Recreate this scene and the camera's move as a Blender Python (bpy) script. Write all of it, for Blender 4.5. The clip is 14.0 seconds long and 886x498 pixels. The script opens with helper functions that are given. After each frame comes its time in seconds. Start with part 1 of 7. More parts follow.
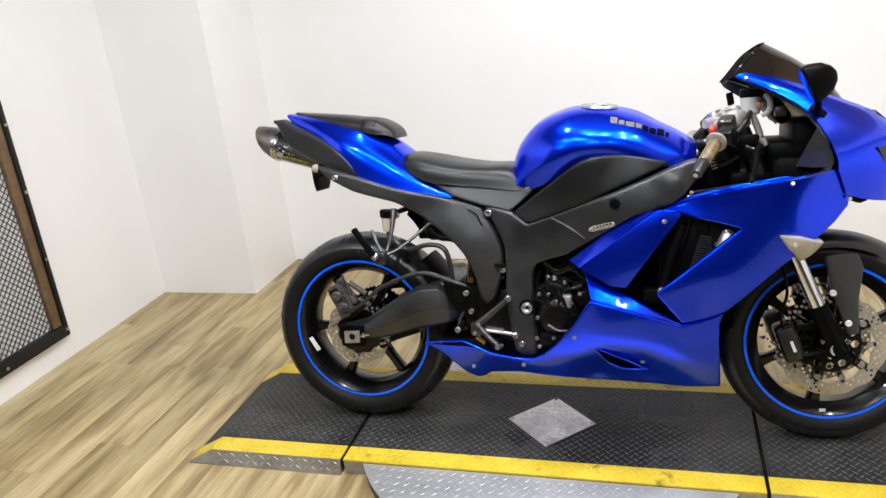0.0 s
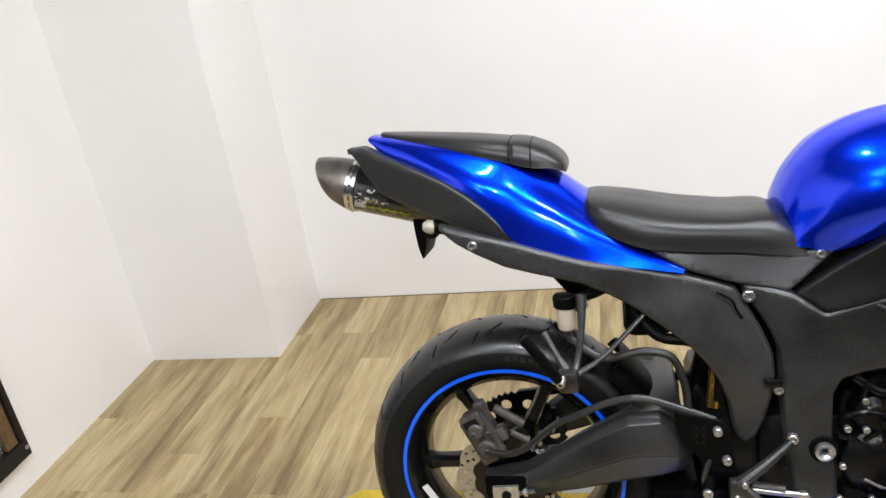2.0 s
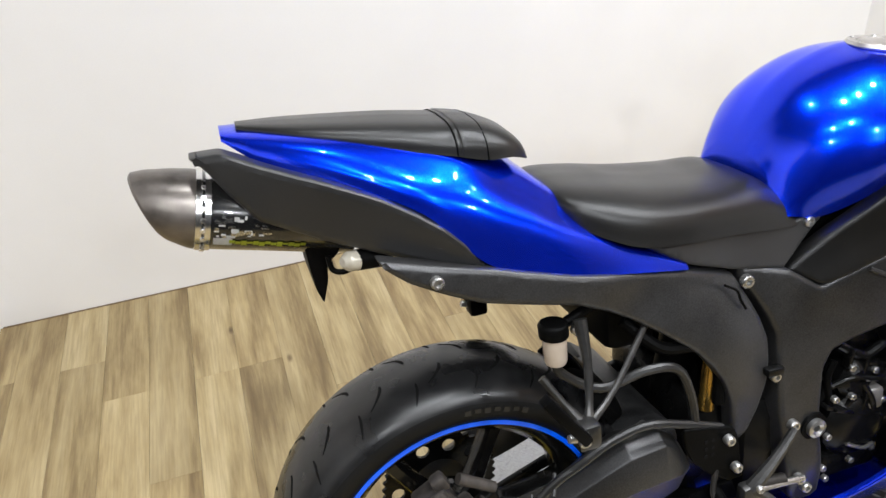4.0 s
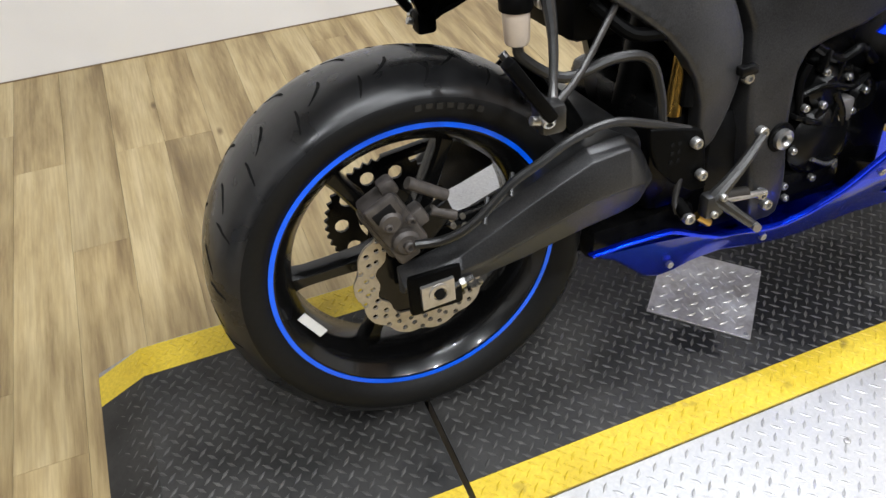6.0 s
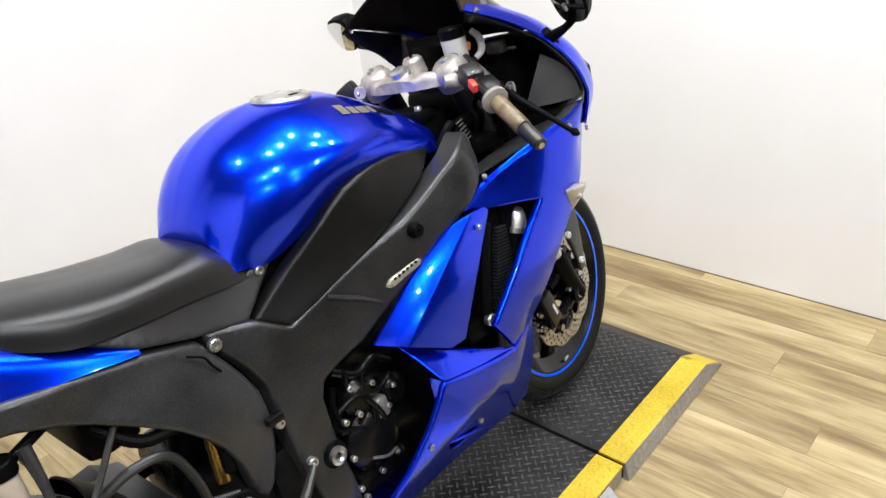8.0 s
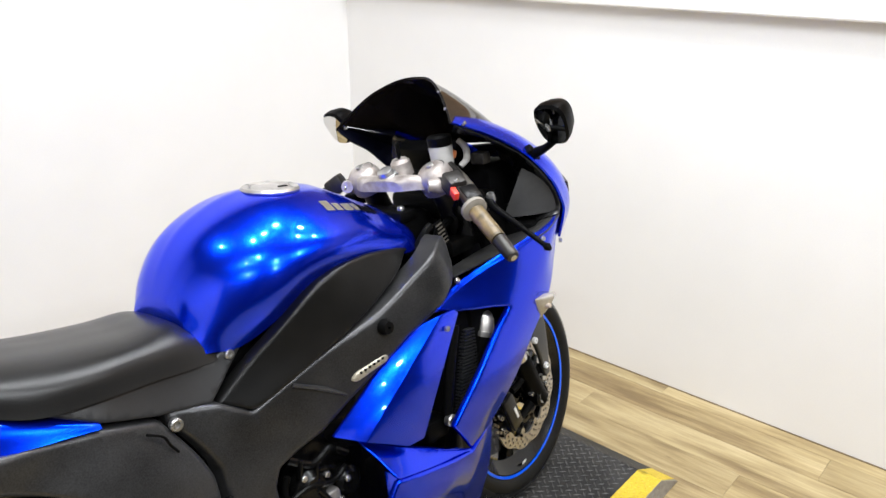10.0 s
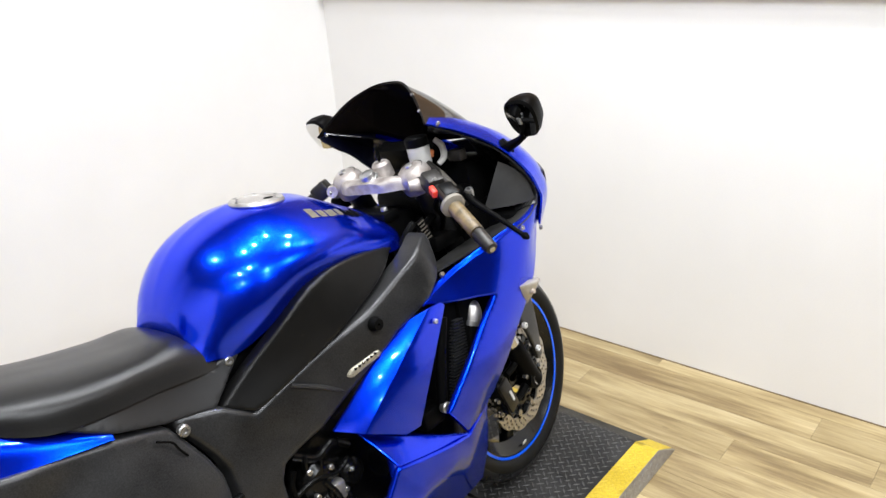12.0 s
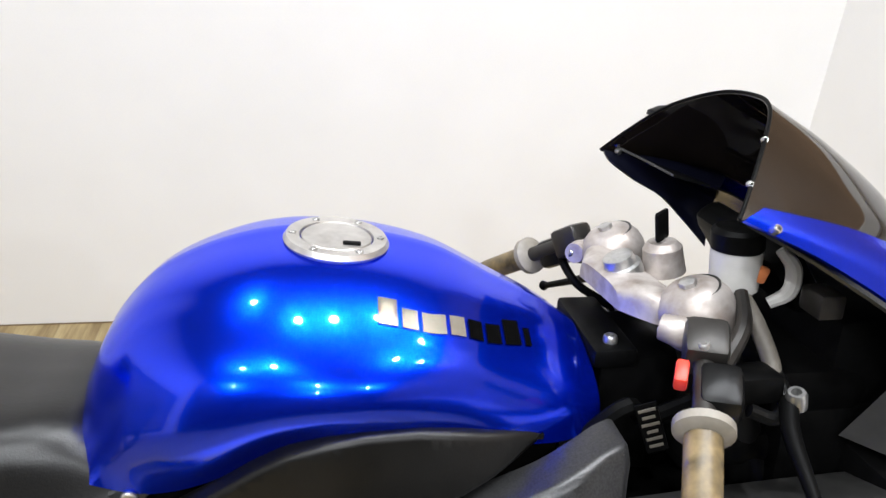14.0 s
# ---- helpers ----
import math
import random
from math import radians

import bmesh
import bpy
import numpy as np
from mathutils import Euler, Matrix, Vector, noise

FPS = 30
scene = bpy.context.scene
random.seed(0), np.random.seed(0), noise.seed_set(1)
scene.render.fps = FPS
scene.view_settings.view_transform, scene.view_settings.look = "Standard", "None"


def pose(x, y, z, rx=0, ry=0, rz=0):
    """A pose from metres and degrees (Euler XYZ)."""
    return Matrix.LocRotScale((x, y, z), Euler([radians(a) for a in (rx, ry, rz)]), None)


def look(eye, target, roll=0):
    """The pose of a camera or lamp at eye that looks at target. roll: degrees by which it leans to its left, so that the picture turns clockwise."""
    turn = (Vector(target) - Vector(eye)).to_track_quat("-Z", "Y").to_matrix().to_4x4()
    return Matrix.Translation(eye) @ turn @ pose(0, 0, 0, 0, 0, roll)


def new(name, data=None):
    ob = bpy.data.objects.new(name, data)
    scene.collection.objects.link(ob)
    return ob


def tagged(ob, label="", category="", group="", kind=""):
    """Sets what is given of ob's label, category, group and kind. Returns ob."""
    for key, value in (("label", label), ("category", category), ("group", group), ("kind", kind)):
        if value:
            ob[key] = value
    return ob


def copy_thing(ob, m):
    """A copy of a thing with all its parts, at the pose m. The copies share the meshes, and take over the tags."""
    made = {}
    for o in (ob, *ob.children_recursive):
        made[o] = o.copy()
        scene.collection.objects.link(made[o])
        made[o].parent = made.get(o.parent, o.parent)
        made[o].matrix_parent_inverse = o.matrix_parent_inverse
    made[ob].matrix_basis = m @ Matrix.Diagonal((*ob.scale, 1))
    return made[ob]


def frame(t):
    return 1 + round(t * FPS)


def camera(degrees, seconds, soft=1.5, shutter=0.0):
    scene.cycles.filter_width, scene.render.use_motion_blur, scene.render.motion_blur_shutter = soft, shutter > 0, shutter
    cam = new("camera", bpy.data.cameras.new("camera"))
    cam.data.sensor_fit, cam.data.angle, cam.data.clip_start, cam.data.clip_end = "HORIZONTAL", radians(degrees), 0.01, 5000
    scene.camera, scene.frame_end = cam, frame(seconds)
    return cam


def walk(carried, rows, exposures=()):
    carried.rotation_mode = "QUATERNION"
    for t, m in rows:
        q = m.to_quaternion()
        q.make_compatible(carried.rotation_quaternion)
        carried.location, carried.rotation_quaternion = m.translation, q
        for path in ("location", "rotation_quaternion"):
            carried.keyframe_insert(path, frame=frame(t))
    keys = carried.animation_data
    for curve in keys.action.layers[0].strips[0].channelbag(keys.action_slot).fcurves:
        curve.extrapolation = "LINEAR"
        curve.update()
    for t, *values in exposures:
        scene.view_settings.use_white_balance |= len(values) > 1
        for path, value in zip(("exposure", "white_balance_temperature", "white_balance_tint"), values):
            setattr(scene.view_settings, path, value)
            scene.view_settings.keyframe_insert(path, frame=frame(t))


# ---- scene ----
cam = camera(60.7, 14.0)
PATH = [
    (0, (0.954, -2.121, 1.382), (0.395, -0.325, 0.704), -6.3),
    (0.5, (0.795, -1.992, 1.396), (0.144, -0.244, 0.673), -6.1),
    (1, (0.565, -1.815, 1.396), (0.051, -0.033, 0.647), -8.0),
    (1.5, (0.442, -1.485, 1.364), (-0.182, 0.256, 0.602), -10.8),
    (2, (0.238, -1.281, 1.371), (-0.212, 0.506, 0.595), -8.9),
    (2.2, (0.150, -1.210, 1.405), (-0.170, 0.580, 0.567), -9.1),
    (4.3, (-0.299, -0.779, 1.362), (0.287, 0.816, 0.307), -1.4),
    (4.5, (-0.33, -0.816, 1.292), (0.307, 0.77, 0.253), -0.3),
    (5, (-0.311, -0.817, 1.208), (0.266, 0.626, -0.05), 0.0),
    (5.5, (-0.279, -0.825, 1.152), (0.187, 0.496, -0.276), -0.1),
    (6, (-0.277, -0.819, 1.133), (0.259, 0.527, -0.247), -1.0),
    (6.5, (-0.207, -0.81, 1.152), (0.594, 0.483, -0.146), -2.2),
    (7, (-0.099, -0.859, 1.212), (0.846, 0.422, 0.001), -6.5),
    (7.2, (-0.068, -0.847, 1.218), (0.966, 0.413, 0.058), -7.2),
    (7.5, (-0.026, -0.908, 1.275), (1.087, 0.349, 0.188), -8.1),
    (8, (0.006, -0.954, 1.341), (1.287, 0.257, 0.396), -6.3),
    (8.5, (0.011, -0.983, 1.386), (1.322, 0.297, 0.586), -3.2),
    (8.7, (0.006, -0.982, 1.4), (1.335, 0.295, 0.624), -2.1),
    (11, (-0.02, -0.986, 1.393), (1.392, 0.208, 0.632), -0.1),
    (11.5, (-0.093, -1.004, 1.418), (1.318, 0.2, 0.669), -3.5),
    (12, (-0.026, -1.053, 1.434), (1.354, 0.165, 0.652), -4.2),
    (12.5, (0.201, -1.087, 1.382), (1.445, 0.285, 0.626), 3.4),
    (13, (0.405, -0.945, 1.347), (1.55, 0.431, 0.455), -1.3),
    (13.3, (0.545, -0.801, 1.342), (1.634, 0.578, 0.387), -1.4),
    (13.5, (0.638, -0.718, 1.358), (1.671, 0.704, 0.404), -3.1),
    (13.7, (0.712, -0.653, 1.352), (1.523, 0.922, 0.423), -2.9),
    (13.9, (0.763, -0.589, 1.351), (1.213, 1.11, 0.395), 1.6),
    (14, (0.784, -0.563, 1.344), (1.046, 1.17, 0.38), 3.0),
]
walk(cam, [(t, look(eye, target, roll)) for t, eye, target, roll in PATH])
LAMP_POWER = 0.95
scene.view_settings.exposure = -0.64

# world: a dim fill from the rest of the showroom
world = bpy.data.worlds.new("world")
scene.world = world
world.use_nodes = True
world.node_tree.nodes["Background"].inputs[0].default_value = (1.0, 0.97, 0.94, 1)
world.node_tree.nodes["Background"].inputs[1].default_value = 0.25


# ---- materials ----
def principled(name, **values):
    m = bpy.data.materials.new(name)
    m.use_nodes = True
    b = m.node_tree.nodes["Principled BSDF"]
    for key, value in values.items():
        b.inputs[key.replace("_", " ")].default_value = value
    return m, m.node_tree.nodes, m.node_tree.links, b


def coords(nodes, links, scale=(1, 1, 1), kind="Object"):
    c = nodes.new("ShaderNodeTexCoord")
    mp = nodes.new("ShaderNodeMapping")
    mp.inputs["Scale"].default_value = scale
    links.new(c.outputs[kind], mp.inputs["Vector"])
    return mp.outputs["Vector"]


def noise_tex(nodes, links, vec, scale, detail=4.0, rough=0.55):
    n = nodes.new("ShaderNodeTexNoise")
    n.inputs["Scale"].default_value, n.inputs["Detail"].default_value, n.inputs["Roughness"].default_value = scale, detail, rough
    links.new(vec, n.inputs["Vector"])
    return n.outputs["Fac"]


def ramp(nodes, links, fac, stops):
    r = nodes.new("ShaderNodeValToRGB")
    e = r.color_ramp.elements
    while len(e) < len(stops):
        e.new(0.5)
    for el, (p, c) in zip(e, stops):
        el.position, el.color = p, (*c, 1) if len(c) == 3 else c
    links.new(fac, r.inputs["Fac"])
    return r.outputs["Color"]


def bump(nodes, links, b, height, strength=0.2, distance=0.002):
    n = nodes.new("ShaderNodeBump")
    n.inputs["Strength"].default_value, n.inputs["Distance"].default_value = strength, distance
    links.new(height, n.inputs["Height"])
    links.new(n.outputs["Normal"], b.inputs["Normal"])


def surface(name, dark, light, rough=(0.4, 0.6), scale=60.0, metal=0.0, relief=0.15, dist=0.0008, coat=0.0, big=4.0, spec=0.5, dust=0.0):
    """A surface with fine grain and broad cloudy variation in colour and gloss."""
    m, n, l, b = principled(name, Metallic=metal, Coat_Weight=coat, Coat_Roughness=0.06)
    b.inputs["Specular IOR Level"].default_value = spec
    b.inputs["Sheen Weight"].default_value, b.inputs["Sheen Roughness"].default_value = dust, 0.45
    v = coords(n, l)
    fine = noise_tex(n, l, v, scale, 6.0)
    broad = noise_tex(n, l, v, big, 3.0)
    mix = n.new("ShaderNodeMath")
    mix.operation = "MULTIPLY_ADD"
    mix.inputs[1].default_value, mix.inputs[2].default_value = 0.45, 0.0
    l.new(fine, mix.inputs[0])
    add = n.new("ShaderNodeMath")
    add.operation = "MULTIPLY_ADD"
    add.inputs[1].default_value = 0.55
    l.new(broad, add.inputs[0])
    l.new(mix.outputs[0], add.inputs[2])
    l.new(ramp(n, l, add.outputs[0], [(0.3, dark), (0.7, light)]), b.inputs["Base Color"])
    r = n.new("ShaderNodeMapRange")
    r.inputs["From Min"].default_value, r.inputs["From Max"].default_value = 0.3, 0.7
    r.inputs["To Min"].default_value, r.inputs["To Max"].default_value = rough
    l.new(broad, r.inputs["Value"])
    l.new(r.outputs["Result"], b.inputs["Roughness"])
    bump(n, l, b, fine, relief, dist)
    return m


def blue_paint():
    """Candy blue: a deep pigment layer with bright metal flake in it, under clear coat."""
    m, n, l, b = principled("candy_blue_paint", Metallic=0.0, Roughness=0.5, Coat_Weight=0.65, Coat_Roughness=0.025, Coat_IOR=1.5)
    b.inputs["Specular IOR Level"].default_value = 0.04
    v = coords(n, l)
    fine = noise_tex(n, l, v, 900, 2.0)
    broad = noise_tex(n, l, v, 7, 3.0)
    l.new(ramp(n, l, broad, [(0.3, (0.0005, 0.009, 0.36)), (0.7, (0.0005, 0.012, 0.44))]), b.inputs["Base Color"])
    bump(n, l, b, fine, 0.04, 0.0004)
    f = n.new("ShaderNodeBsdfPrincipled")
    for key, value in (("Metallic", 1.0), ("Roughness", 0.24), ("Coat Weight", 0.65), ("Coat Roughness", 0.025), ("Coat IOR", 1.5), ("Base Color", (0.0005, 0.043, 0.98, 1)), ("Specular Tint", (0.4, 0.5, 1.0, 1))):
        f.inputs[key].default_value = value
    bump(n, l, f, fine, 0.05, 0.0004)
    mix = n.new("ShaderNodeMixShader")
    mix.inputs[0].default_value = 0.82
    l.new(b.outputs[0], mix.inputs[1])
    l.new(f.outputs[0], mix.inputs[2])
    l.new(mix.outputs[0], n["Material Output"].inputs["Surface"])
    return m


def plank_wood():
    m, n, l, b = principled("vinyl_plank_wood")
    info = n.new("ShaderNodeObjectInfo")
    c = n.new("ShaderNodeTexCoord")
    shift = n.new("ShaderNodeVectorMath")
    shift.operation = "MULTIPLY_ADD"
    comb = n.new("ShaderNodeCombineXYZ")
    for i, k in enumerate((37.0, 91.0, 13.0)):
        mul = n.new("ShaderNodeMath")
        mul.operation, mul.inputs[1].default_value = "MULTIPLY", k
        l.new(info.outputs["Random"], mul.inputs[0])
        l.new(mul.outputs[0], comb.inputs[i])
    shift.inputs[1].default_value = (17.0, 1.9, 1.0)
    l.new(c.outputs["Object"], shift.inputs[0])
    l.new(comb.outputs[0], shift.inputs[2])
    grain = noise_tex(n, l, shift.outputs[0], 1.5, 6.0, 0.6)
    shift2 = n.new("ShaderNodeVectorMath")
    shift2.operation = "MULTIPLY_ADD"
    shift2.inputs[1].default_value = (120.0, 5.0, 1.0)
    l.new(c.outputs["Object"], shift2.inputs[0])
    l.new(comb.outputs[0], shift2.inputs[2])
    fine = noise_tex(n, l, shift2.outputs[0], 1.5, 5.0, 0.6)
    # long darker figure in some boards, and small knots
    shift3 = n.new("ShaderNodeVectorMath")
    shift3.operation = "MULTIPLY_ADD"
    shift3.inputs[1].default_value = (9.0, 1.1, 1.0)
    l.new(c.outputs["Object"], shift3.inputs[0])
    l.new(comb.outputs[0], shift3.inputs[2])
    figure = noise_tex(n, l, shift3.outputs[0], 1.1, 3.0, 0.5)
    both_ = n.new("ShaderNodeMath")
    both_.operation, both_.inputs[1].default_value = "MULTIPLY_ADD", 0.75
    l.new(figure, both_.inputs[0])
    half = n.new("ShaderNodeMath")
    half.operation, half.inputs[1].default_value, half.inputs[2].default_value = "MULTIPLY_ADD", 0.70, -0.225
    l.new(grain, half.inputs[0])
    l.new(half.outputs[0], both_.inputs[2])
    col = ramp(n, l, both_.outputs[0], [(0.28, (0.20, 0.135, 0.062)), (0.40, (0.31, 0.228, 0.112)), (0.50, (0.445, 0.345, 0.180)), (0.66, (0.56, 0.455, 0.265))])
    knot = n.new("ShaderNodeTexVoronoi")
    knot.inputs["Scale"].default_value = 1.0
    shift4 = n.new("ShaderNodeVectorMath")
    shift4.operation = "MULTIPLY_ADD"
    shift4.inputs[1].default_value = (7.5, 3.0, 0.0)
    l.new(c.outputs["Object"], shift4.inputs[0])
    l.new(comb.outputs[0], shift4.inputs[2])
    l.new(shift4.outputs[0], knot.inputs["Vector"])
    dark = n.new("ShaderNodeMix")
    dark.data_type, dark.blend_type = "RGBA", "MULTIPLY"
    dark.inputs["Factor"].default_value = 0.8
    l.new(col, dark.inputs["A"])
    l.new(ramp(n, l, knot.outputs["Distance"], [(0.02, (0.22, 0.16, 0.10)), (0.075, (1, 1, 1))]), dark.inputs["B"])
    col = dark.outputs["Result"]
    tone = ramp(n, l, info.outputs["Random"], [(0.0, (0.80, 0.78, 0.72)), (0.45, (1.0, 0.98, 0.92)), (1.0, (0.93, 0.93, 0.90))])
    mul = n.new("ShaderNodeMix")
    mul.data_type, mul.blend_type = "RGBA", "MULTIPLY"
    mul.inputs["Factor"].default_value = 1.0
    l.new(col, mul.inputs["A"])
    l.new(tone, mul.inputs["B"])
    mul2 = n.new("ShaderNodeMix")
    mul2.data_type, mul2.blend_type = "RGBA", "MULTIPLY"
    mul2.inputs["Factor"].default_value = 0.30
    l.new(mul.outputs["Result"], mul2.inputs["A"])
    l.new(ramp(n, l, fine, [(0.35, (0.35, 0.3, 0.25)), (0.6, (1, 1, 1))]), mul2.inputs["B"])
    l.new(mul2.outputs["Result"], b.inputs["Base Color"])
    b.inputs["Roughness"].default_value = 0.42
    bump(n, l, b, fine, 0.25, 0.0006)
    return m


def worn_deck(name, base, worn, gloss, oily=True):
    """Painted tread plate: dusty, scuffed, with dark oily blotches."""
    m, n, l, b = principled(name)
    b.inputs["Specular IOR Level"].default_value = 0.35
    v = coords(n, l)
    broad = noise_tex(n, l, v, 5.0, 6.0, 0.65)
    fine = noise_tex(n, l, v, 130.0, 5.0, 0.7)
    spots = noise_tex(n, l, v, 11.0, 3.0, 0.5)
    a = ramp(n, l, broad, [(0.34, base), (0.66, worn)])
    mix = n.new("ShaderNodeMix")
    mix.data_type, mix.blend_type = "RGBA", "MULTIPLY"
    mix.inputs["Factor"].default_value = 0.4
    l.new(a, mix.inputs["A"])
    l.new(ramp(n, l, fine, [(0.32, (0.35, 0.34, 0.33)), (0.62, (1.0, 1.0, 1.0))]), mix.inputs["B"])
    mix2 = n.new("ShaderNodeMix")
    mix2.data_type, mix2.blend_type = "RGBA", "MULTIPLY"
    mix2.inputs["Factor"].default_value = 0.75
    l.new(mix.outputs["Result"], mix2.inputs["A"])
    l.new(ramp(n, l, spots, [(0.30, (0.2, 0.19, 0.18)), (0.38, (1, 1, 1))]), mix2.inputs["B"])
    # an oily patch soaked in beside the cover plate
    sub = n.new("ShaderNodeVectorMath")
    sub.operation = "DISTANCE"
    sub.inputs[1].default_value = (0.80, -0.10, 0.0)
    l.new(v, sub.inputs[0])
    near = n.new("ShaderNodeMapRange")
    near.inputs["From Min"].default_value, near.inputs["From Max"].default_value = 0.05, 0.29
    near.inputs["To Min"].default_value, near.inputs["To Max"].default_value = 0.40 if oily else -0.25, -0.25
    l.new(sub.outputs["Value"], near.inputs["Value"])
    oil = n.new("ShaderNodeMath")
    oil.operation = "ADD"
    l.new(noise_tex(n, l, v, 22.0, 4.0, 0.6), oil.inputs[0])
    l.new(near.outputs["Result"], oil.inputs[1])
    mix3 = n.new("ShaderNodeMix")
    mix3.data_type, mix3.blend_type = "RGBA", "MULTIPLY"
    mix3.inputs["Factor"].default_value = 1.0
    l.new(mix2.outputs["Result"], mix3.inputs["A"])
    l.new(ramp(n, l, oil.outputs[0], [(0.60, (1, 1, 1)), (0.66, (0.12, 0.12, 0.12))]), mix3.inputs["B"])
    sub2 = n.new("ShaderNodeVectorMath")
    sub2.operation = "DISTANCE"
    sub2.inputs[1].default_value = (0.515, -0.135, 0.0)
    l.new(v, sub2.inputs[0])
    near2 = n.new("ShaderNodeMapRange")
    near2.inputs["From Min"].default_value, near2.inputs["From Max"].default_value = 0.01, 0.085
    near2.inputs["To Min"].default_value, near2.inputs["To Max"].default_value = 0.34 if oily else -0.25, -0.25
    l.new(sub2.outputs["Value"], near2.inputs["Value"])
    oil2 = n.new("ShaderNodeMath")
    oil2.operation = "ADD"
    l.new(noise_tex(n, l, v, 30.0, 4.0, 0.6), oil2.inputs[0])
    l.new(near2.outputs["Result"], oil2.inputs[1])
    mix4 = n.new("ShaderNodeMix")
    mix4.data_type, mix4.blend_type = "RGBA", "MULTIPLY"
    mix4.inputs["Factor"].default_value = 1.0
    l.new(mix3.outputs["Result"], mix4.inputs["A"])
    l.new(ramp(n, l, oil2.outputs[0], [(0.60, (1, 1, 1)), (0.65, (0.12, 0.12, 0.12))]), mix4.inputs["B"])
    l.new(mix4.outputs["Result"], b.inputs["Base Color"])
    r = n.new("ShaderNodeMapRange")
    r.inputs["To Min"].default_value, r.inputs["To Max"].default_value = gloss
    l.new(broad, r.inputs["Value"])
    l.new(r.outputs["Result"], b.inputs["Roughness"])
    bump(n, l, b, fine, 0.3, 0.0006)
    return m


def smoked_screen():
    m, n, l, b = principled("smoked_acrylic", Roughness=0.04, IOR=1.49)
    b.inputs["Base Color"].default_value = (0.012, 0.009, 0.007, 1)
    b.inputs["Transmission Weight"].default_value = 0.19
    return m


BLUE = blue_paint()
WALL = surface("wall_paint", (0.82, 0.806, 0.785), (0.86, 0.846, 0.825), (0.5, 0.65), 220, 0, 0.12, 0.0006)
# unseen walls and ceiling, made dark to deepen reflections in the paint
FARWALL = surface("unseen_dark_wall", (0.03, 0.029, 0.028), (0.05, 0.048, 0.046), (0.5, 0.7), 120)
CEIL = surface("unseen_dark_ceiling", (0.07, 0.068, 0.066), (0.10, 0.098, 0.095), (0.6, 0.8), 120)
LEDGE = surface("ledge_paint", (0.74, 0.72, 0.68), (0.82, 0.8, 0.76), (0.4, 0.55), 90)
BROWN = surface("brown_panel", (0.2, 0.12, 0.06), (0.32, 0.2, 0.11), (0.4, 0.6), 30)
PLANK = plank_wood()
GAP = surface("floor_joint", (0.15, 0.105, 0.055), (0.22, 0.15, 0.09), (0.7, 0.9), 60)
DECK = worn_deck("black_tread_paint", (0.008, 0.008, 0.0078), (0.044, 0.0425, 0.040), (0.5, 0.65))
DECKTOP = surface("worn_tread_tops", (0.012, 0.0118, 0.0114), (0.105, 0.101, 0.095), (0.44, 0.6), 30, 0.0, 0.2, 0.0006, 0, 6, spec=0.5)
YELLOW = worn_deck("yellow_safety_paint", (0.58, 0.41, 0.022), (0.74, 0.55, 0.05), (0.3, 0.5), False)
STEEL = surface("tread_plate_steel", (0.33, 0.33, 0.33), (0.52, 0.52, 0.52), (0.42, 0.55), 150, 0.65, 0.2)
PLATE = surface("bright_tread_plate", (0.38, 0.35, 0.31), (0.80, 0.785, 0.76), (0.38, 0.5), 90, 0.7, 0.25, 0.0008, 0, 14)
# unseen floor in front, made dark for the same reflections
FARFLOOR = surface("unseen_dark_floor", (0.03, 0.03, 0.03), (0.05, 0.05, 0.05), (0.4, 0.6), 40)
DULL = surface("dull_tread_plate", (0.22, 0.21, 0.2), (0.5, 0.49, 0.47), (0.3, 0.5), 90, 0.6, 0.3)
RUBBER = surface("tyre_tread_rubber", (0.004, 0.004, 0.0043), (0.016, 0.016, 0.0165), (0.22, 0.38), 60, 0, 0.25, 0.0008, 0.0, 16, spec=0.5)
# near-black for slots and holes, whose inner shade is put into the colour
RECESS_SHADE = surface("recess_shade_black", (0.004, 0.004, 0.004), (0.008, 0.008, 0.008), (0.7, 0.9), 80, spec=0.1)
RIM = surface("black_rim_paint", (0.002, 0.002, 0.002), (0.004, 0.004, 0.004), (0.18, 0.3), 70, 0, 0.05, 0.0004, 0.3, spec=0.25)
STRIPE = surface("blue_rim_tape", (0.0, 0.09, 0.85), (0.005, 0.14, 1.0), (0.15, 0.25), 50)
DISC = surface("brake_disc_steel", (0.34, 0.31, 0.26), (0.55, 0.5, 0.42), (0.28, 0.42), 140, 0.7, 0.25)
FRAME = surface("frame_grey_paint", (0.026, 0.0264, 0.0272), (0.085, 0.0845, 0.0855), (0.32, 0.44), 420, 0.75, 0.12, 0.0004, 0.0, 7, spec=0.5, dust=0.04)
KNEEPAD = surface("smooth_black_plastic", (0.0024, 0.0024, 0.0024), (0.0065, 0.0063, 0.006), (0.32, 0.44), 520, 0, 0.3, 0.0005, 0, 9, spec=0.34)
PLASTIC = surface("textured_grey_plastic", (0.008, 0.0082, 0.0087), (0.0165, 0.0168, 0.0175), (0.34, 0.44), 520, 0, 0.35, 0.0005, spec=0.6, dust=0.04)
GLOSSBLK = surface("gloss_black_plastic", (0.003, 0.003, 0.003), (0.006, 0.006, 0.006), (0.3, 0.4), 60, 0, 0.05, 0.0004, spec=0.5)
SATIN = surface("satin_cockpit_plastic", (0.006, 0.006, 0.006), (0.012, 0.012, 0.012), (0.22, 0.30), 60, 0, 0.05, 0.0004, spec=1.0)
HOSE = surface("grey_hose_rubber", (0.006, 0.006, 0.006), (0.018, 0.018, 0.0178), (0.3, 0.45), 90, 0, 0.2, spec=0.5)
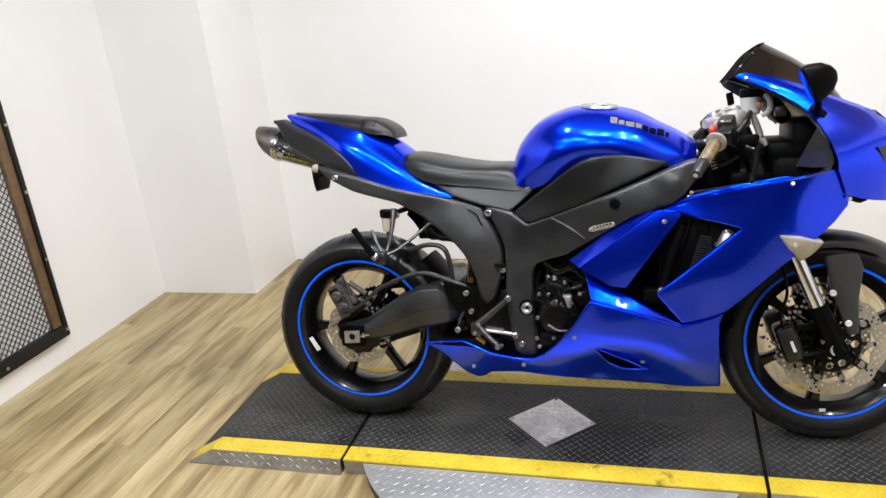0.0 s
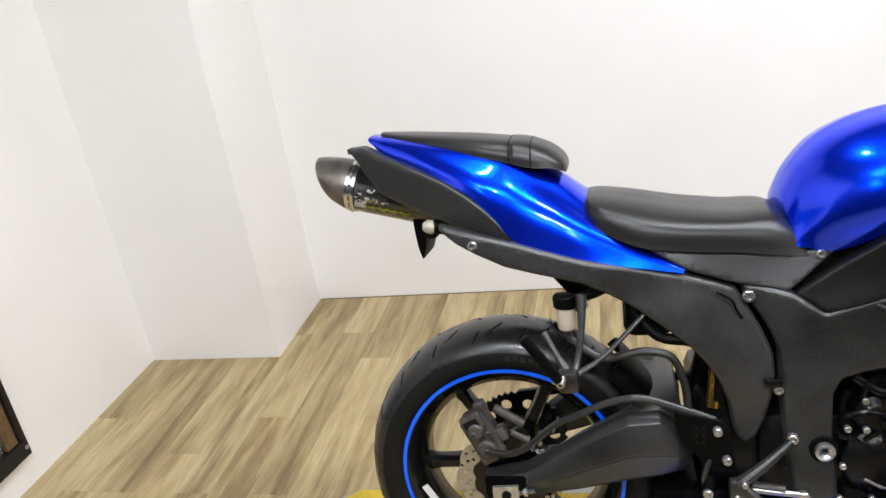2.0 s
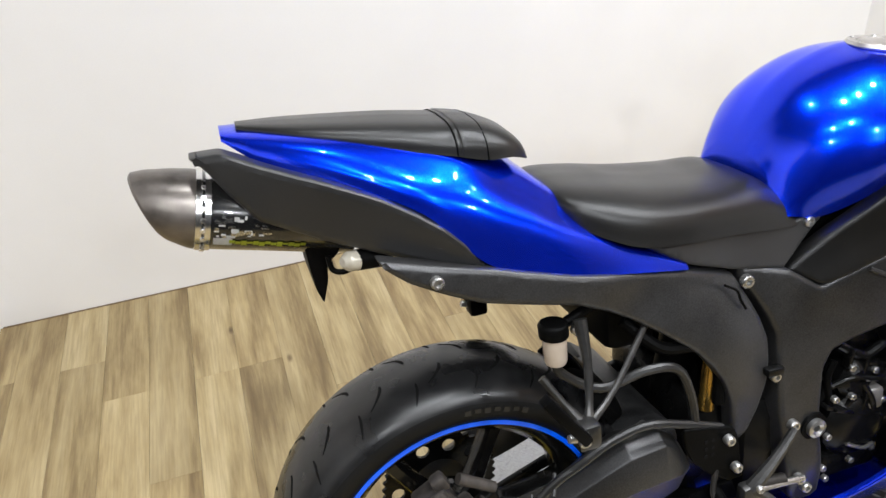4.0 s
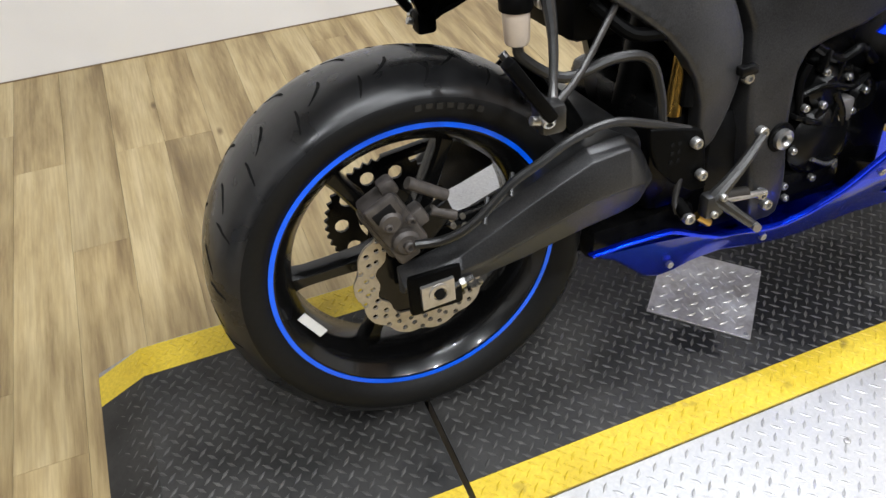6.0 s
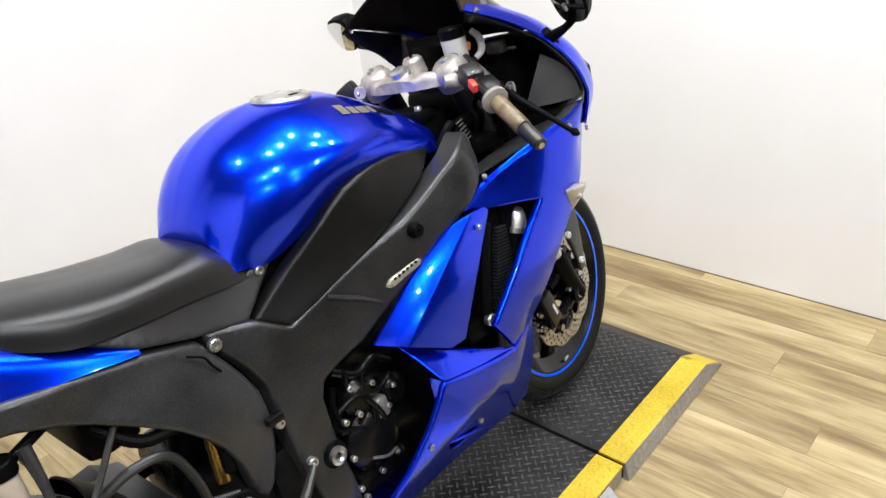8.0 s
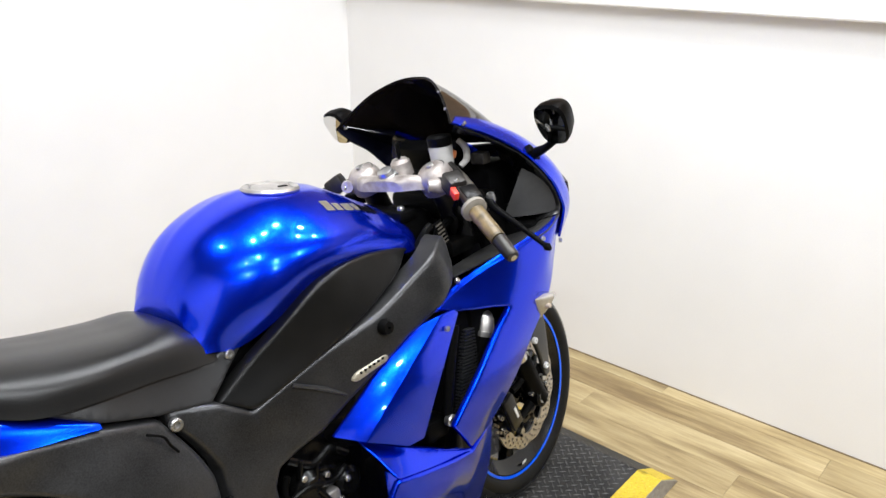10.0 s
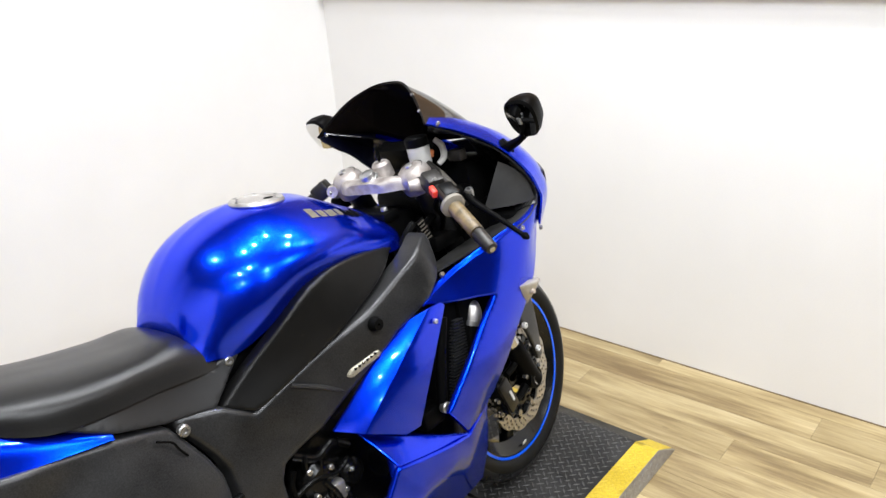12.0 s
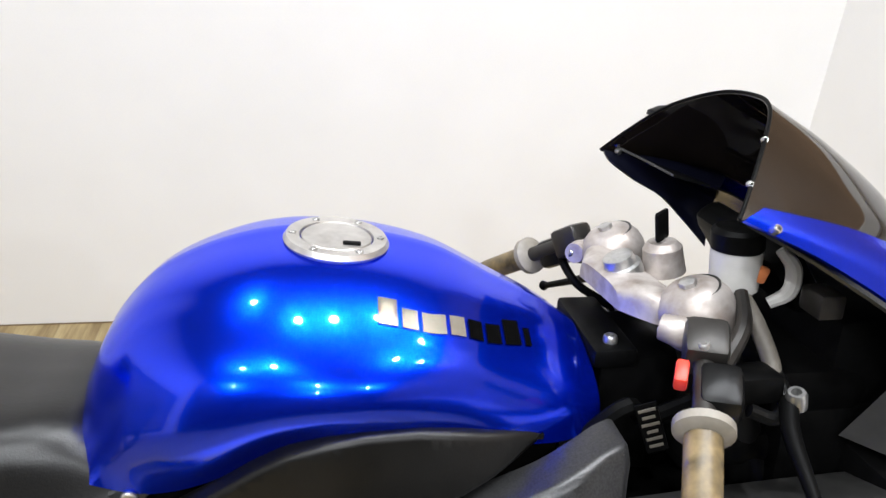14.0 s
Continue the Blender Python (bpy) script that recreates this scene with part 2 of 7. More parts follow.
SIDEWALL = surface("sidewall_rubber", (0.004, 0.004, 0.004), (0.009, 0.009, 0.009), (0.45, 0.6), 150, 0, 0.3, spec=0.18)
DUSTY = surface("dusty_caliper", (0.016, 0.014, 0.013), (0.095, 0.082, 0.072), (0.4, 0.6), 70, 0.1, 0.5, 0.0012, 0, 30)
VINYL = surface("seat_vinyl", (0.006, 0.0059, 0.0057), (0.0135, 0.0132, 0.0128), (0.28, 0.4), 420, 0, 0.5, 0.0005, spec=0.4)
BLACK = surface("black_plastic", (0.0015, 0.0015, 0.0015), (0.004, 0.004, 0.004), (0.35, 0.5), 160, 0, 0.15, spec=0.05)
ENGINE = surface("engine_black_enamel", (0.002, 0.002, 0.002), (0.006, 0.006, 0.006), (0.22, 0.38), 90, 0.0, 0.35, 0.0012, spec=0.22)
ALU = surface("worn_aluminium", (0.38, 0.36, 0.34), (0.66, 0.64, 0.61), (0.3, 0.46), 70, 0.85, 0.45, 0.0014, 0, 22)
CAST = surface("scuffed_cast_aluminium", (0.25, 0.205, 0.175), (0.60, 0.56, 0.53), (0.4, 0.58), 55, 0.55, 0.7, 0.0016, 0, 26)
CHROME = surface("polished_steel", (0.62, 0.61, 0.6), (0.8, 0.8, 0.79), (0.12, 0.25), 90, 1.0, 0.05)
BOLT = surface("zinc_bolt", (0.32, 0.315, 0.31), (0.60, 0.595, 0.58), (0.2, 0.38), 200, 0.9, 0.1)
GOLD = surface("shock_gold", (0.4, 0.24, 0.05), (0.6, 0.38, 0.1), (0.2, 0.32), 90, 0.95, 0.1)
GRIP = surface("worn_grip_rubber", (0.022, 0.018, 0.010), (0.26, 0.185, 0.085), (0.32, 0.5), 60, 0, 0.4, 0.001, 0, 30)
FLANGE = surface("faded_grip_flange", (0.15, 0.135, 0.11), (0.28, 0.255, 0.215), (0.4, 0.55), 90)
CUP = surface("fluid_cup_plastic", (0.42, 0.34, 0.26), (0.58, 0.49, 0.40), (0.2, 0.35), 40)
CUPWHITE = surface("clear_cup_plastic", (0.34, 0.33, 0.31), (0.48, 0.47, 0.45), (0.2, 0.35), 40)
AMBER = surface("amber_bulb", (0.5, 0.14, 0.04), (0.6, 0.2, 0.07), (0.25, 0.4), 60)
OLDHOSE = surface("dusty_old_hose", (0.07, 0.062, 0.05), (0.19, 0.17, 0.14), (0.4, 0.6), 90, 0, 0.2)
WING = surface("smooth_grey_plastic", (0.014, 0.014, 0.0135), (0.034, 0.033, 0.031), (0.32, 0.42), 90, 0, 0.08, 0.0004, spec=0.7)
FORGED = surface("forged_steel", (0.025, 0.025, 0.025), (0.10, 0.099, 0.097), (0.24, 0.38), 60, 0.8, 0.3, 0.001)
RED = surface("red_switch", (0.7, 0.03, 0.02), (0.85, 0.06, 0.03), (0.3, 0.45), 60)
LENS = surface("clear_signal_lens", (0.36, 0.33, 0.26), (0.54, 0.50, 0.42), (0.15, 0.3), 120, 0.1, 0.3)
CARBON = surface("carbon_sleeve", (0.004, 0.004, 0.004), (0.012, 0.012, 0.012), (0.15, 0.3), 300, 0, 0.1, 0.0004, 0.8)
CAPSTEEL = surface("heat_tinted_steel", (0.07, 0.062, 0.055), (0.22, 0.195, 0.175), (0.28, 0.42), 40, 0.75, 0.2, 0.0008, 0, 16)
TITAN = surface("burnt_end_cap", (0.014, 0.013, 0.012), (0.042, 0.038, 0.034), (0.3, 0.45), 60, 0.4, 0.2)
WHITE = surface("white_sticker", (0.66, 0.66, 0.65), (0.8, 0.8, 0.79), (0.3, 0.45), 90)
LIME = surface("lime_sticker", (0.42, 0.48, 0.03), (0.56, 0.6, 0.06), (0.3, 0.45), 90)
LOGO = surface("silver_tank_decal", (0.38, 0.35, 0.27), (0.52, 0.48, 0.39), (0.25, 0.4), 60, 0.5)
NAVY = surface("unpainted_inner_plastic", (0.003, 0.0035, 0.010), (0.006, 0.007, 0.02), (0.3, 0.45), 90, 0, 0.1)
SCREEN = smoked_screen()
MIRROR = principled("mirror_glass", Metallic=1.0, Roughness=0.02, Base_Color=(0.85, 0.86, 0.86, 1))[0]
WOODFR = surface("stained_timber", (0.07, 0.04, 0.018), (0.2, 0.12, 0.055), (0.45, 0.65), 60, 0, 0.4, 0.001, 0, 14)
STEELBLK = surface("black_angle_steel", (0.008, 0.008, 0.008), (0.022, 0.021, 0.02), (0.4, 0.6), 90, 0.3, 0.3, spec=0.3)
WIRE = surface("mesh_wire", (0.03, 0.03, 0.03), (0.09, 0.09, 0.09), (0.4, 0.55), 90, 0.6)
PANE = surface("pale_blue_pane", (0.45, 0.55, 0.7), (0.6, 0.68, 0.8), (0.15, 0.3), 20)


# ---- modelling helpers ----
def part(name, bm, material, parent, label="", smooth=35):
    """One mesh object out of a bmesh, under its thing or part."""
    me = bpy.data.meshes.new(name)
    bm.to_mesh(me)
    bm.free()
    me.materials.append(material)
    if smooth:
        for p in me.polygons:
            p.use_smooth = True
        me.set_sharp_from_angle(angle=radians(smooth))
    ob = new(name, me)
    if parent:
        ob.parent = parent
    if label:
        tagged(ob, label)
    return ob


def fix(bm):
    bmesh.ops.recalc_face_normals(bm, faces=bm.faces[:])
    return bm


def curve(pts, n):
    """Catmull-Rom through the points, n steps a span."""
    p = np.array(pts, float)
    p = np.vstack([2 * p[0] - p[1], p, 2 * p[-1] - p[-2]])
    out = []
    for i in range(1, len(p) - 2):
        for k in range(n):
            t = k / n
            out.append(0.5 * (2 * p[i] + (p[i + 1] - p[i - 1]) * t + (2 * p[i - 1] - 5 * p[i] + 4 * p[i + 1] - p[i + 2]) * t**2
                              + (3 * p[i] - p[i - 1] - 3 * p[i + 1] + p[i + 2]) * t**3))
    return np.array(out + [p[-2]])


def grid_faces(bm, g, wrap=False):
    rows = [[bm.verts.new(v) for v in row] for row in g]
    for a, b in zip(rows, rows[1:]):
        m = len(a)
        for j in range(m if wrap else m - 1):
            k = (j + 1) % m
            try:
                bm.faces.new((a[j], a[k], b[k], b[j]))
            except ValueError:
                pass
    return rows


def tube(pts, r, n=5, seg=10, bm=None):
    """A round bar along a smooth line; r is one radius or one a point."""
    bm = bm or bmesh.new()
    line = curve(pts, n) if len(pts) > 2 and n > 1 else np.array(pts, float)
    rad = np.interp(np.linspace(0, 1, len(line)), np.linspace(0, 1, len(r)), r) if isinstance(r, (list, tuple)) else np.full(len(line), r)
    g, up = [], None
    for i, p in enumerate(line):
        d = Vector(line[min(i + 1, len(line) - 1)] - line[max(i - 1, 0)]).normalized()
        up = (up - d * up.dot(d)).normalized() if up else d.orthogonal().normalized()
        side = d.cross(up)
        g.append([Vector(p) + (up * math.cos(a) + side * math.sin(a)) * rad[i] for a in np.linspace(0, 2 * math.pi, seg, endpoint=False)])
    rows = grid_faces(bm, g, True)
    bm.faces.new(rows[0])
    bm.faces.new(rows[-1])
    return fix(bm)


def ring(profile, seg=64, c=(0, 0, 0), closed=True):
    """A body turned round the y axis at c: profile of (y, radius)."""
    bm = bmesh.new()
    prof = list(profile) + ([profile[0]] if closed else [])
    cols = [[Vector((c[0] + r * math.cos(a), c[1] + y, c[2] + r * math.sin(a))) for y, r in profile] for a in np.linspace(0, 2 * math.pi, seg, endpoint=False)]
    rows = [[bm.verts.new(v) for v in col] for col in cols]
    m = len(profile)
    for i in range(seg):
        a, b = rows[i], rows[(i + 1) % seg]
        for j in range(m if closed else m - 1):
            k = (j + 1) % m
            bm.faces.new((a[j], a[k], b[k], b[j]))
    if not closed:
        for e in (0, m - 1):
            bm.faces.new([row[e] for row in rows])
    return fix(bm)


def block(a, b, bev=0.003, m=None, seg=2):
    """A box from corner a to corner b with rounded edges, then moved by m."""
    bm = bmesh.new()
    bmesh.ops.create_cube(bm, size=1)
    for v in bm.verts:
        v.co = Vector([a[i] + (v.co[i] + 0.5) * (b[i] - a[i]) for i in range(3)])
    if bev:
        bmesh.ops.bevel(bm, geom=bm.edges[:], offset=bev, segments=seg, affect="EDGES", profile=0.5)
    if m:
        bm.transform(m)
    return fix(bm)


def rod(p, q, r, seg=12, bm=None):
    return tube([p, q], r, 1, seg, bm)


def bolt(p, r=0.007, h=0.006, axis=(0, -1, 0)):
    """A socket-head bolt whose head stands proud along the axis."""
    bm = bmesh.new()
    d = Vector(axis).normalized()
    q = d.to_track_quat("Z", "Y").to_matrix().to_4x4()
    prof = [(r, -0.004), (r, h * 0.7), (r * 0.8, h), (r * 0.5, h), (r * 0.42, h * 0.35)]
    g = [[(rr * math.cos(a), rr * math.sin(a), z) for a in np.linspace(0, 2 * math.pi, 12, endpoint=False)] for rr, z in prof]
    rows = grid_faces(bm, g, True)
    bm.faces.new(rows[0])
    bm.faces.new(rows[-1])
    bm.transform(Matrix.Translation(p) @ q)
    return fix(bm)


def tps(ctrl):
    """A smooth depth y over (x, z) through control points (x, z, y)."""
    c = np.array(ctrl, float)
    xy, v = c[:, :2], c[:, 2]

    def k(d):
        return np.where(d > 0, d**2 * np.log(np.maximum(d, 1e-9)), 0)

    n = len(c)
    A = np.zeros((n + 3, n + 3))
    A[:n, :n] = k(np.linalg.norm(xy[:, None] - xy[None], axis=2)) + np.eye(n) * 2e-4
    A[:n, n], A[:n, n + 1:], A[n, :n], A[n + 1:, :n] = 1, xy, 1, xy.T
    w = np.linalg.solve(A, np.r_[v, 0, 0, 0])

    def at(p):
        p = np.atleast_2d(p)
        return k(np.linalg.norm(p[:, None] - xy[None], axis=2)) @ w[:n] + w[n] + p @ w[n + 1:]

    return at


def resample(poly, step):
    out = []
    for a, b in zip(poly, np.roll(poly, -1, axis=0)):
        n = max(1, int(math.ceil(np.linalg.norm(b - a) / step)))
        out += [a + (b - a) * k / n for k in range(n)]
    return np.array(out)


def area(q):
    return sum(a[0] * b[1] - b[0] * a[1] for a, b in zip(q, np.roll(q, -1, axis=0))) / 2


def soften(poly, rounds=1):
    """Rounds the corners of a closed outline a little."""
    for _ in range(rounds):
        poly = 0.25 * np.roll(poly, 1, axis=0) + 0.5 * poly + 0.25 * np.roll(poly, -1, axis=0)
    return poly


def inwards(poly, d):
    """The outline moved inwards by d, mitred with a limit."""
    sign = 1.0 if area(poly) > 0 else -1.0
    e = np.roll(poly, -1, axis=0) - poly
    e /= np.maximum(np.linalg.norm(e, axis=1), 1e-9)[:, None]
    n = np.stack([-e[:, 1], e[:, 0]], 1) * sign
    m = n + np.roll(n, 1, axis=0)
    m /= np.maximum(np.linalg.norm(m, axis=1), 0.25)[:, None]
    k = np.clip(1 / np.maximum((m * n).sum(1), 0.3), 1, 2.2)
    return poly + m * (d * k)[:, None]


def panel(outline, ctrl, r=0.008, grid=0.012, thick=0.005, hole=None, step=0.006):
    """A curved body panel: outline in side view (x, z), depth from control points, edges rolled inwards."""
    at = tps(ctrl)
    loops = [soften(resample(np.array(outline, float), step))]
    if area(loops[0]) < 0:
        loops[0] = loops[0][::-1]
    if hole is not None:
        h = soften(resample(np.array(hole, float), step))
        loops.append(h if area(h) < 0 else h[::-1])
    bm = bmesh.new()
    fill = []
    for poly in loops:
        rings = []
        for f in (0.0, 0.12, 0.4, 1.0):
            p = inwards(poly, r * f)
            if poly is not loops[0]:
                p = poly - (inwards(poly, r * f) - poly)
            drop = r * (1 - math.sqrt(max(0.0, 1 - (1 - f) ** 2)))
            y = at(p) + drop
            rings.append([bm.verts.new((a, b, c)) for (a, c), b in zip(p, y)])
        for a, b in zip(rings, rings[1:]):
            for k in range(len(a)):
                bm.faces.new((a[k], a[(k + 1) % len(a)], b[(k + 1) % len(a)], b[k]))
        fill.append([(v.co.x, v.co.z) for v in rings[-1]])
    core = bmesh.new()
    edges = []
    for lp in fill:
        vs = [core.verts.new((x, 0, z)) for x, z in lp]
        edges += [core.edges.new((a, b)) for a, b in zip(vs, vs[1:] + vs[:1])]
    bmesh.ops.triangle_fill(core, use_beauty=True, use_dissolve=False, edges=edges)
    lo, hi = loops[0].min(0), loops[0].max(0)
    for ax, no in ((0, (1, 0, 0)), (1, (0, 0, 1))):
        for q in np.arange(lo[ax] + grid, hi[ax], grid):
            bmesh.ops.bisect_plane(core, geom=core.verts[:] + core.edges[:] + core.faces[:], plane_co=(q, 0, q), plane_no=no, dist=1e-5)
    p = np.array([(v.co.x, v.co.z) for v in core.verts])
    for v, yy in zip(core.verts, at(p)):
        v.co.y = yy
    me = bpy.data.meshes.new("tmp")
    core.to_mesh(me)
    core.free()
    bm.from_mesh(me)
    bpy.data.meshes.remove(me)
    bmesh.ops.remove_doubles(bm, verts=bm.verts[:], dist=2e-5)
    if thick:
        geom = bmesh.ops.extrude_face_region(bm, geom=bm.faces[:], use_keep_orig=True)["geom"]
        for v in geom:
            if isinstance(v, bmesh.types.BMVert):
                v.co.y += thick
    return fix(bm)


def faceted(verts, faces, thick=0.006, bev=0.003):
    """A hard-edged panel of flat facets with softened ridges."""
    bm = bmesh.new()
    vs = [bm.verts.new(v) for v in verts]
    for fc in faces:
        bm.faces.new([vs[k] for k in fc])
    fix(bm)
    if thick:
        geom = bmesh.ops.extrude_face_region(bm, geom=bm.faces[:], use_keep_orig=True)["geom"]
        for v in geom:
            if isinstance(v, bmesh.types.BMVert):
                v.co.y += thick
        fix(bm)
    if bev:
        bmesh.ops.bevel(bm, geom=bm.edges[:], offset=bev, segments=2, affect="EDGES", profile=0.5, clamp_overlap=True)
    return fix(bm)


def mirrored(bm):
    """A copy of a bmesh on the other flank."""
    me = bpy.data.meshes.new("tmp")
    bm.to_mesh(me)
    out = bmesh.new()
    out.from_mesh(me)
    bpy.data.meshes.remove(me)
    for v in out.verts:
        v.co.y = -v.co.y
    bmesh.ops.reverse_faces(out, faces=out.faces[:])
    return out


def loft(sections, nx=5, nv=5, bottom=True):
    """A body through half sections (x, [(half width, z), ...]) from the crown line down, mirrored."""
    rows = []
    for x, prof in sections:
        c = curve(prof, nv)
        rows.append(np.vstack([[(x, -w, z) for w, z in c[::-1]], [(x, w, z) for w, z in c[1:]]]))
    rows = np.array(rows)
    fine = np.array([curve(rows[:, j], nx) for j in range(rows.shape[1])]).transpose(1, 0, 2)
    bm = bmesh.new()
    vs = grid_faces(bm, fine)
    if bottom:
        for a, b in zip(vs, vs[1:]):
            bm.faces.new((a[0], b[0], b[-1], a[-1]))
    bm.faces.new(vs[0])
    bm.faces.new(vs[-1])
    bmesh.ops.remove_doubles(bm, verts=bm.verts[:], dist=1e-5)
    return fix(bm)


def patch(rows, nu=5, nv=5, thick=0.004):
    """A smooth skin through rows of points, given thickness."""
    fine = np.array([curve(r, nv) for r in rows])
    fine = np.array([curve(fine[:, j], nu) for j in range(fine.shape[1])]).transpose(1, 0, 2)
    bm = bmesh.new()
    grid_faces(bm, fine)
    bmesh.ops.remove_doubles(bm, verts=bm.verts[:], dist=1e-5)
    fix(bm)
    if thick:
        bmesh.ops.solidify(bm, geom=bm.faces[:], thickness=thick)
    return fix(bm)


def flat_cut(loops, y0, y1):
    """A flat plate in the x-z plane with holes, between y0 and y1."""
    bm = bmesh.new()
    edges = []
    for lp in loops:
        vs = [bm.verts.new((x, y0, z)) for x, z in lp]
        edges += [bm.edges.new((a, b)) for a, b in zip(vs, vs[1:] + vs[:1])]
    bmesh.ops.triangle_fill(bm, use_beauty=True, use_dissolve=False, edges=edges)
    geom = bmesh.ops.extrude_face_region(bm, geom=bm.faces[:], use_keep_orig=True)["geom"]
    for v in geom:
        if isinstance(v, bmesh.types.BMVert):
            v.co.y = y1
    return fix(bm)


def circle(cx, cz, r, n=10, a0=0.0):
    return [(cx + r * math.cos(a0 + 2 * math.pi * k / n), cz + r * math.sin(a0 + 2 * math.pi * k / n)) for k in range(n)]


def join(*bms):
    out = bmesh.new()
    for b in bms:
        me = bpy.data.meshes.new("tmp")
        b.to_mesh(me)
        out.from_mesh(me)
        bpy.data.meshes.remove(me)
        b.free()
    return out


# ---- room ----
FLOOR_Z = -0.052


def slab(name, a, b, material, label="", bev=0.0):
    ob = part(name, block(a, b, bev), material, None, label, 0)
    ob["kind"] = "structure"
    return ob


floor = slab("floor", (-1.74, -4.2, -0.2), (2.38, 1.68, FLOOR_Z - 0.004), GAP, "vinyl plank floor in tan and brown wood tones")
# unseen, added dark so the bike's flank reflects little light
slab("floor_far", (-1.605, -4.2, -0.06), (2.232, -2.203, FLOOR_Z), FARFLOOR, "unseen dark floor added to deepen reflections")
slab("wall_north", (-1.055, 1.518, -0.06), (2.385, 1.66, 2.75), WALL, "white painted wall")
slab("wall_return", (-1.745, 1.045, -0.06), (-1.055, 1.66, 2.75), WALL, "white painted wall jog")
slab("wall_west", (-1.745, -1.35, -0.06), (-1.605, 1.045, 2.75), WALL, "white painted side wall")
# the far walls are unseen and dark only for the reflections
slab("wall_west_far", (-1.745, -4.2, -0.06), (-1.605, -1.352, 2.75), FARWALL, "unseen dark wall added to deepen reflections")
slab("wall_east_far", (2.232, -4.2, -0.06), (2.385, -1.602, 1.206), FARWALL, "unseen dark half wall added to deepen reflections")
slab("wall_east", (2.232, -1.6, -0.06), (2.385, 1.518, 1.206), WALL, "white painted half wall below a ledge")
slab("wall_east_top", (2.272, -4.2, 1.30), (2.385, 1.518, 2.75), BROWN, "brown panelled upper wall above the ledge")
slab("ledge", (2.192, -4.2, 1.206), (2.385, 1.518, 1.30), LEDGE, "white painted ledge trim", 0.006)
slab("wall_south", (-1.745, -4.3, -0.06), (2.385, -4.2, 2.75), FARWALL, "unseen dark wall added to deepen reflections")
# unseen ceiling, kept dark so the lamps stand out in reflections
slab("ceiling", (-1.745, -4.3, 2.75), (2.385, 1.68, 2.85), CEIL, "unseen dark ceiling added to deepen reflections")
# skirting line: a thin shadow gap strip where wall meets floor
slab("trim_north", (-1.048, 1.514, FLOOR_Z), (2.228, 1.5175, FLOOR_Z + 0.003), GAP, "thin dark joint at the wall foot")
slab("trim_east", (2.228, -4.2, FLOOR_Z), (2.2315, 1.514, FLOOR_Z + 0.003), GAP, "thin dark joint at the wall foot")


# framed wire-mesh window guard on the side wall
def mesh_guard():
    th = new("mesh_guard")
    tagged(th, "wire mesh guard in a steel and timber frame on the wall", "window guard")
    x, y0, y1, z0, z1 = -1.583, -0.98, 0.332, 0.062, 1.286
    bars = [((y0, z0), (y1, z0 + 0.052)), ((y0, z1 - 0.052), (y1, z1)), ((y1 - 0.022, z0 + 0.052), (y1, z1 - 0.052)), ((y0, z0 + 0.052), (y0 + 0.022, z1 - 0.052))]
    for (a, b), (c, d) in bars:
        part("steel_bar", block((x - 0.022, a, b), (x + 0.012, c, d), 0.003), STEELBLK, th, "black angle steel bar")
    for a, b, c, d in ((y1 - 0.070, z0 + 0.054, y1 - 0.024, z1 - 0.054), (y0 + 0.024, z0 + 0.054, y0 + 0.070, z1 - 0.054)):
        part("timber_bar", block((x - 0.020, a, b), (x + 0.004, c, d), 0.004), WOODFR, th, "brown stained timber bar")
    ya, yb, za, zb = y0 + 0.07, y1 - 0.07, z0 + 0.052, z1 - 0.052
    pitch, rise = 0.030, 0.0150
    verts, faces = [], []

    def strand(p, q, w=0.0016, t=0.0016):
        d = Vector(q) - Vector(p)
        n = Vector((0, -d.z, d.y)).normalized() * w
        k = len(verts)
        for b in (p, q):
            for dx, sg in ((-t, -1), (-t, 1), (t, 1), (t, -1)):
                verts.append((b[0] + dx, b[1] + n.y * sg, b[2] + n.z * sg))
        for j in range(4):
            faces.append((k + j, k + (j + 1) % 4, k + 4 + (j + 1) % 4, k + 4 + j))

    rows_, cols = int((zb - za) / rise), int((yb - ya) / pitch)
    for i in range(rows_):
        for j in range(cols):
            yy = ya + (j + 0.5 * (i % 2)) * pitch
            z = za + i * rise
            if yy - pitch / 2 < ya or yy + pitch / 2 > yb:
                continue
            strand((x - 0.004, yy, z), (x - 0.004, yy - pitch / 2, z + rise))
            strand((x - 0.004, yy, z), (x - 0.004, yy + pitch / 2, z + rise))
    me = bpy.data.meshes.new("wire_mesh")
    me.from_pydata(verts, [], faces)
    me.materials.append(WIRE)
    ob = new("wire_mesh", me)
    ob.parent = th
    tagged(ob, "grey expanded wire mesh", kind="stuff")
    for y, z in ((y1 - 0.012, z0 + 0.03), (y1 - 0.012, 0.42), (y1 - 0.012, 0.72), (y1 - 0.012, 1.0), (y1 - 0.012, z1 - 0.02), (-0.02, z0 + 0.022), (-0.3, z0 + 0.022), (-0.02, z1 - 0.02)):
        part("screw", bolt((x + 0.012, y, z), 0.007, 0.003, (1, 0, 0)), BOLT, th)
    return th


mesh_guard()


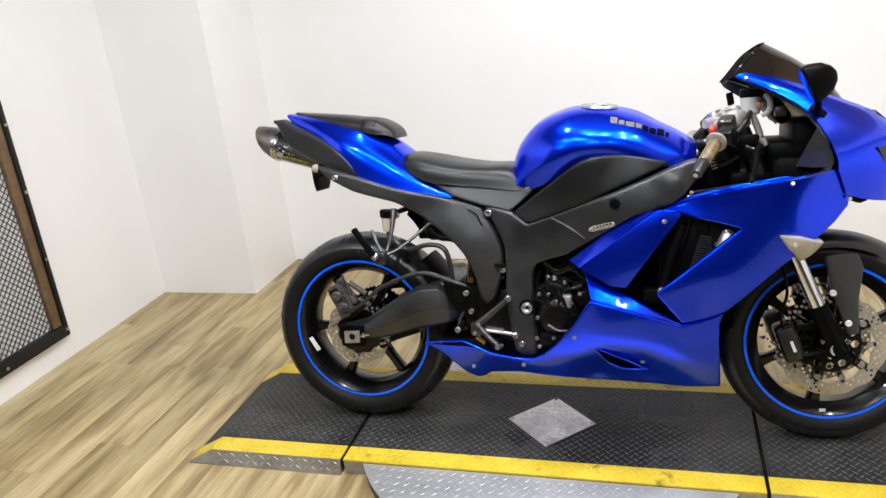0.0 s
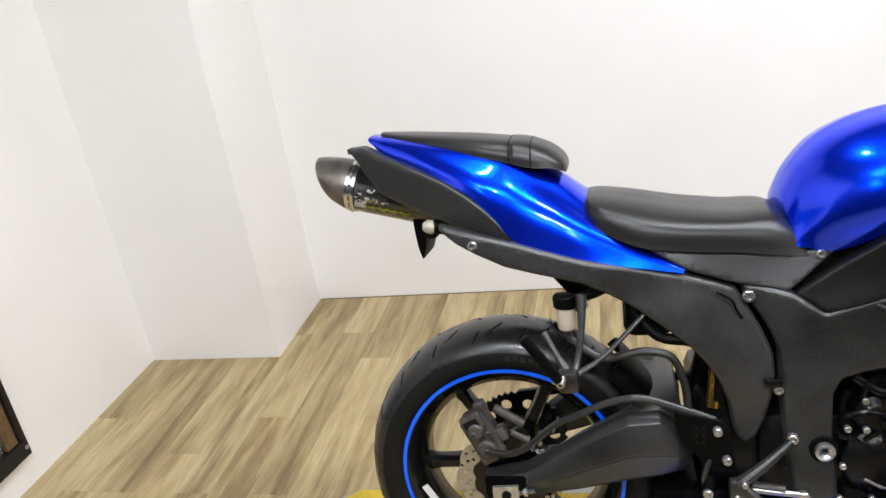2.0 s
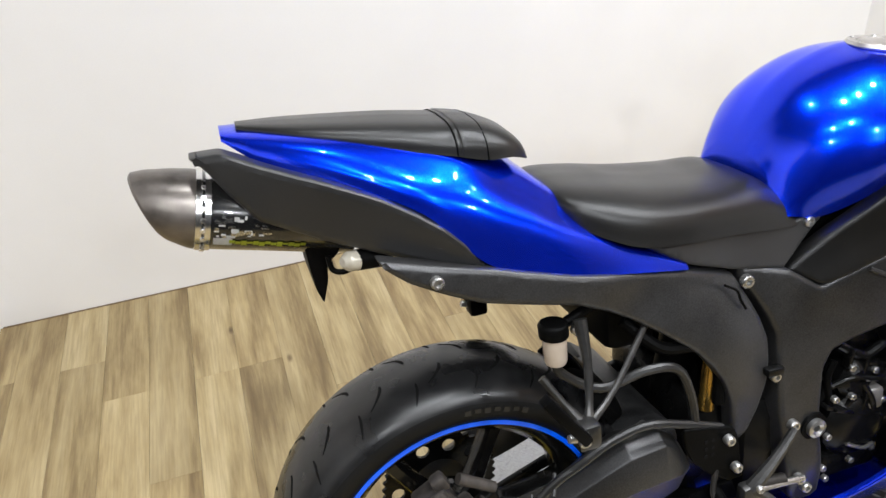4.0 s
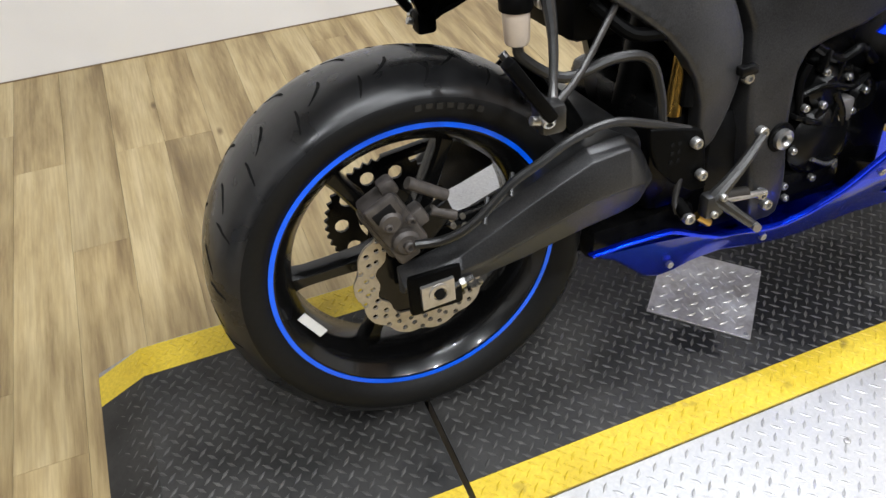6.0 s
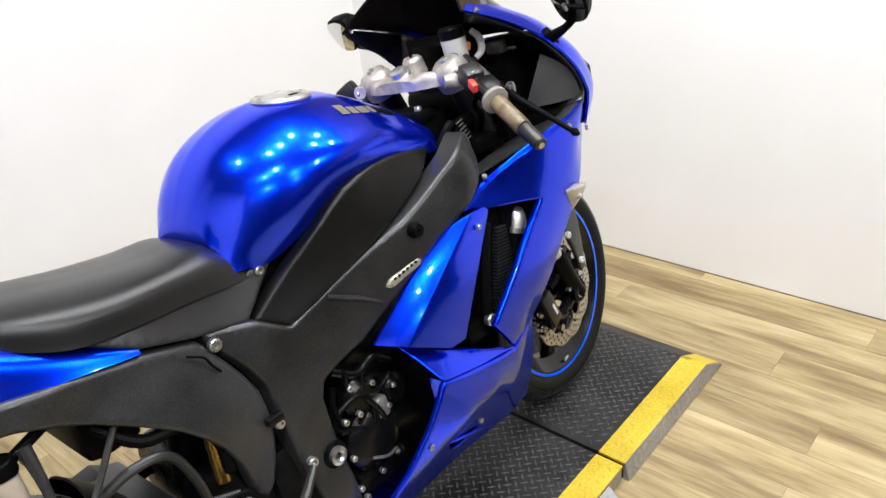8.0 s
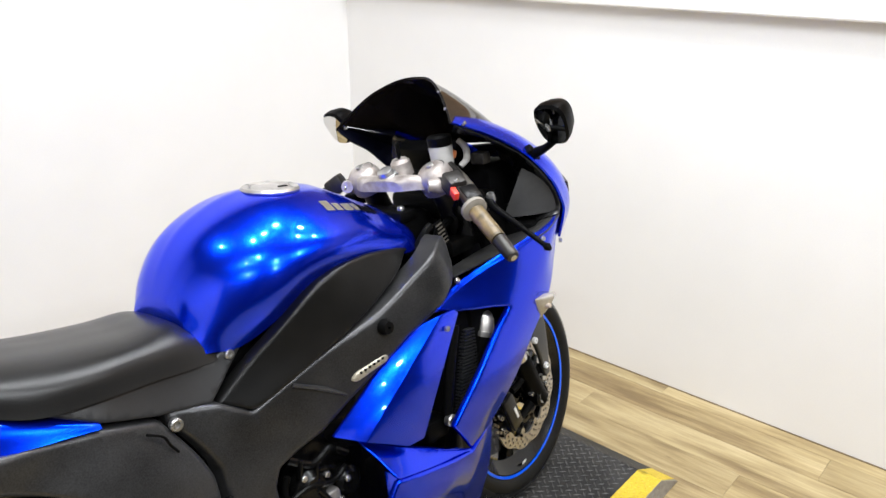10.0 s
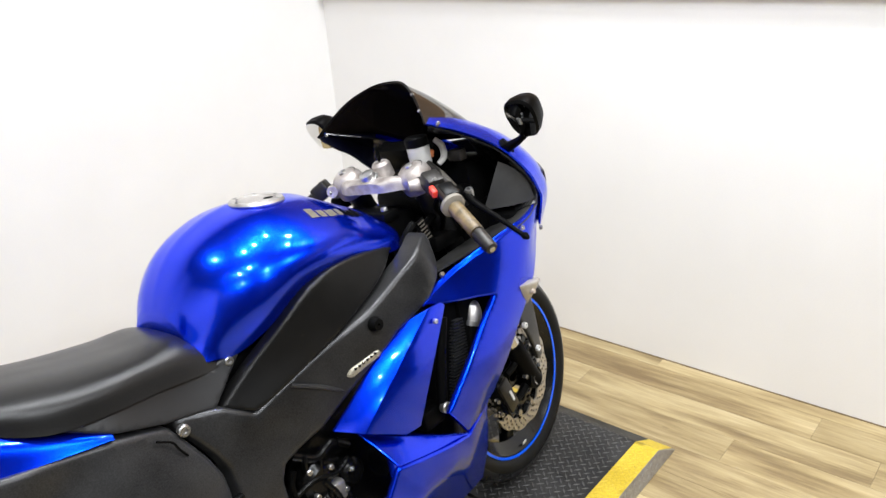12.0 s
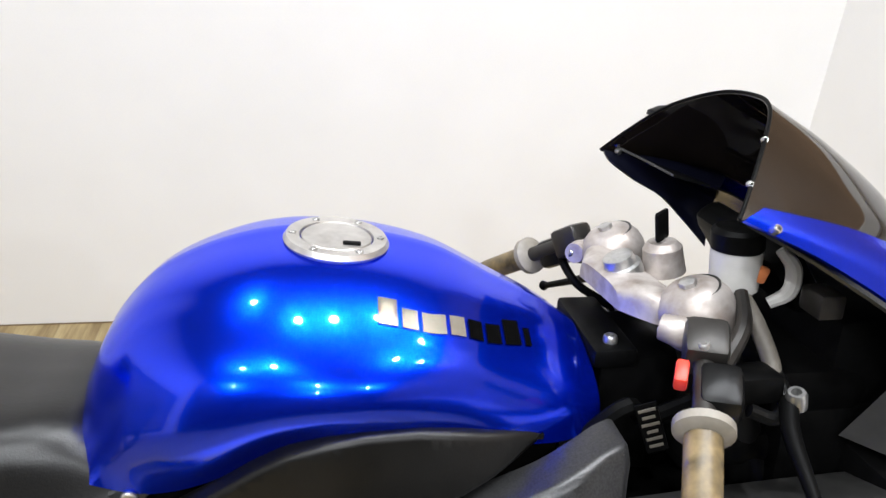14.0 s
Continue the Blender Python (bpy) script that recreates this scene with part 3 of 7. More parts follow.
def framed_pane():
    th = new("framed_pane")
    tagged(th, "pale pane in a brown timber frame behind the mesh", "framed pane")
    x, y0, y1, z0, z1 = -1.6015, -0.68, -0.085, 0.215, 0.78
    part("pane", block((x - 0.002, y0 + 0.03, z0 + 0.03), (x + 0.002, y1 - 0.03, z1 - 0.03), 0), PANE, th, "pale blue pane")
    for a, b in (((y0, z0), (y1, z0 + 0.036)), ((y0, z1 - 0.036), (y1, z1)), ((y0, z0 + 0.036), (y0 + 0.036, z1 - 0.036)), ((y1 - 0.036, z0 + 0.036), (y1, z1 - 0.036))):
        part("frame_bar", block((x - 0.003, a[0], a[1]), (x + 0.009, b[0], b[1]), 0.002), WOODFR, th)
    return th


framed_pane()


# ceiling lamps: rows of small round LED cans
def can_light():
    th = new("ceiling_light")
    tagged(th, "small round white LED ceiling light", "ceiling light", "LED lights on the ceiling")
    b = ring([(-0.012, 0.055), (-0.012, 0.068), (0.0, 0.072), (0.0, 0.055)], 28, (0, 0, 0))
    b.transform(Matrix.Rotation(radians(-90), 4, "X"))
    part("trim_ring", b, LEDGE, th)
    b = ring([(-0.006, 0.0), (-0.006, 0.055), (-0.001, 0.055), (-0.001, 0.0)], 28, (0, 0, 0))
    b.transform(Matrix.Rotation(radians(-90), 4, "X"))
    part("diffuser", b, GLOW, th, "glowing diffuser")
    return th


GLOW = principled("led_diffuser", Emission_Color=(1.0, 0.96, 0.9, 1), Emission_Strength=30.0)[0]
# a loose string of spots over the turntable, and wider ones over the floor in front of it: (x, y, watts)
LAMPS = [(0.05, 0.42, 16), (0.62, 0.02, 18), (0.97, 0.06, 18), (1.38, 0.18, 18), (1.60, -0.40, 18), (1.86, 0.00, 16), (1.98, -0.52, 16),
         (-0.35, -1.00, 22), (0.17, -0.90, 30), (-1.05, -2.10, 42), (0.55, -1.90, 42), (1.55, -2.05, 42), (0.40, -3.00, 42)]
first = can_light()
first.location = (*LAMPS[0][:2], 2.748)
for x, y, _ in LAMPS[1:]:
    copy_thing(first, pose(x, y, 2.748))
for x, y, watts in LAMPS:
    d = bpy.data.lights.new("led_can", "AREA")
    d.shape, d.size, d.energy, d.color = "DISK", 0.085, watts * LAMP_POWER, (0.965, 1.0, 1.05)
    o = new("led_can", d)
    o.matrix_world = look((x, y, 2.73), (x, y, 0))


# ---- turntable with end ramps ----
TX, TY, TR = 0.604, -0.028, 0.612
YI, YO = 0.216, 0.287
DISC_R, DISC_Z = 0.617, -0.007


def prism(outline, z0, z1):
    """A flat plate with the outline (x, y), from z0 up to z1 (one height or one a corner)."""
    bm = bmesh.new()
    tops = z1 if isinstance(z1, (list, tuple)) else [z1] * len(outline)
    a = [bm.verts.new((x, y, z0)) for x, y in outline]
    b = [bm.verts.new((x, y, z)) for (x, y), z in zip(outline, tops)]
    bm.faces.new(b)
    bm.faces.new(a[::-1])
    n = len(a)
    for i in range(n):
        bm.faces.new((a[i], a[(i + 1) % n], b[(i + 1) % n], b[i]))
    return fix(bm)


def chord(y0, y1, n=14):
    """A strip of the disc between two lines of constant y, off the centre."""
    left, right = [], []
    for k in range(n + 1):
        y = y0 + (y1 - y0) * k / n
        w = math.sqrt(max(0.0, DISC_R**2 - y**2))
        left.append((TX - w, TY + y))
        right.append((TX + w, TY + y))
    return left + right[::-1]


def lane_strip(y0, y1):
    return [(TX - 0.613, TY + y0), (TX + 0.613, TY + y0), (TX + 0.613, TY + y1), (TX - 0.613, TY + y1)]


turn = new("turntable")
tagged(turn, "round tread-plate turntable with a black lane and yellow edge stripes", "turntable")
part("drum", ring([(-0.050, 0.0), (-0.050, DISC_R - 0.004), (DISC_Z - 0.006, DISC_R - 0.004), (DISC_Z - 0.006, 0.0)], 96, (0, 0, 0)), STEELBLK, turn)
turn.children[0].matrix_local = Matrix.Translation((TX, TY, 0)) @ Matrix.Rotation(radians(90), 4, "X")
lane = part("lane_plate", prism(lane_strip(-YI + 0.001, YI - 0.001), -0.006, 0.0), DECK, turn, "worn black painted tread plate", 0)
part("skirt", block((TX - 0.612, TY - YO + 0.002, -0.050), (TX + 0.612, TY + YO - 0.002, -0.0065), 0), DULL, turn, "dull steel skirt under the lane", 0)
for s in (-1, 1):
    a, b = sorted((s * YI, s * YO))
    part("edge_stripe", prism(lane_strip(a, b), -0.006, 0.0002), YELLOW, turn, "yellow painted edge stripe", 0)
    a, b = sorted((s * (YO + 0.0015), s * (DISC_R - 0.002)))
    part("side_segment", prism(chord(a, b, 30), DISC_Z - 0.007, DISC_Z), STEEL, turn, "bare silver tread plate", 0)
for x, y in ((0.28, -0.40), (0.62, -0.42), (0.95, -0.40), (1.10, -0.36), (0.42, -0.55), (0.80, -0.55), (1.0, -0.50)):
    part("rivet", bolt((x, y, DISC_Z), 0.006, 0.0025, (0, 0, 1)), DULL, turn)


def ramp_end(name, sx):
    """A fixed end section: flat top, sloping lip, tread-plate sides."""
    th = new(name)
    tagged(th, "black tread-plate end ramp with yellow stripes beside the turntable", "ramp")
    x_in, x_top, x_tip = TX + sx * 0.6235, TX + sx * 1.082, TX + sx * 1.172
    w = YO

    def strip(nm, y0, y1, mt, lift, label):
        p = [(x_in, TY + y0), (x_top, TY + y0), (x_top, TY + y1), (x_in, TY + y1)]
        part(nm, prism(p if sx > 0 else p[::-1], -0.006, lift), mt, th, label, 0)
        q = [(x_top, TY + y0), (x_tip, TY + y0), (x_tip, TY + y1), (x_top, TY + y1)]
        hs = [lift, FLOOR_Z + 0.004, FLOOR_Z + 0.004, lift]
        part(nm, prism(q if sx > 0 else q[::-1], FLOOR_Z, hs if sx > 0 else hs[::-1]), mt, th, label, 0)

    strip("deck", -YI + 0.0005, YI - 0.0005, DECK, 0.0, "worn black painted tread plate")
    for s in (-1, 1):
        a, b = sorted((s * YI, s * w))
        strip("edge_stripe", a, b, YELLOW, 0.0002, "yellow painted edge stripe")
        p = [(x_in, 0.0), (x_top, 0.0), (x_tip, FLOOR_Z + 0.002), (x_in, FLOOR_Z)]
        bm = bmesh.new()
        lo = [bm.verts.new((x, TY + s * (w + 0.001 + (0.012 if z < -0.01 else 0.0)), z)) for x, z in p]
        hi = [bm.verts.new((x, TY + s * (w - 0.004), z)) for x, z in p]
        bm.faces.new(lo)
        bm.faces.new(hi)
        for i in range(4):
            bm.faces.new((lo[i], lo[(i + 1) % 4], hi[(i + 1) % 4], hi[i]))
        part("side_plate", fix(bm), DULL, th, "dull silver tread plate side", 0)
    # raised bars on the outer sides
    verts, faces = [], []
    n = int(abs(x_top - x_in) / 0.026)
    for s in (-1, 1):
        for i in range(n):
            for j in range(2):
                cx, cz = x_in + sx * (0.014 + i * 0.026), -0.013 - 0.022 * j
                a = radians(35 if (i + j) % 2 else -35)
                k = len(verts)
                for u, v, o in ((-0.010, 0, 0), (0, -0.0028, 0), (0.010, 0, 0), (0, 0.0028, 0), (-0.004, 0, 0.0014), (0.004, 0, 0.0014)):
                    z = cz + u * math.sin(a) + v * math.cos(a)
                    verts.append((cx + u * math.cos(a) - v * math.sin(a), TY + s * (w + 0.0012 - 0.24 * z + o), z))
                faces += [(k, k + 1, k + 4), (k + 1, k + 5, k + 4), (k + 1, k + 2, k + 5), (k + 2, k + 3, k + 5), (k + 3, k + 4, k + 5), (k + 3, k, k + 4)]
    me = bpy.data.meshes.new("side_tread")
    me.from_pydata(verts, [], faces)
    me.materials.append(STEEL)
    ob = new("side_tread", me)
    ob.parent = th
    ob["kind"] = "stuff"
    body = block((min(x_in, x_top), TY - w + 0.006, FLOOR_Z), (max(x_in, x_top), TY + w - 0.006, -0.0065), 0)
    part("body", body, STEELBLK, th, "", 0)
    return th


rear_ramp = ramp_end("end_ramp", -1)
front_ramp = ramp_end("end_ramp", 1)


# raised tread bars, alternating in direction
def treads(name, inside, z, mt, parent, pitch=0.0195, box=(0, 1, 0, 1), length=0.0116, width=0.0033, high=0.0017, lift=None):
    verts, faces = [], []
    x0, x1, y0, y1 = box
    rise, run = pitch / math.sqrt(2), pitch * math.sqrt(2)
    nx, ny = int((x1 - x0) / run) + 2, int((y1 - y0) / rise) + 1
    rg = random.Random(3)
    for i in range(nx):
        for j in range(ny):
            x, y = x0 + (i + 0.5 * (j % 2)) * run, y0 + (j + 0.5) * rise
            if not inside(x, y) or x < x0 + 0.008 or x > x1 - 0.008:
                continue
            a = radians(45 if j % 2 else -45)
            c, s = math.cos(a), math.sin(a)
            zz = z if lift is None else lift(x)
            h = high * (0.75 + 0.4 * rg.random())
            k = len(verts)
            for u, v, t in ((-length, 0, 0), (0, -width, 0), (length, 0, 0), (0, width, 0), (-length * 0.45, 0, h), (length * 0.45, 0, h)):
                px, py = x + u * c - v * s, y + u * s + v * c
                verts.append((px, py, (zz if lift is None else lift(px)) + t))
            faces += [(k, k + 1, k + 4), (k + 1, k + 5, k + 4), (k + 1, k + 2, k + 5), (k + 2, k + 3, k + 5), (k + 3, k + 4, k + 5), (k + 3, k, k + 4)]
    me = bpy.data.meshes.new(name)
    me.from_pydata(verts, [], faces)
    me.materials.append(mt)
    ob = new(name, me)
    ob.parent = parent
    ob["kind"] = "stuff"
    return ob


def off(x, y):
    return math.hypot(x - TX, y - TY)


treads("tread", lambda x, y: abs(y - TY) < YI - 0.006 and abs(x - TX) < 0.61, 0.0, DECKTOP, turn, box=(TX - TR, TX + TR, TY - YI, TY + YI))
treads("tread", lambda x, y: YI + 0.004 < abs(y - TY) < YO - 0.004 and abs(x - TX) < 0.61, 0.0002, YELLOW, turn, box=(TX - TR, TX + TR, TY - YO, TY + YO))
treads("tread", lambda x, y: abs(y - TY) > YO + 0.008 and off(x, y) < DISC_R - 0.01, DISC_Z, STEEL, turn, pitch=0.0225, high=0.0010, box=(TX - DISC_R, TX + DISC_R, TY - DISC_R, TY + DISC_R))
for rp, sx in ((rear_ramp, -1), (front_ramp, 1)):
    def height(x, sx=sx):
        d = (x - TX) * sx
        return 0.0 if d < 1.082 else (d - 1.082) / 0.086 * (FLOOR_Z + 0.004)

    bx = (TX + 0.628, TX + 1.16, TY - YO, TY + YO) if sx > 0 else (TX - 1.16, TX - 0.628, TY - YO, TY + YO)
    treads("tread", lambda x, y: abs(y - TY) < YI - 0.006, 0.0, DECKTOP, rp, box=bx, lift=height)
    treads("tread", lambda x, y: YI + 0.004 < abs(y - TY) < YO - 0.004, 0.0002, YELLOW, rp, box=bx, lift=height)


# square cover plate riveted over the middle of the lane
def cover_plate():
    th = new("cover_plate")
    tagged(th, "square silver tread plate riveted cornerwise on the lane", "cover plate")
    m = pose(0.606, -0.040, 0, 0, 0, 45)
    part("plate", block((-0.099, -0.099, 0.0005), (0.099, 0.099, 0.0042), 0.0008, m), PLATE, th, "", 0)
    verts, faces = [], []
    for i in range(-6, 7):
        for j in range(-6, 7):
            u, v = i * 0.0215, j * 0.0215
            if abs(u) + abs(v) > 0.124:
                continue
            x, y = (u + v) / math.sqrt(2), (v - u) / math.sqrt(2)
            a = radians(-45 if (i + j) % 2 else 45)
            c, s = math.cos(a), math.sin(a)
            k = len(verts)
            for u, v, t in ((-0.0115, 0, 0), (0, -0.0042, 0), (0.0115, 0, 0), (0, 0.0042, 0), (-0.005, 0, 0.0014), (0.005, 0, 0.0014)):
                verts.append(m @ Vector((x + u * c - v * s, y + u * s + v * c, 0.0042 + t)))
            faces += [(k, k + 1, k + 4), (k + 1, k + 5, k + 4), (k + 1, k + 2, k + 5), (k + 2, k + 3, k + 5), (k + 3, k + 4, k + 5), (k + 3, k, k + 4)]
    me = bpy.data.meshes.new("plate_tread")
    me.from_pydata(verts, [], faces)
    me.materials.append(PLATE)
    ob = new("plate_tread", me)
    ob.parent = th
    ob["kind"] = "stuff"
    for x, y in ((-0.09, -0.09), (0.09, -0.09), (0.09, 0.09), (-0.09, 0.09)):
        part("rivet", bolt(tuple(m @ Vector((x, y, 0.0045))), 0.005, 0.003, (0, 0, 1)), BOLT, th)
    return th


cover_plate()


# ---- the motorcycle, in its own upright axes: x ahead, y to its left, rear axle over x = 0 ----
bike = new("motorcycle")
bike.matrix_world = pose(0, -0.013, 0.004, -9.5)
tagged(bike, "glossy blue sport motorcycle with black wheels parked on a turntable", "motorcycle")

AXIS = Vector((-0.41, 0, 0.912)).normalized()
PIV = Vector((1.095, 0, 0.935))
STEER = Matrix.Translation(PIV) @ Matrix.Rotation(radians(4.5), 4, AXIS) @ Matrix.Translation(-PIV)
UNSTEER = STEER.inverted()


def steered(bm):
    bm.transform(STEER)
    return bm


def U(p):
    return tuple(UNSTEER @ Vector(p))


def bolts(places, parent, r=0.007, h=0.006, name="bolt", axis=(0, -1, 0)):
    for p in places:
        part(name, bolt(p, r, h, axis), BOLT, parent)


# wheels
def tyre_profile(half, top, bead):
    side = [(0.80, 0.0), (0.94, 0.16), (1.0, 0.36), (0.98, 0.52), (0.88, 0.70), (0.68, 0.86), (0.36, 0.965), (0.0, 1.0)]
    right = [(-half * a, bead + (top - bead) * b) for a, b in side]
    return right + [(-y, r) for y, r in right[-2::-1]] + [(half * 0.5, bead - 0.014), (-half * 0.5, bead - 0.014)]


def crown(half, top, bead, y):
    prof = sorted(tyre_profile(half, top, bead)[2:13])
    ys, rs = zip(*prof)
    return float(np.interp(y, ys, rs))


def slot(c, half, top, bead, y0, y1, slant, w):
    """One curved water slot at the front of the wheel: a strip proud of the tread, the recess shade in its colour."""
    bm = bmesh.new()
    g = []
    for s in np.linspace(0, 1, 8):
        y = y0 + (y1 - y0) * s
        r = crown(half, top, bead, y) + 0.0006
        ww = w * (0.3 + 0.7 * math.sin(math.pi * min(1, s * 0.85 + 0.12)))
        a = slant * s * s
        g.append([(c[0] + q * math.cos(a + d), c[1] + y, c[2] + q * math.sin(a + d)) for d, q in ((-ww, r - 0.0022), (-ww * 0.8, r), (ww * 0.8, r), (ww, r - 0.0022))])
    grid_faces(bm, g)
    return fix(bm)


def slots(owner, c, half, top, bead, count, spans, m):
    """Tread slots round a tyre, one mesh a kind, set round the axle."""
    for y0, y1, a0, slant, w in spans:
        first = part("tread_slot", slot(c, half, top, bead, y0, y1, slant, w), RECESS_SHADE, owner)
        for k in range(count):
            turn_ = m @ Matrix.Translation(c) @ Matrix.Rotation(-(2 * math.pi * k / count + a0), 4, "Y") @ Matrix.Translation([-q for q in c])
            ob = first if k == 0 else new("tread_slot", first.data)
            ob.parent = owner
            ob.matrix_local = turn_


def spoke(c, ang, r0, r1, y0, y1, w0, w1, depth):
    """One tapered, twisted wheel spoke."""
    d, t = Vector((math.cos(ang), 0, math.sin(ang))), Vector((-math.sin(ang), 0, math.cos(ang)))
    bm = bmesh.new()
    g = []
    for s in np.linspace(0, 1, 6):
        r, y, w = r0 + (r1 - r0) * s, y0 + (y1 - y0) * s, w0 + (w1 - w0) * s + 0.008 * (2 * s - 1) ** 4
        p = Vector(c) + d * r
        g.append([p + t * w + Vector((0, y - depth * 0.5, 0)), p + t * w * 0.6 + Vector((0, y - depth, 0)), p - t * w * 0.6 + Vector((0, y - depth, 0)),
                  p - t * w + Vector((0, y - depth * 0.5, 0)), p - t * w + Vector((0, y + depth, 0)), p + t * w + Vector((0, y + depth, 0))])
    rows = grid_faces(bm, g, True)
    bm.faces.new(rows[0])
    bm.faces.new(rows[-1])
    return fix(bm)


def petal_disc(c, R, rin, lobes, rows, y0, y1, hole=0.0045):
    out = []
    for k in range(lobes * 8):
        a = 2 * math.pi * k / (lobes * 8)
        out.append((c[0] + (R - 0.006 * (0.5 + 0.5 * math.cos(lobes * a)) ** 2) * math.cos(a), c[2] + (R - 0.006 * (0.5 + 0.5 * math.cos(lobes * a)) ** 2) * math.sin(a)))
    inner = []
    for k in range(lobes * 6):
        a = 2 * math.pi * k / (lobes * 6)
        q = rin + 0.004 * math.cos(lobes * a)
        inner.append((c[0] + q * math.cos(a), c[2] + q * math.sin(a)))
    loops = [out, inner]
    for r, n, a0 in rows:
        for k in range(n):
            a = a0 + 2 * math.pi * k / n
            loops.append(circle(c[0] + r * math.cos(a), c[2] + r * math.sin(a), hole, 8))
    return flat_cut(loops, y0, y1)


def wheel(name, c, half, top, bead, rimhalf, phase, m, label, hub):
    prof = [(-rimhalf, bead - 0.014), (-rimhalf, bead - 0.004), (-rimhalf + 0.012, bead - 0.016), (-rimhalf * 0.45, bead - 0.032), (rimhalf * 0.45, bead - 0.032),
            (rimhalf - 0.012, bead - 0.016), (rimhalf, bead - 0.004), (rimhalf, bead - 0.014), (rimhalf - 0.012, bead - 0.026), (rimhalf * 0.45, bead - 0.046),
            (-rimhalf * 0.45, bead - 0.046), (-rimhalf + 0.012, bead - 0.026)]
    bm = ring(prof, 96, c)
    bm.transform(m)
    w = part(name, bm, RIM, bike, label)
    bm = ring(tyre_profile(half, top, bead - 0.004), 120, c)
    bm.transform(m)
    t = part("tyre", bm, RUBBER, w, "black rubber tyre with curved tread slots")
    t.data.materials.append(SIDEWALL)
    hubp = m @ Vector(c)
    for p in t.data.polygons:
        if (Vector(p.center) - hubp).length < math.hypot(bead + 0.52 * (top - bead), half * 0.9):
            p.material_index = 1
    for s in (-1, 1):
        bm = ring([(s * (rimhalf + 0.0008), bead - 0.011), (s * (rimhalf + 0.0022), bead - 0.011), (s * (rimhalf + 0.0022), bead - 0.0035), (s * (rimhalf + 0.0008), bead - 0.0035)], 120, c)
        bm.transform(m)
        part("rim_stripe", bm, STRIPE, w, "bright blue rim stripe")
    for k in range(6):
        bm = spoke(c, phase + k * math.pi / 3, hub * 0.8, bead - 0.036, -0.012, -0.004, 0.016, 0.011, 0.016)
        bm.transform(m)
        part("spoke", bm, RIM, w)
    bm = ring([(-0.05, 0.018), (-0.05, hub * 0.8), (-0.03, hub), (0.03, hub), (0.05, hub * 0.8), (0.05, 0.018)], 40, c)
    bm.transform(m)
    part("hub", bm, RIM, w)
    return w


I4 = Matrix.Identity(4)
RC, FC = (-0.004, 0.0, 0.302), (1.397, 0.0, 0.290)
rear = wheel("rear_wheel", RC, 0.092, 0.312, 0.236, 0.074, radians(4), I4, "black six-spoke rear wheel with a blue rim stripe", 0.052)
front = wheel("front_wheel", FC, 0.061, 0.294, 0.230, 0.050, radians(22), STEER, "black six-spoke front wheel with a blue rim stripe", 0.040)
slots(rear, RC, 0.092, 0.312, 0.232, 20, [(-0.014, -0.050, 0.0, 0.09, 0.0115), (-0.042, -0.076, 0.15, 0.04, 0.0090), (0.014, 0.050, 0.16, 0.09, 0.0115), (0.042, 0.076, 0.31, 0.04, 0.0090)], I4)
slots(front, FC, 0.061, 0.294, 0.226, 15, [(-0.010, -0.048, 0.0, -0.16, 0.0065), (0.010, 0.048, 0.2, -0.16, 0.0065)], STEER)
for k in range(7):
    a = radians(66 + k * 3.4)
    mk = Matrix.Translation((RC[0] + 0.262 * math.cos(a), -0.0925, RC[2] + 0.262 * math.sin(a))) @ Matrix.Rotation(math.pi / 2 - a, 4, "Y")
    part("sidewall_mark", block((-0.0048, -0.0006, -0.0045 + 0.002 * (k % 2)), (0.0048, 0.0012, 0.0045), 0, mk), HOSE, rear)
st = block((-0.026, -0.0012, -0.0075), (0.026, 0.0012, 0.0075), 0.0, pose(-0.183, -0.068, 0.243, 0, 58, 0))
part("rim_sticker", st, WHITE, rear, "small white rim sticker")
st = steered(block((-0.008, -0.001, -0.005), (0.008, 0.001, 0.005), 0.0, pose(1.386, -0.049, 0.088, 20)))
part("balance_weight", st, WHITE, front, "silver balance weight")

# brakes
rd = part("brake_disc", petal_disc(RC, 0.112, 0.076, 11, [(0.103, 22, 0.0), (0.093, 22, 0.14), (0.084, 22, 0.05)], -0.098, -0.093), DISC, rear, "drilled petal brake disc")
part("disc_carrier", ring([(-0.094, 0.03), (-0.094, 0.078), (-0.086, 0.078), (-0.06, 0.05), (-0.06, 0.03)], 40, RC), RIM, rear)
for s in (-1, 1):
    part("brake_disc", steered(petal_disc(FC, 0.148, 0.112, 12, [(0.140, 36, 0.0), (0.131, 36, 0.09), (0.122, 36, 0.03)], s * 0.064, s * 0.069, 0.0042)), DISC, front, "drilled petal brake disc")
    part("disc_carrier", steered(flat_cut([circle(FC[0], FC[2], 0.082, 40), circle(FC[0], FC[2], 0.045, 30)] + [circle(FC[0] + 0.064 * math.cos(a), FC[2] + 0.064 * math.sin(a), 0.011, 10) for a in np.arange(12) * math.pi / 6], s * 0.063, s * 0.068)), RIM, front)
    for k in range(10):
        a = k * math.pi / 5
        part("disc_button", steered(rod((FC[0] + 0.1 * math.cos(a), s * 0.060, FC[2] + 0.1 * math.sin(a)), (FC[0] + 0.1 * math.cos(a), s * 0.073, FC[2] + 0.1 * math.sin(a)), 0.009, 10)), BOLT, front)
        arm = [(FC[0] + r * math.cos(a), s * 0.0665, FC[2] + r * math.sin(a)) for r in (0.078, 0.116)]
        part("disc_arm", steered(rod(arm[0], arm[1], 0.0065, 8)), RIM, front)

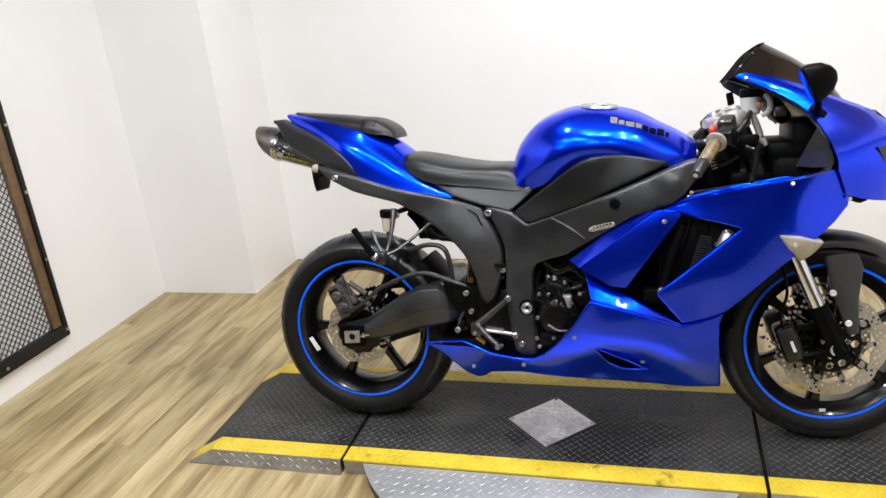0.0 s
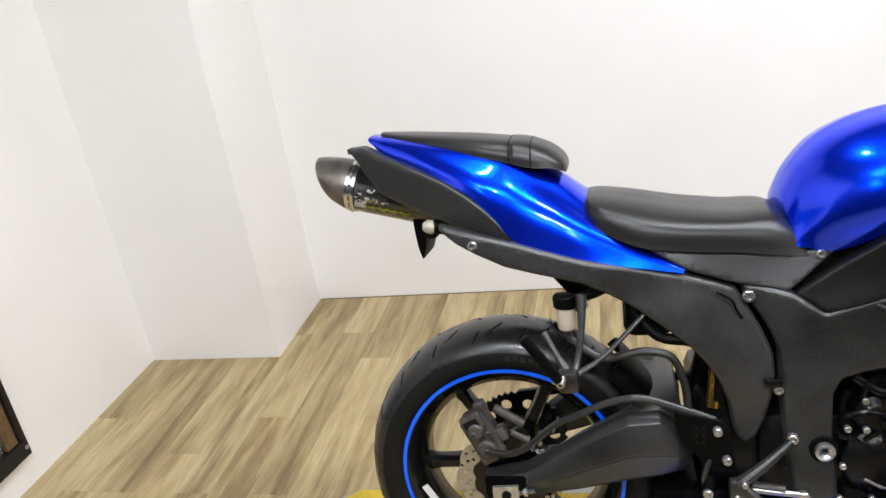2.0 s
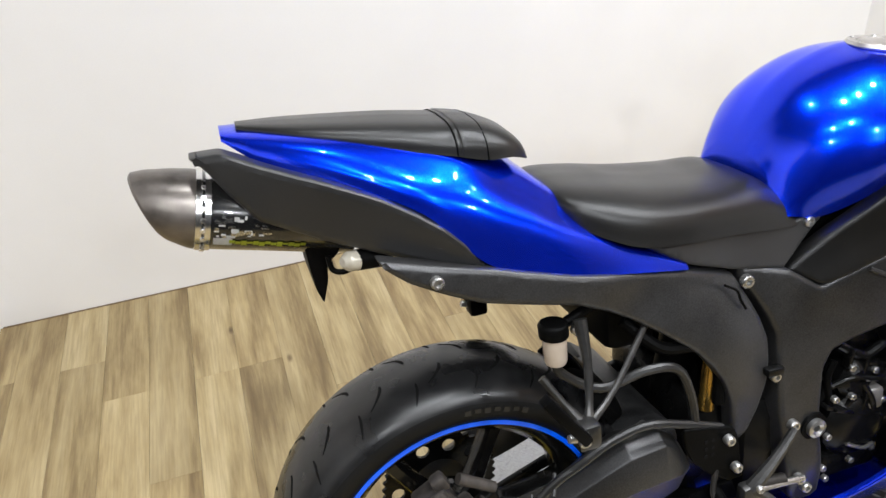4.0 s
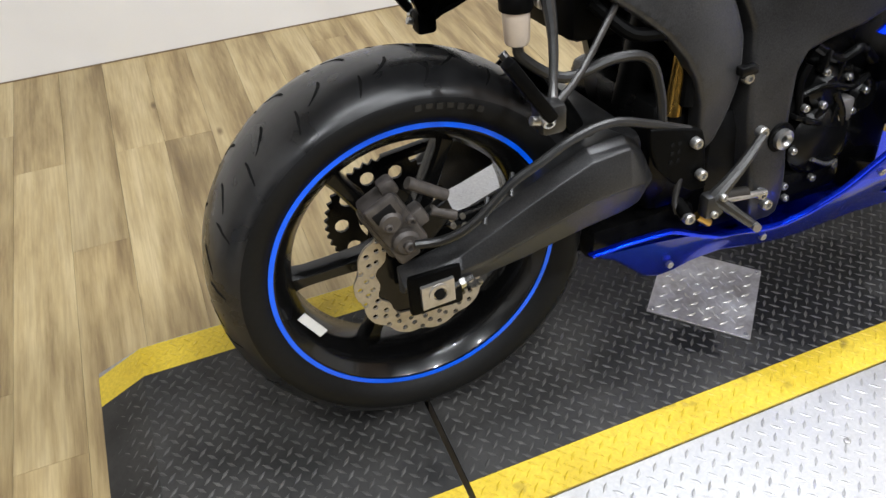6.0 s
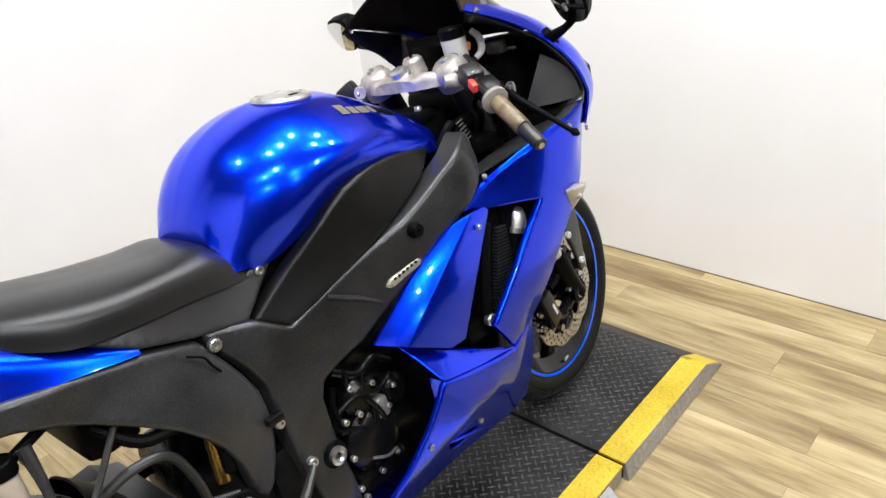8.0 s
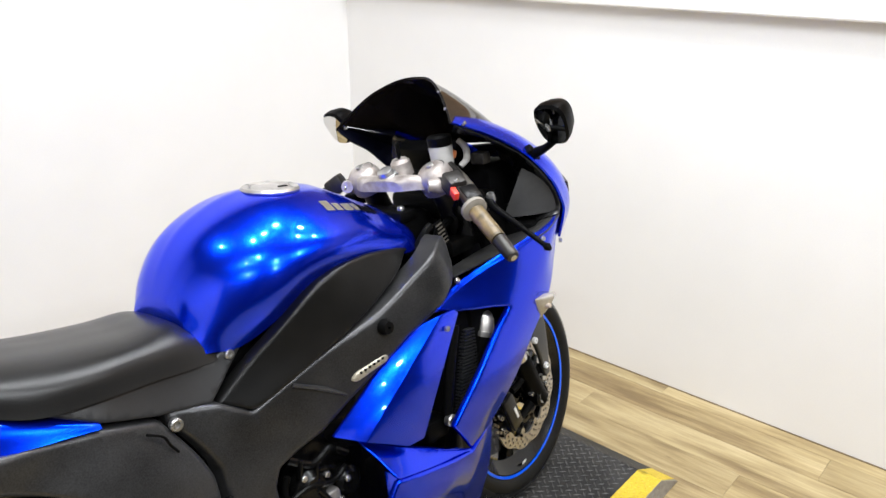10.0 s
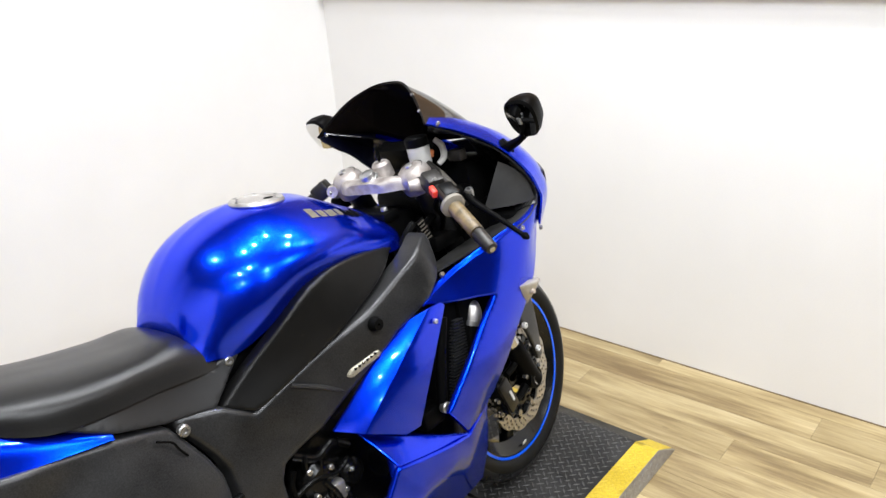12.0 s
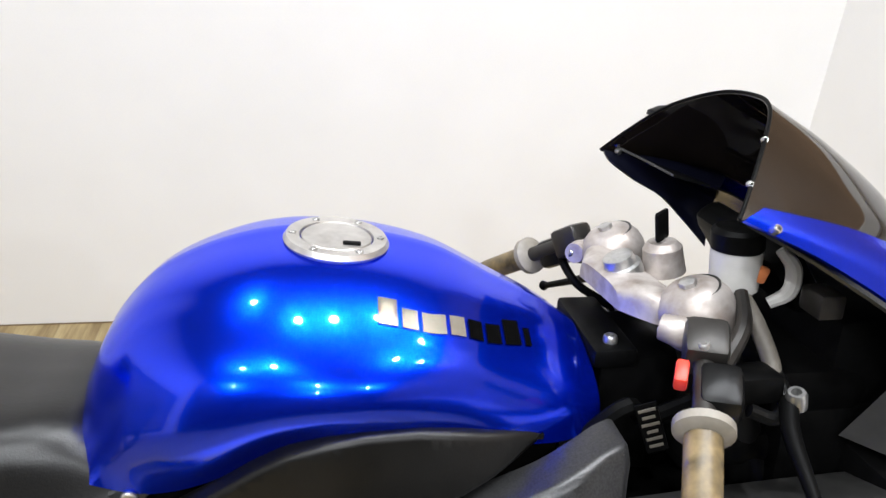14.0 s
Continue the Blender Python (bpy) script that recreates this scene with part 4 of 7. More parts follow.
# chain side seen through the rear wheel
loops = [[(RC[0] + r * math.cos(a), RC[2] + r * math.sin(a)) for r, a in (((0.108 if k % 2 else 0.101), math.pi * k / 43) for k in range(86))], circle(RC[0], RC[2], 0.05, 30)]
for k in range(10):
    loops.append(circle(RC[0] + 0.079 * math.cos(k * math.pi / 5), RC[2] + 0.079 * math.sin(k * math.pi / 5), 0.0125, 10))
part("sprocket", flat_cut(loops, 0.088, 0.094), ENGINE, rear, "black rear sprocket")
for z0, z1 in ((0.402, 0.452), (0.205, 0.36)):
    part("chain", block((0, 0.085, z0 - 0.009), (0.46, 0.10, z0 + 0.009), 0.002, Matrix.Translation((0, 0, z0)) @ Matrix.Rotation(-math.atan2(z1 - z0, 0.46), 4, "Y") @ Matrix.Translation((0, 0, -z0))), ENGINE, bike)

# swingarm
STATIONS = [(-0.050, 0.330, 0.310, 0.284, -0.136, 0.000), (0.040, 0.356, 0.318, 0.280, -0.148, 0.001), (0.085, 0.384, 0.332, 0.289, -0.157, 0.004), (0.141, 0.420, 0.357, 0.304, -0.168, 0.007),
            (0.190, 0.449, 0.379, 0.320, -0.177, 0.009), (0.236, 0.474, 0.399, 0.335, -0.185, 0.010), (0.295, 0.480, 0.404, 0.346, -0.186, 0.008), (0.325, 0.458, 0.400, 0.352, -0.178, 0.004), (0.350, 0.420, 0.396, 0.362, -0.158, 0.000)]
bm = bmesh.new()
rows_ = grid_faces(bm, [[(x, -0.105, t - 0.010), (x, y + 0.034, t), (x, y + 0.010, t - 0.014), (x, y, c + 0.004), (x, y + d, c - 0.004), (x, y + 0.012 + d, b + 0.010), (x, y + 0.034, b), (x, -0.105, b + 0.008)] for x, t, c, b, y, d in STATIONS], True)
bm.faces.new(rows_[0])
bm.faces.new(rows_[-1])
fix(bm)
bmesh.ops.bevel(bm, geom=[e for e in bm.edges if e.calc_face_angle(0) > 0.25], offset=0.0022, segments=2, affect="EDGES", profile=0.5, clamp_overlap=True)
fix(bm)
swl = mirrored(bm)
swing = part("swingarm", bm, FRAME, bike, "black aluminium swingarm")
part("far_arm", swl, FRAME, swing)
part("cross_brace", block((0.24, -0.15, 0.36), (0.34, 0.15, 0.47), 0.02), FRAME, swing)
adj = part("axle_block", join(flat_cut([[(-0.031, 0.279), (0.020, 0.282), (0.020, 0.321), (-0.031, 0.318)], circle(-0.004, 0.300, 0.012, 16)], -0.146, -0.157)), ALU, swing, "silver axle adjuster block")
# black block on the arm gives the slot's shade by colour
part("axle_slot", block((-0.048, -0.150, 0.266), (0.036, -0.138, 0.336), 0.006), BLACK, swing)
part("axle_boss", ring([(-0.160, 0.011), (-0.160, 0.0165), (-0.150, 0.0165), (-0.150, 0.011)], 24, RC), ALU, swing)
part("axle_nut", ring([(-0.158, 0.008), (-0.158, 0.013), (-0.140, 0.013), (-0.140, 0.008)], 12, RC), BOLT, swing)
part("adjuster_screw", rod((0.02, -0.150, 0.302), (0.052, -0.150, 0.308), 0.0045, 8), BOLT, swing)
part("adjuster_nut", rod((0.03, -0.150, 0.304), (0.038, -0.150, 0.3055), 0.009, 6), BOLT, swing)
# solid dark plug; the hole's shade is only its colour
part("axle_hole", rod((RC[0], -0.1615, RC[2]), (RC[0], -0.150, RC[2]), 0.0085, 14), RECESS_SHADE, swing)

# rear caliper and hose
cm = pose(-0.045, 0.0, 0.412, 0, -26, 0)
lumps = [block((-0.030, -0.128, -0.052), (0.026, -0.080, 0.050), 0.008, cm), block((-0.036, -0.118, -0.046), (-0.020, -0.086, 0.040), 0.005, cm), block((-0.026, -0.136, 0.018), (0.022, -0.122, 0.056), 0.006, cm),
         block((-0.030, -0.134, -0.056), (0.006, -0.120, -0.020), 0.006, cm), block((0.018, -0.122, -0.030), (0.044, -0.092, 0.000), 0.007, cm), block((0.010, -0.120, 0.040), (0.034, -0.095, 0.066), 0.006, cm)]
for dz, rr in ((0.020, 0.018), (-0.024, 0.020)):
    b = ring([(-0.141, 0.0), (-0.141, rr - 0.005), (-0.136, rr), (-0.110, rr), (-0.110, 0.0)], 20, (-0.004, 0, dz))
    b.transform(cm)
    lumps.append(b)
cal = part("rear_caliper", join(*lumps), DUSTY, bike, "dusty dark rear brake caliper")
# dark plate on the face, coloured like a shaded opening
part("caliper_window", block((-0.020, -0.1375, 0.028), (0.012, -0.132, 0.046), 0.002, cm), RECESS_SHADE, cal)
part("caliper_pin", rod((-0.02, -0.11, 0.468), (0.035, -0.11, 0.432), 0.009), DUSTY, cal)
part("caliper_pin", rod((0.010, -0.11, 0.415), (0.045, -0.115, 0.398), 0.008), DUSTY, cal)
part("bracket", panel([(-0.06, 0.36), (-0.015, 0.345), (0.045, 0.40), (0.035, 0.43), (-0.02, 0.40)], [(0, 0.38, -0.115), (0.03, 0.42, -0.115), (-0.05, 0.36, -0.115), (0, 0.3, -0.115)], 0.004, 0.02, 0.012), ENGINE, cal)
for p, r in (((-0.037, -0.143, 0.388), 0.0085), ((-0.062, -0.138, 0.424), 0.006), ((-0.03, -0.142, 0.428), 0.007)):
    part("caliper_bolt", bolt(p, r, 0.007), DUSTY, cal)
part("brake_hose", tube([(-0.03, -0.150, 0.392), (0.01, -0.162, 0.395), (0.05, -0.175, 0.418), (0.105, -0.178, 0.464), (0.15, -0.178, 0.485), (0.20, -0.176, 0.506), (0.26, -0.176, 0.516), (0.325, -0.178, 0.498), (0.388, -0.182, 0.475)], 0.0068, 6, 10), HOSE, cal)
for p, q in (((0.06, -0.186, 0.418), (0.075, -0.165, 0.446)), ((0.10, -0.188, 0.452), (0.112, -0.168, 0.475))):
    part("hose_clip", rod(p, q, 0.0035, 8), HOSE, cal)

# main frame
SPAR = [(0.445, 0.712), (0.470, 0.708), (0.527, 0.694), (0.575, 0.660), (0.66, 0.691), (0.74, 0.720), (0.819, 0.748), (0.91, 0.785), (0.985, 0.818), (1.020, 0.829), (1.043, 0.832),
        (1.047, 0.812), (1.040, 0.780), (1.012, 0.745), (0.975, 0.718), (0.93, 0.702), (0.88, 0.688), (0.82, 0.652), (0.75, 0.608), (0.69, 0.572), (0.635, 0.556), (0.600, 0.543), (0.586, 0.515),
        (0.584, 0.45), (0.586, 0.385), (0.592, 0.32), (0.594, 0.272), (0.580, 0.262), (0.548, 0.264), (0.530, 0.280), (0.520, 0.335), (0.512, 0.39), (0.507, 0.45), (0.506, 0.52), (0.504, 0.59), (0.490, 0.625), (0.470, 0.660), (0.447, 0.692)]
spar_ctrl = [(0.455, 0.69, -0.133), (0.52, 0.66, -0.152), (0.56, 0.665, -0.160), (0.645, 0.679, -0.172), (0.70, 0.62, -0.185), (0.75, 0.69, -0.196), (0.828, 0.724, -0.222), (0.93, 0.77, -0.226), (1.0, 0.785, -0.230),
             (1.03, 0.80, -0.206), (0.98, 0.74, -0.236), (0.60, 0.60, -0.166), (0.55, 0.53, -0.168), (0.569, 0.414, -0.176), (0.55, 0.33, -0.186), (0.58, 0.27, -0.176)]
bm = panel(SPAR, spar_ctrl, 0.008, 0.014, 0.04)
bl = mirrored(bm)
frame_part = part("main_frame", bm, FRAME, bike, "dark grey aluminium frame with satin paint")
part("far_rail", bl, FRAME, frame_part)
part("frame_rib", tube([(0.648, -0.176, 0.679), (0.70, -0.186, 0.651), (0.742, -0.194, 0.622)], [0.0035, 0.0045, 0.003], 4, 8), FRAME, frame_part)
part("badge", panel([(0.752, 0.646), (0.760, 0.640), (0.822, 0.657), (0.830, 0.664), (0.824, 0.673), (0.762, 0.657)], [(0.75, 0.65, -0.204), (0.83, 0.665, -0.224), (0.79, 0.645, -0.2135), (0.79, 0.67, -0.2135)], 0.003, 0.01, 0.005), LOGO, frame_part, "small silver oval badge with dark marks")
for k in range(6):
    x = 0.768 + k * 0.009
    part("badge_mark", block((x, -0.2158 - (x - 0.79) * 0.25, 0.6515 + (x - 0.76) * 0.27), (x + 0.0045, -0.206 - (x - 0.79) * 0.25, 0.6555 + (x - 0.76) * 0.27), 0), BLACK, frame_part)
part("plug", ring([(-0.010, 0.003), (-0.010, 0.011), (0, 0.0145), (0.006, 0.0145), (0.006, 0.003)], 24, (0.828, -0.226, 0.724)), BLACK, frame_part)
pv = part("pivot_nut", ring([(-0.006, 0.006), (-0.010, 0.011), (-0.008, 0.0165), (0.006, 0.0165), (0.006, 0.006)], 24, (0.569, -0.179, 0.414)), BOLT, frame_part, "silver swingarm pivot nut")
# black ring in place of a real hollow, for its shade
part("pivot_recess", ring([(-0.003, 0.016), (-0.003, 0.024), (0.012, 0.026), (0.012, 0.016)], 24, (0.569, -0.176, 0.414)), BLACK, frame_part)
bolts([(0.455, -0.138, 0.690)], frame_part, 0.011, 0.007)
bolts([(0.515, -0.190, 0.443), (0.534, -0.192, 0.332), (0.552, -0.188, 0.305)], frame_part, 0.0095, 0.008)

# knee cover beside the tank, with its lower edge along the frame
KNEE = [(0.524, 0.689), (0.556, 0.714), (0.594, 0.742), (0.632, 0.769), (0.669, 0.797), (0.70, 0.820), (0.73, 0.838), (0.765, 0.849), (0.80, 0.853), (0.85, 0.852), (0.89, 0.846), (0.924, 0.839), (0.955, 0.832), (0.984, 0.823),
        (0.955, 0.810), (0.923, 0.797), (0.87, 0.774), (0.817, 0.751), (0.77, 0.731), (0.722, 0.711), (0.67, 0.690), (0.623, 0.671), (0.59, 0.660), (0.574, 0.660), (0.55, 0.674)]
knee_ctrl = [(0.53, 0.69, -0.138), (0.575, 0.665, -0.160), (0.60, 0.73, -0.154), (0.67, 0.79, -0.176), (0.70, 0.72, -0.186), (0.765, 0.84, -0.192), (0.85, 0.845, -0.184), (0.98, 0.822, -0.152), (0.82, 0.76, -0.20), (0.92, 0.80, -0.186), (0.80, 0.80, -0.193)]
bm = panel(inwards(np.array(KNEE), 0.0024), knee_ctrl, 0.006, 0.012, 0.02)
bl = mirrored(bm)
part("knee_cover", bm, KNEEPAD, bike, "smooth black plastic knee cover")
part("knee_cover", bl, KNEEPAD, bike)

# side cover under the rider's seat and long subframe cover
SIDE = [(0.255, 0.800), (0.30, 0.790), (0.38, 0.779), (0.46, 0.768), (0.545, 0.760), (0.575, 0.770), (0.606, 0.768), (0.585, 0.745), (0.550, 0.714), (0.520, 0.692), (0.47, 0.704), (0.432, 0.712), (0.39, 0.727), (0.352, 0.741), (0.30, 0.771)]
side_ctrl = [(0.27, 0.79, -0.125), (0.40, 0.77, -0.125), (0.575, 0.755, -0.122), (0.52, 0.70, -0.138), (0.43, 0.715, -0.138), (0.35, 0.745, -0.142), (0.60, 0.765, -0.128)]
bm = panel(inwards(np.array(SIDE), 0.0018), side_ctrl, 0.005, 0.012, 0.01)
bl = mirrored(bm)
sc = part("side_cover", bm, PLASTIC, bike, "dark grey side cover under the seat")
part("side_cover", bl, PLASTIC, bike)
bolts([(0.575, -0.122, 0.755)], sc, 0.0085, 0.006)

SUB = [(-0.095, 0.850), (-0.022, 0.832), (0.057, 0.811), (0.102, 0.796), (0.166, 0.777), (0.251, 0.758), (0.344, 0.739), (0.39, 0.724), (0.436, 0.707), (0.462, 0.660), (0.480, 0.625), (0.495, 0.585), (0.497, 0.55),
       (0.494, 0.513), (0.480, 0.465), (0.462, 0.424), (0.442, 0.412), (0.425, 0.43), (0.418, 0.465), (0.412, 0.50), (0.398, 0.542), (0.377, 0.576), (0.347, 0.611), (0.305, 0.645), (0.256, 0.680), (0.21, 0.708), (0.167, 0.729), (0.086, 0.749), (0.033, 0.764), (-0.017, 0.788), (-0.058, 0.810), (-0.085, 0.832)]
sub_ctrl = [(-0.09, 0.84, -0.126), (-0.023, 0.81, -0.142), (0.10, 0.775, -0.150), (0.22, 0.745, -0.156), (0.347, 0.735, -0.146), (0.44, 0.70, -0.137), (0.33, 0.68, -0.160), (0.42, 0.62, -0.164), (0.498, 0.55, -0.152), (0.45, 0.52, -0.166), (0.45, 0.43, -0.156), (0.25, 0.71, -0.150)]
bm = panel(inwards(np.array(SUB), 0.0018), sub_ctrl, 0.008, 0.012, 0.02)
bl = mirrored(bm)
sf = part("subframe_cover", bm, FRAME, bike, "long dark grey subframe cover")
part("subframe_cover", bl, FRAME, bike)
bolts([(-0.023, -0.144, 0.810), (0.498, -0.162, 0.523)], sf, 0.009, 0.007)
part("clip", block((0.475, -0.176, 0.532), (0.505, -0.160, 0.546), 0.003, None), ENGINE, sf)
# black bead laid on the cover to draw the recess's shade
part("recess_line", tube([(0.40, -0.160, 0.706), (0.424, -0.157, 0.690), (0.432, -0.156, 0.672), (0.442, -0.156, 0.655)], 0.0022, 4, 6), BLACK, sf)

# tank
TANK = [(0.527, [(0, 0.852), (0.042, 0.847), (0.074, 0.823), (0.096, 0.791), (0.112, 0.770)]),
        (0.550, [(0, 0.898), (0.052, 0.889), (0.092, 0.859), (0.115, 0.803), (0.122, 0.768)]),
        (0.594, [(0, 0.945), (0.066, 0.932), (0.122, 0.891), (0.144, 0.826), (0.126, 0.760)]),
        (0.654, [(0, 0.974), (0.080, 0.958), (0.151, 0.908), (0.173, 0.848), (0.148, 0.785)]),
        (0.721, [(0, 0.988), (0.086, 0.971), (0.160, 0.919), (0.184, 0.872), (0.164, 0.826)]),
        (0.800, [(0, 0.984), (0.086, 0.967), (0.160, 0.917), (0.185, 0.880), (0.172, 0.836)]),
        (0.879, [(0, 0.965), (0.081, 0.948), (0.146, 0.908), (0.170, 0.870), (0.168, 0.832)]),
        (0.946, [(0, 0.929), (0.071, 0.915), (0.127, 0.883), (0.154, 0.852), (0.162, 0.818)]),
        (1.002, [(0, 0.899), (0.055, 0.888), (0.105, 0.864), (0.136, 0.840), (0.144, 0.808)]),
        (1.044, [(0, 0.868), (0.040, 0.860), (0.080, 0.846), (0.104, 0.829), (0.112, 0.806)])]
tank = part("fuel_tank", loft(TANK, 7, 7), BLUE, bike, "glossy candy blue fuel tank")
capm = pose(0.778, -0.026, 0.9840, 4.5, 5.5, 0)


def disc_up(prof, c, m, seg=48):
    bm = ring(prof, seg, (0, 0, 0), True)
    bm.transform(m @ Matrix.Rotation(radians(90), 4, "X"))
    return fix(bm)


cap = part("fuel_cap", disc_up([(-0.004, 0.036), (0.0015, 0.038), (0.002, 0.051), (-0.003, 0.054), (-0.010, 0.050)], None, capm), ALU, tank, "silver round fuel cap")
part("cap_lid", disc_up([(-0.006, 0.0), (-0.006, 0.0355), (0.000, 0.036), (0.0012, 0.0345), (0.0012, 0.0)], None, capm), ALU, cap)
# small black block, the keyhole's shade as colour
part("cap_keyhole", block((0.006, -0.022, 0.001), (0.024, -0.014, 0.0032), 0.001, capm), BLACK, cap)
for k in range(6):
    a = k * math.pi / 3
    part("cap_screw", bolt(tuple(capm @ Vector((0.0445 * math.cos(a), 0.0445 * math.sin(a), 0.0015))), 0.004, 0.002, (0, 0, 1)), BOLT, cap)


def smooth_at(x, xs, vs):
    c = curve(list(zip(xs, vs)), 12)
    return float(np.interp(x, c[:, 0], c[:, 1]))


def tank_height(x, w):
    """Height of the tank's upper skin at a length and half width."""
    xs = [s[0] for s in TANK]
    prof = np.array([[smooth_at(x, xs, [s[1][k][i] for s in TANK]) for i in range(2)] for k in range(5)])
    c = curve(prof, 10)
    c = c[:int(np.argmax(c[:, 0])) + 1]
    return float(np.interp(w, c[:, 0], c[:, 1]))


# brand mark on the tank shoulder, as plain plates
def skin_plate(x0, x1, u0, u1):
    g = []
    for x in np.linspace(x0, x1, 5):
        hi = np.interp(x, [0.816, 0.864, 0.921, 0.992], [0.110, 0.110, 0.094, 0.060])
        lo = np.interp(x, [0.816, 0.864, 0.921, 0.992], [0.134, 0.134, 0.120, 0.088])
        row = []
        for u in np.linspace(u0, u1, 5):
            w = lo + (hi - lo) * u
            row.append((x, -w - 0.0012, tank_height(x, w) + 0.0014))
        g.append(row)
    bm = bmesh.new()
    grid_faces(bm, g)
    bmesh.ops.solidify(bm, geom=bm.faces[:], thickness=0.0022)
    return fix(bm)


MARKS = [(0.815, 0.833), (0.837, 0.852), (0.856, 0.879), (0.883, 0.898), (0.902, 0.916), (0.920, 0.936), (0.940, 0.958), (0.963, 0.970)]
for i, (a, b) in enumerate(MARKS):
    gold = a < 0.90
    part("tank_mark", skin_plate(a, b, 0, 1 if i in (0, 6) else 0.72), LOGO if gold else BLACK, tank, "plain silver decal bar" if gold else "plain black decal bar")

# the tail runs slightly away from the straight line of the chassis
def bent(bm):
    for v in bm.verts:
        k = min(1.0, max(0.0, (0.30 - v.co.x) / 0.5)) ** 1.5
        v.co.y += 0.050 * k
        v.co.z -= 0.007 * k
    return bm


# seats
part("rider_seat", loft([(0.168, [(0, 0.862), (0.035, 0.861), (0.055, 0.854), (0.060, 0.844)]),
                         (0.200, [(0, 0.872), (0.065, 0.868), (0.104, 0.852), (0.112, 0.822)]),
                         (0.270, [(0, 0.861), (0.080, 0.856), (0.130, 0.832), (0.141, 0.790)]),
                         (0.350, [(0, 0.842), (0.080, 0.839), (0.130, 0.818), (0.142, 0.777)]),
                         (0.440, [(0, 0.829), (0.080, 0.826), (0.120, 0.808), (0.132, 0.767)]),
                         (0.510, [(0, 0.826), (0.075, 0.822), (0.112, 0.799), (0.126, 0.757)]),
                         (0.552, [(0, 0.798), (0.070, 0.794), (0.106, 0.780), (0.122, 0.753)]),
                         (0.566, [(0, 0.772), (0.070, 0.771), (0.100, 0.768), (0.116, 0.756)])], 6, 6), VINYL, bike, "black vinyl rider seat")
PAD = [(-0.224, [(0, 1.024), (0.012, 1.0235), (0.018, 1.022), (0.020, 1.019)]),
       (-0.150, [(0, 1.017), (0.033, 1.015), (0.050, 1.009), (0.054, 0.999)]),
       (-0.030, [(0, 1.003), (0.050, 0.999), (0.074, 0.986), (0.079, 0.969)]),
       (0.045, [(0, 0.991), (0.055, 0.986), (0.080, 0.968), (0.085, 0.949)]),
       (0.058, [(0, 0.9915), (0.056, 0.986), (0.082, 0.967), (0.087, 0.945)]),
       (0.090, [(0, 0.984), (0.052, 0.979), (0.079, 0.960), (0.085, 0.936)]),
       (0.122, [(0, 0.970), (0.048, 0.965), (0.072, 0.951), (0.080, 0.933)]),
       (0.144, [(0, 0.952), (0.042, 0.948), (0.062, 0.939), (0.070, 0.925)]),
       (0.152, [(0, 0.936), (0.034, 0.934), (0.050, 0.929), (0.058, 0.920)])]
ps = part("passenger_seat", bent(loft(PAD, 6, 6)), VINYL, bike, "black vinyl passenger seat pad")
for x, row in ((0.047, PAD[3][1]), (0.088, PAD[5][1])):
    edge = curve([(w, z) for w, z in row], 4)
    part("seat_seam", bent(tube([(x, -w, z) for w, z in edge[::-1]] + [(x, w, z) for w, z in edge[1:]], 0.0013, 2, 6)), BLACK, ps)

# tail
tail = part("tail_cowl", bent(loft([(-0.246, [(0, 1.020), (0.018, 1.0195), (0.032, 1.018), (0.038, 1.015), (0.040, 1.011)]),
                               (-0.200, [(0, 1.015), (0.040, 1.013), (0.062, 1.005), (0.071, 0.993), (0.073, 0.980)]),
                               (-0.120, [(0, 1.002), (0.052, 0.999), (0.084, 0.986), (0.100, 0.967), (0.103, 0.950)]),
                               (-0.020, [(0, 0.978), (0.062, 0.975), (0.100, 0.953), (0.130, 0.926), (0.139, 0.896)]),
                               (0.050, [(0, 0.955), (0.065, 0.952), (0.103, 0.928), (0.138, 0.886), (0.150, 0.818)]),
                               (0.120, [(0, 0.926), (0.055, 0.916), (0.088, 0.892), (0.134, 0.856), (0.152, 0.786)]),
                               (0.180, [(0, 0.876), (0.060, 0.870), (0.098, 0.848), (0.136, 0.822), (0.152, 0.769)]),
                               (0.260, [(0, 0.812), (0.070, 0.810), (0.104, 0.797), (0.132, 0.786), (0.149, 0.755)]),
                               (0.348, [(0, 0.752), (0.100, 0.751), (0.130, 0.748), (0.143, 0.745), (0.147, 0.739)])], 7, 6)), BLUE, bike, "glossy blue tail cowl")
INS = [(-0.292, 1.000), (-0.250, 1.004), (-0.200, 0.982), (-0.135, 0.956), (-0.07, 0.926), (-0.03, 0.901), (0.002, 0.876), (0.026, 0.850), (0.044, 0.826), (0.052, 0.808), (0.020, 0.812), (-0.03, 0.828), (-0.09, 0.850), (-0.15, 0.874), (-0.222, 0.908), (-0.252, 0.948), (-0.274, 0.983)]
ins_ctrl = [(-0.29, 1.0, -0.062), (-0.25, 0.95, -0.078), (-0.2, 0.97, -0.104), (-0.2, 0.92, -0.098), (-0.1, 0.93, -0.128), (-0.1, 0.86, -0.120), (0.0, 0.86, -0.150), (0.05, 0.815, -0.150)]
bm = panel(INS, ins_ctrl, 0.010, 0.012, 0.03)
far_bm = panel([p for p in INS if p[0] > -0.225], ins_ctrl, 0.010, 0.012, 0.03)
bl = mirrored(far_bm)
far_bm.free()
part("tail_side_panel", bent(bm), PLASTIC, bike, "dark grey tail side panel")
part("tail_side_panel", bent(bl), PLASTIC, bike)
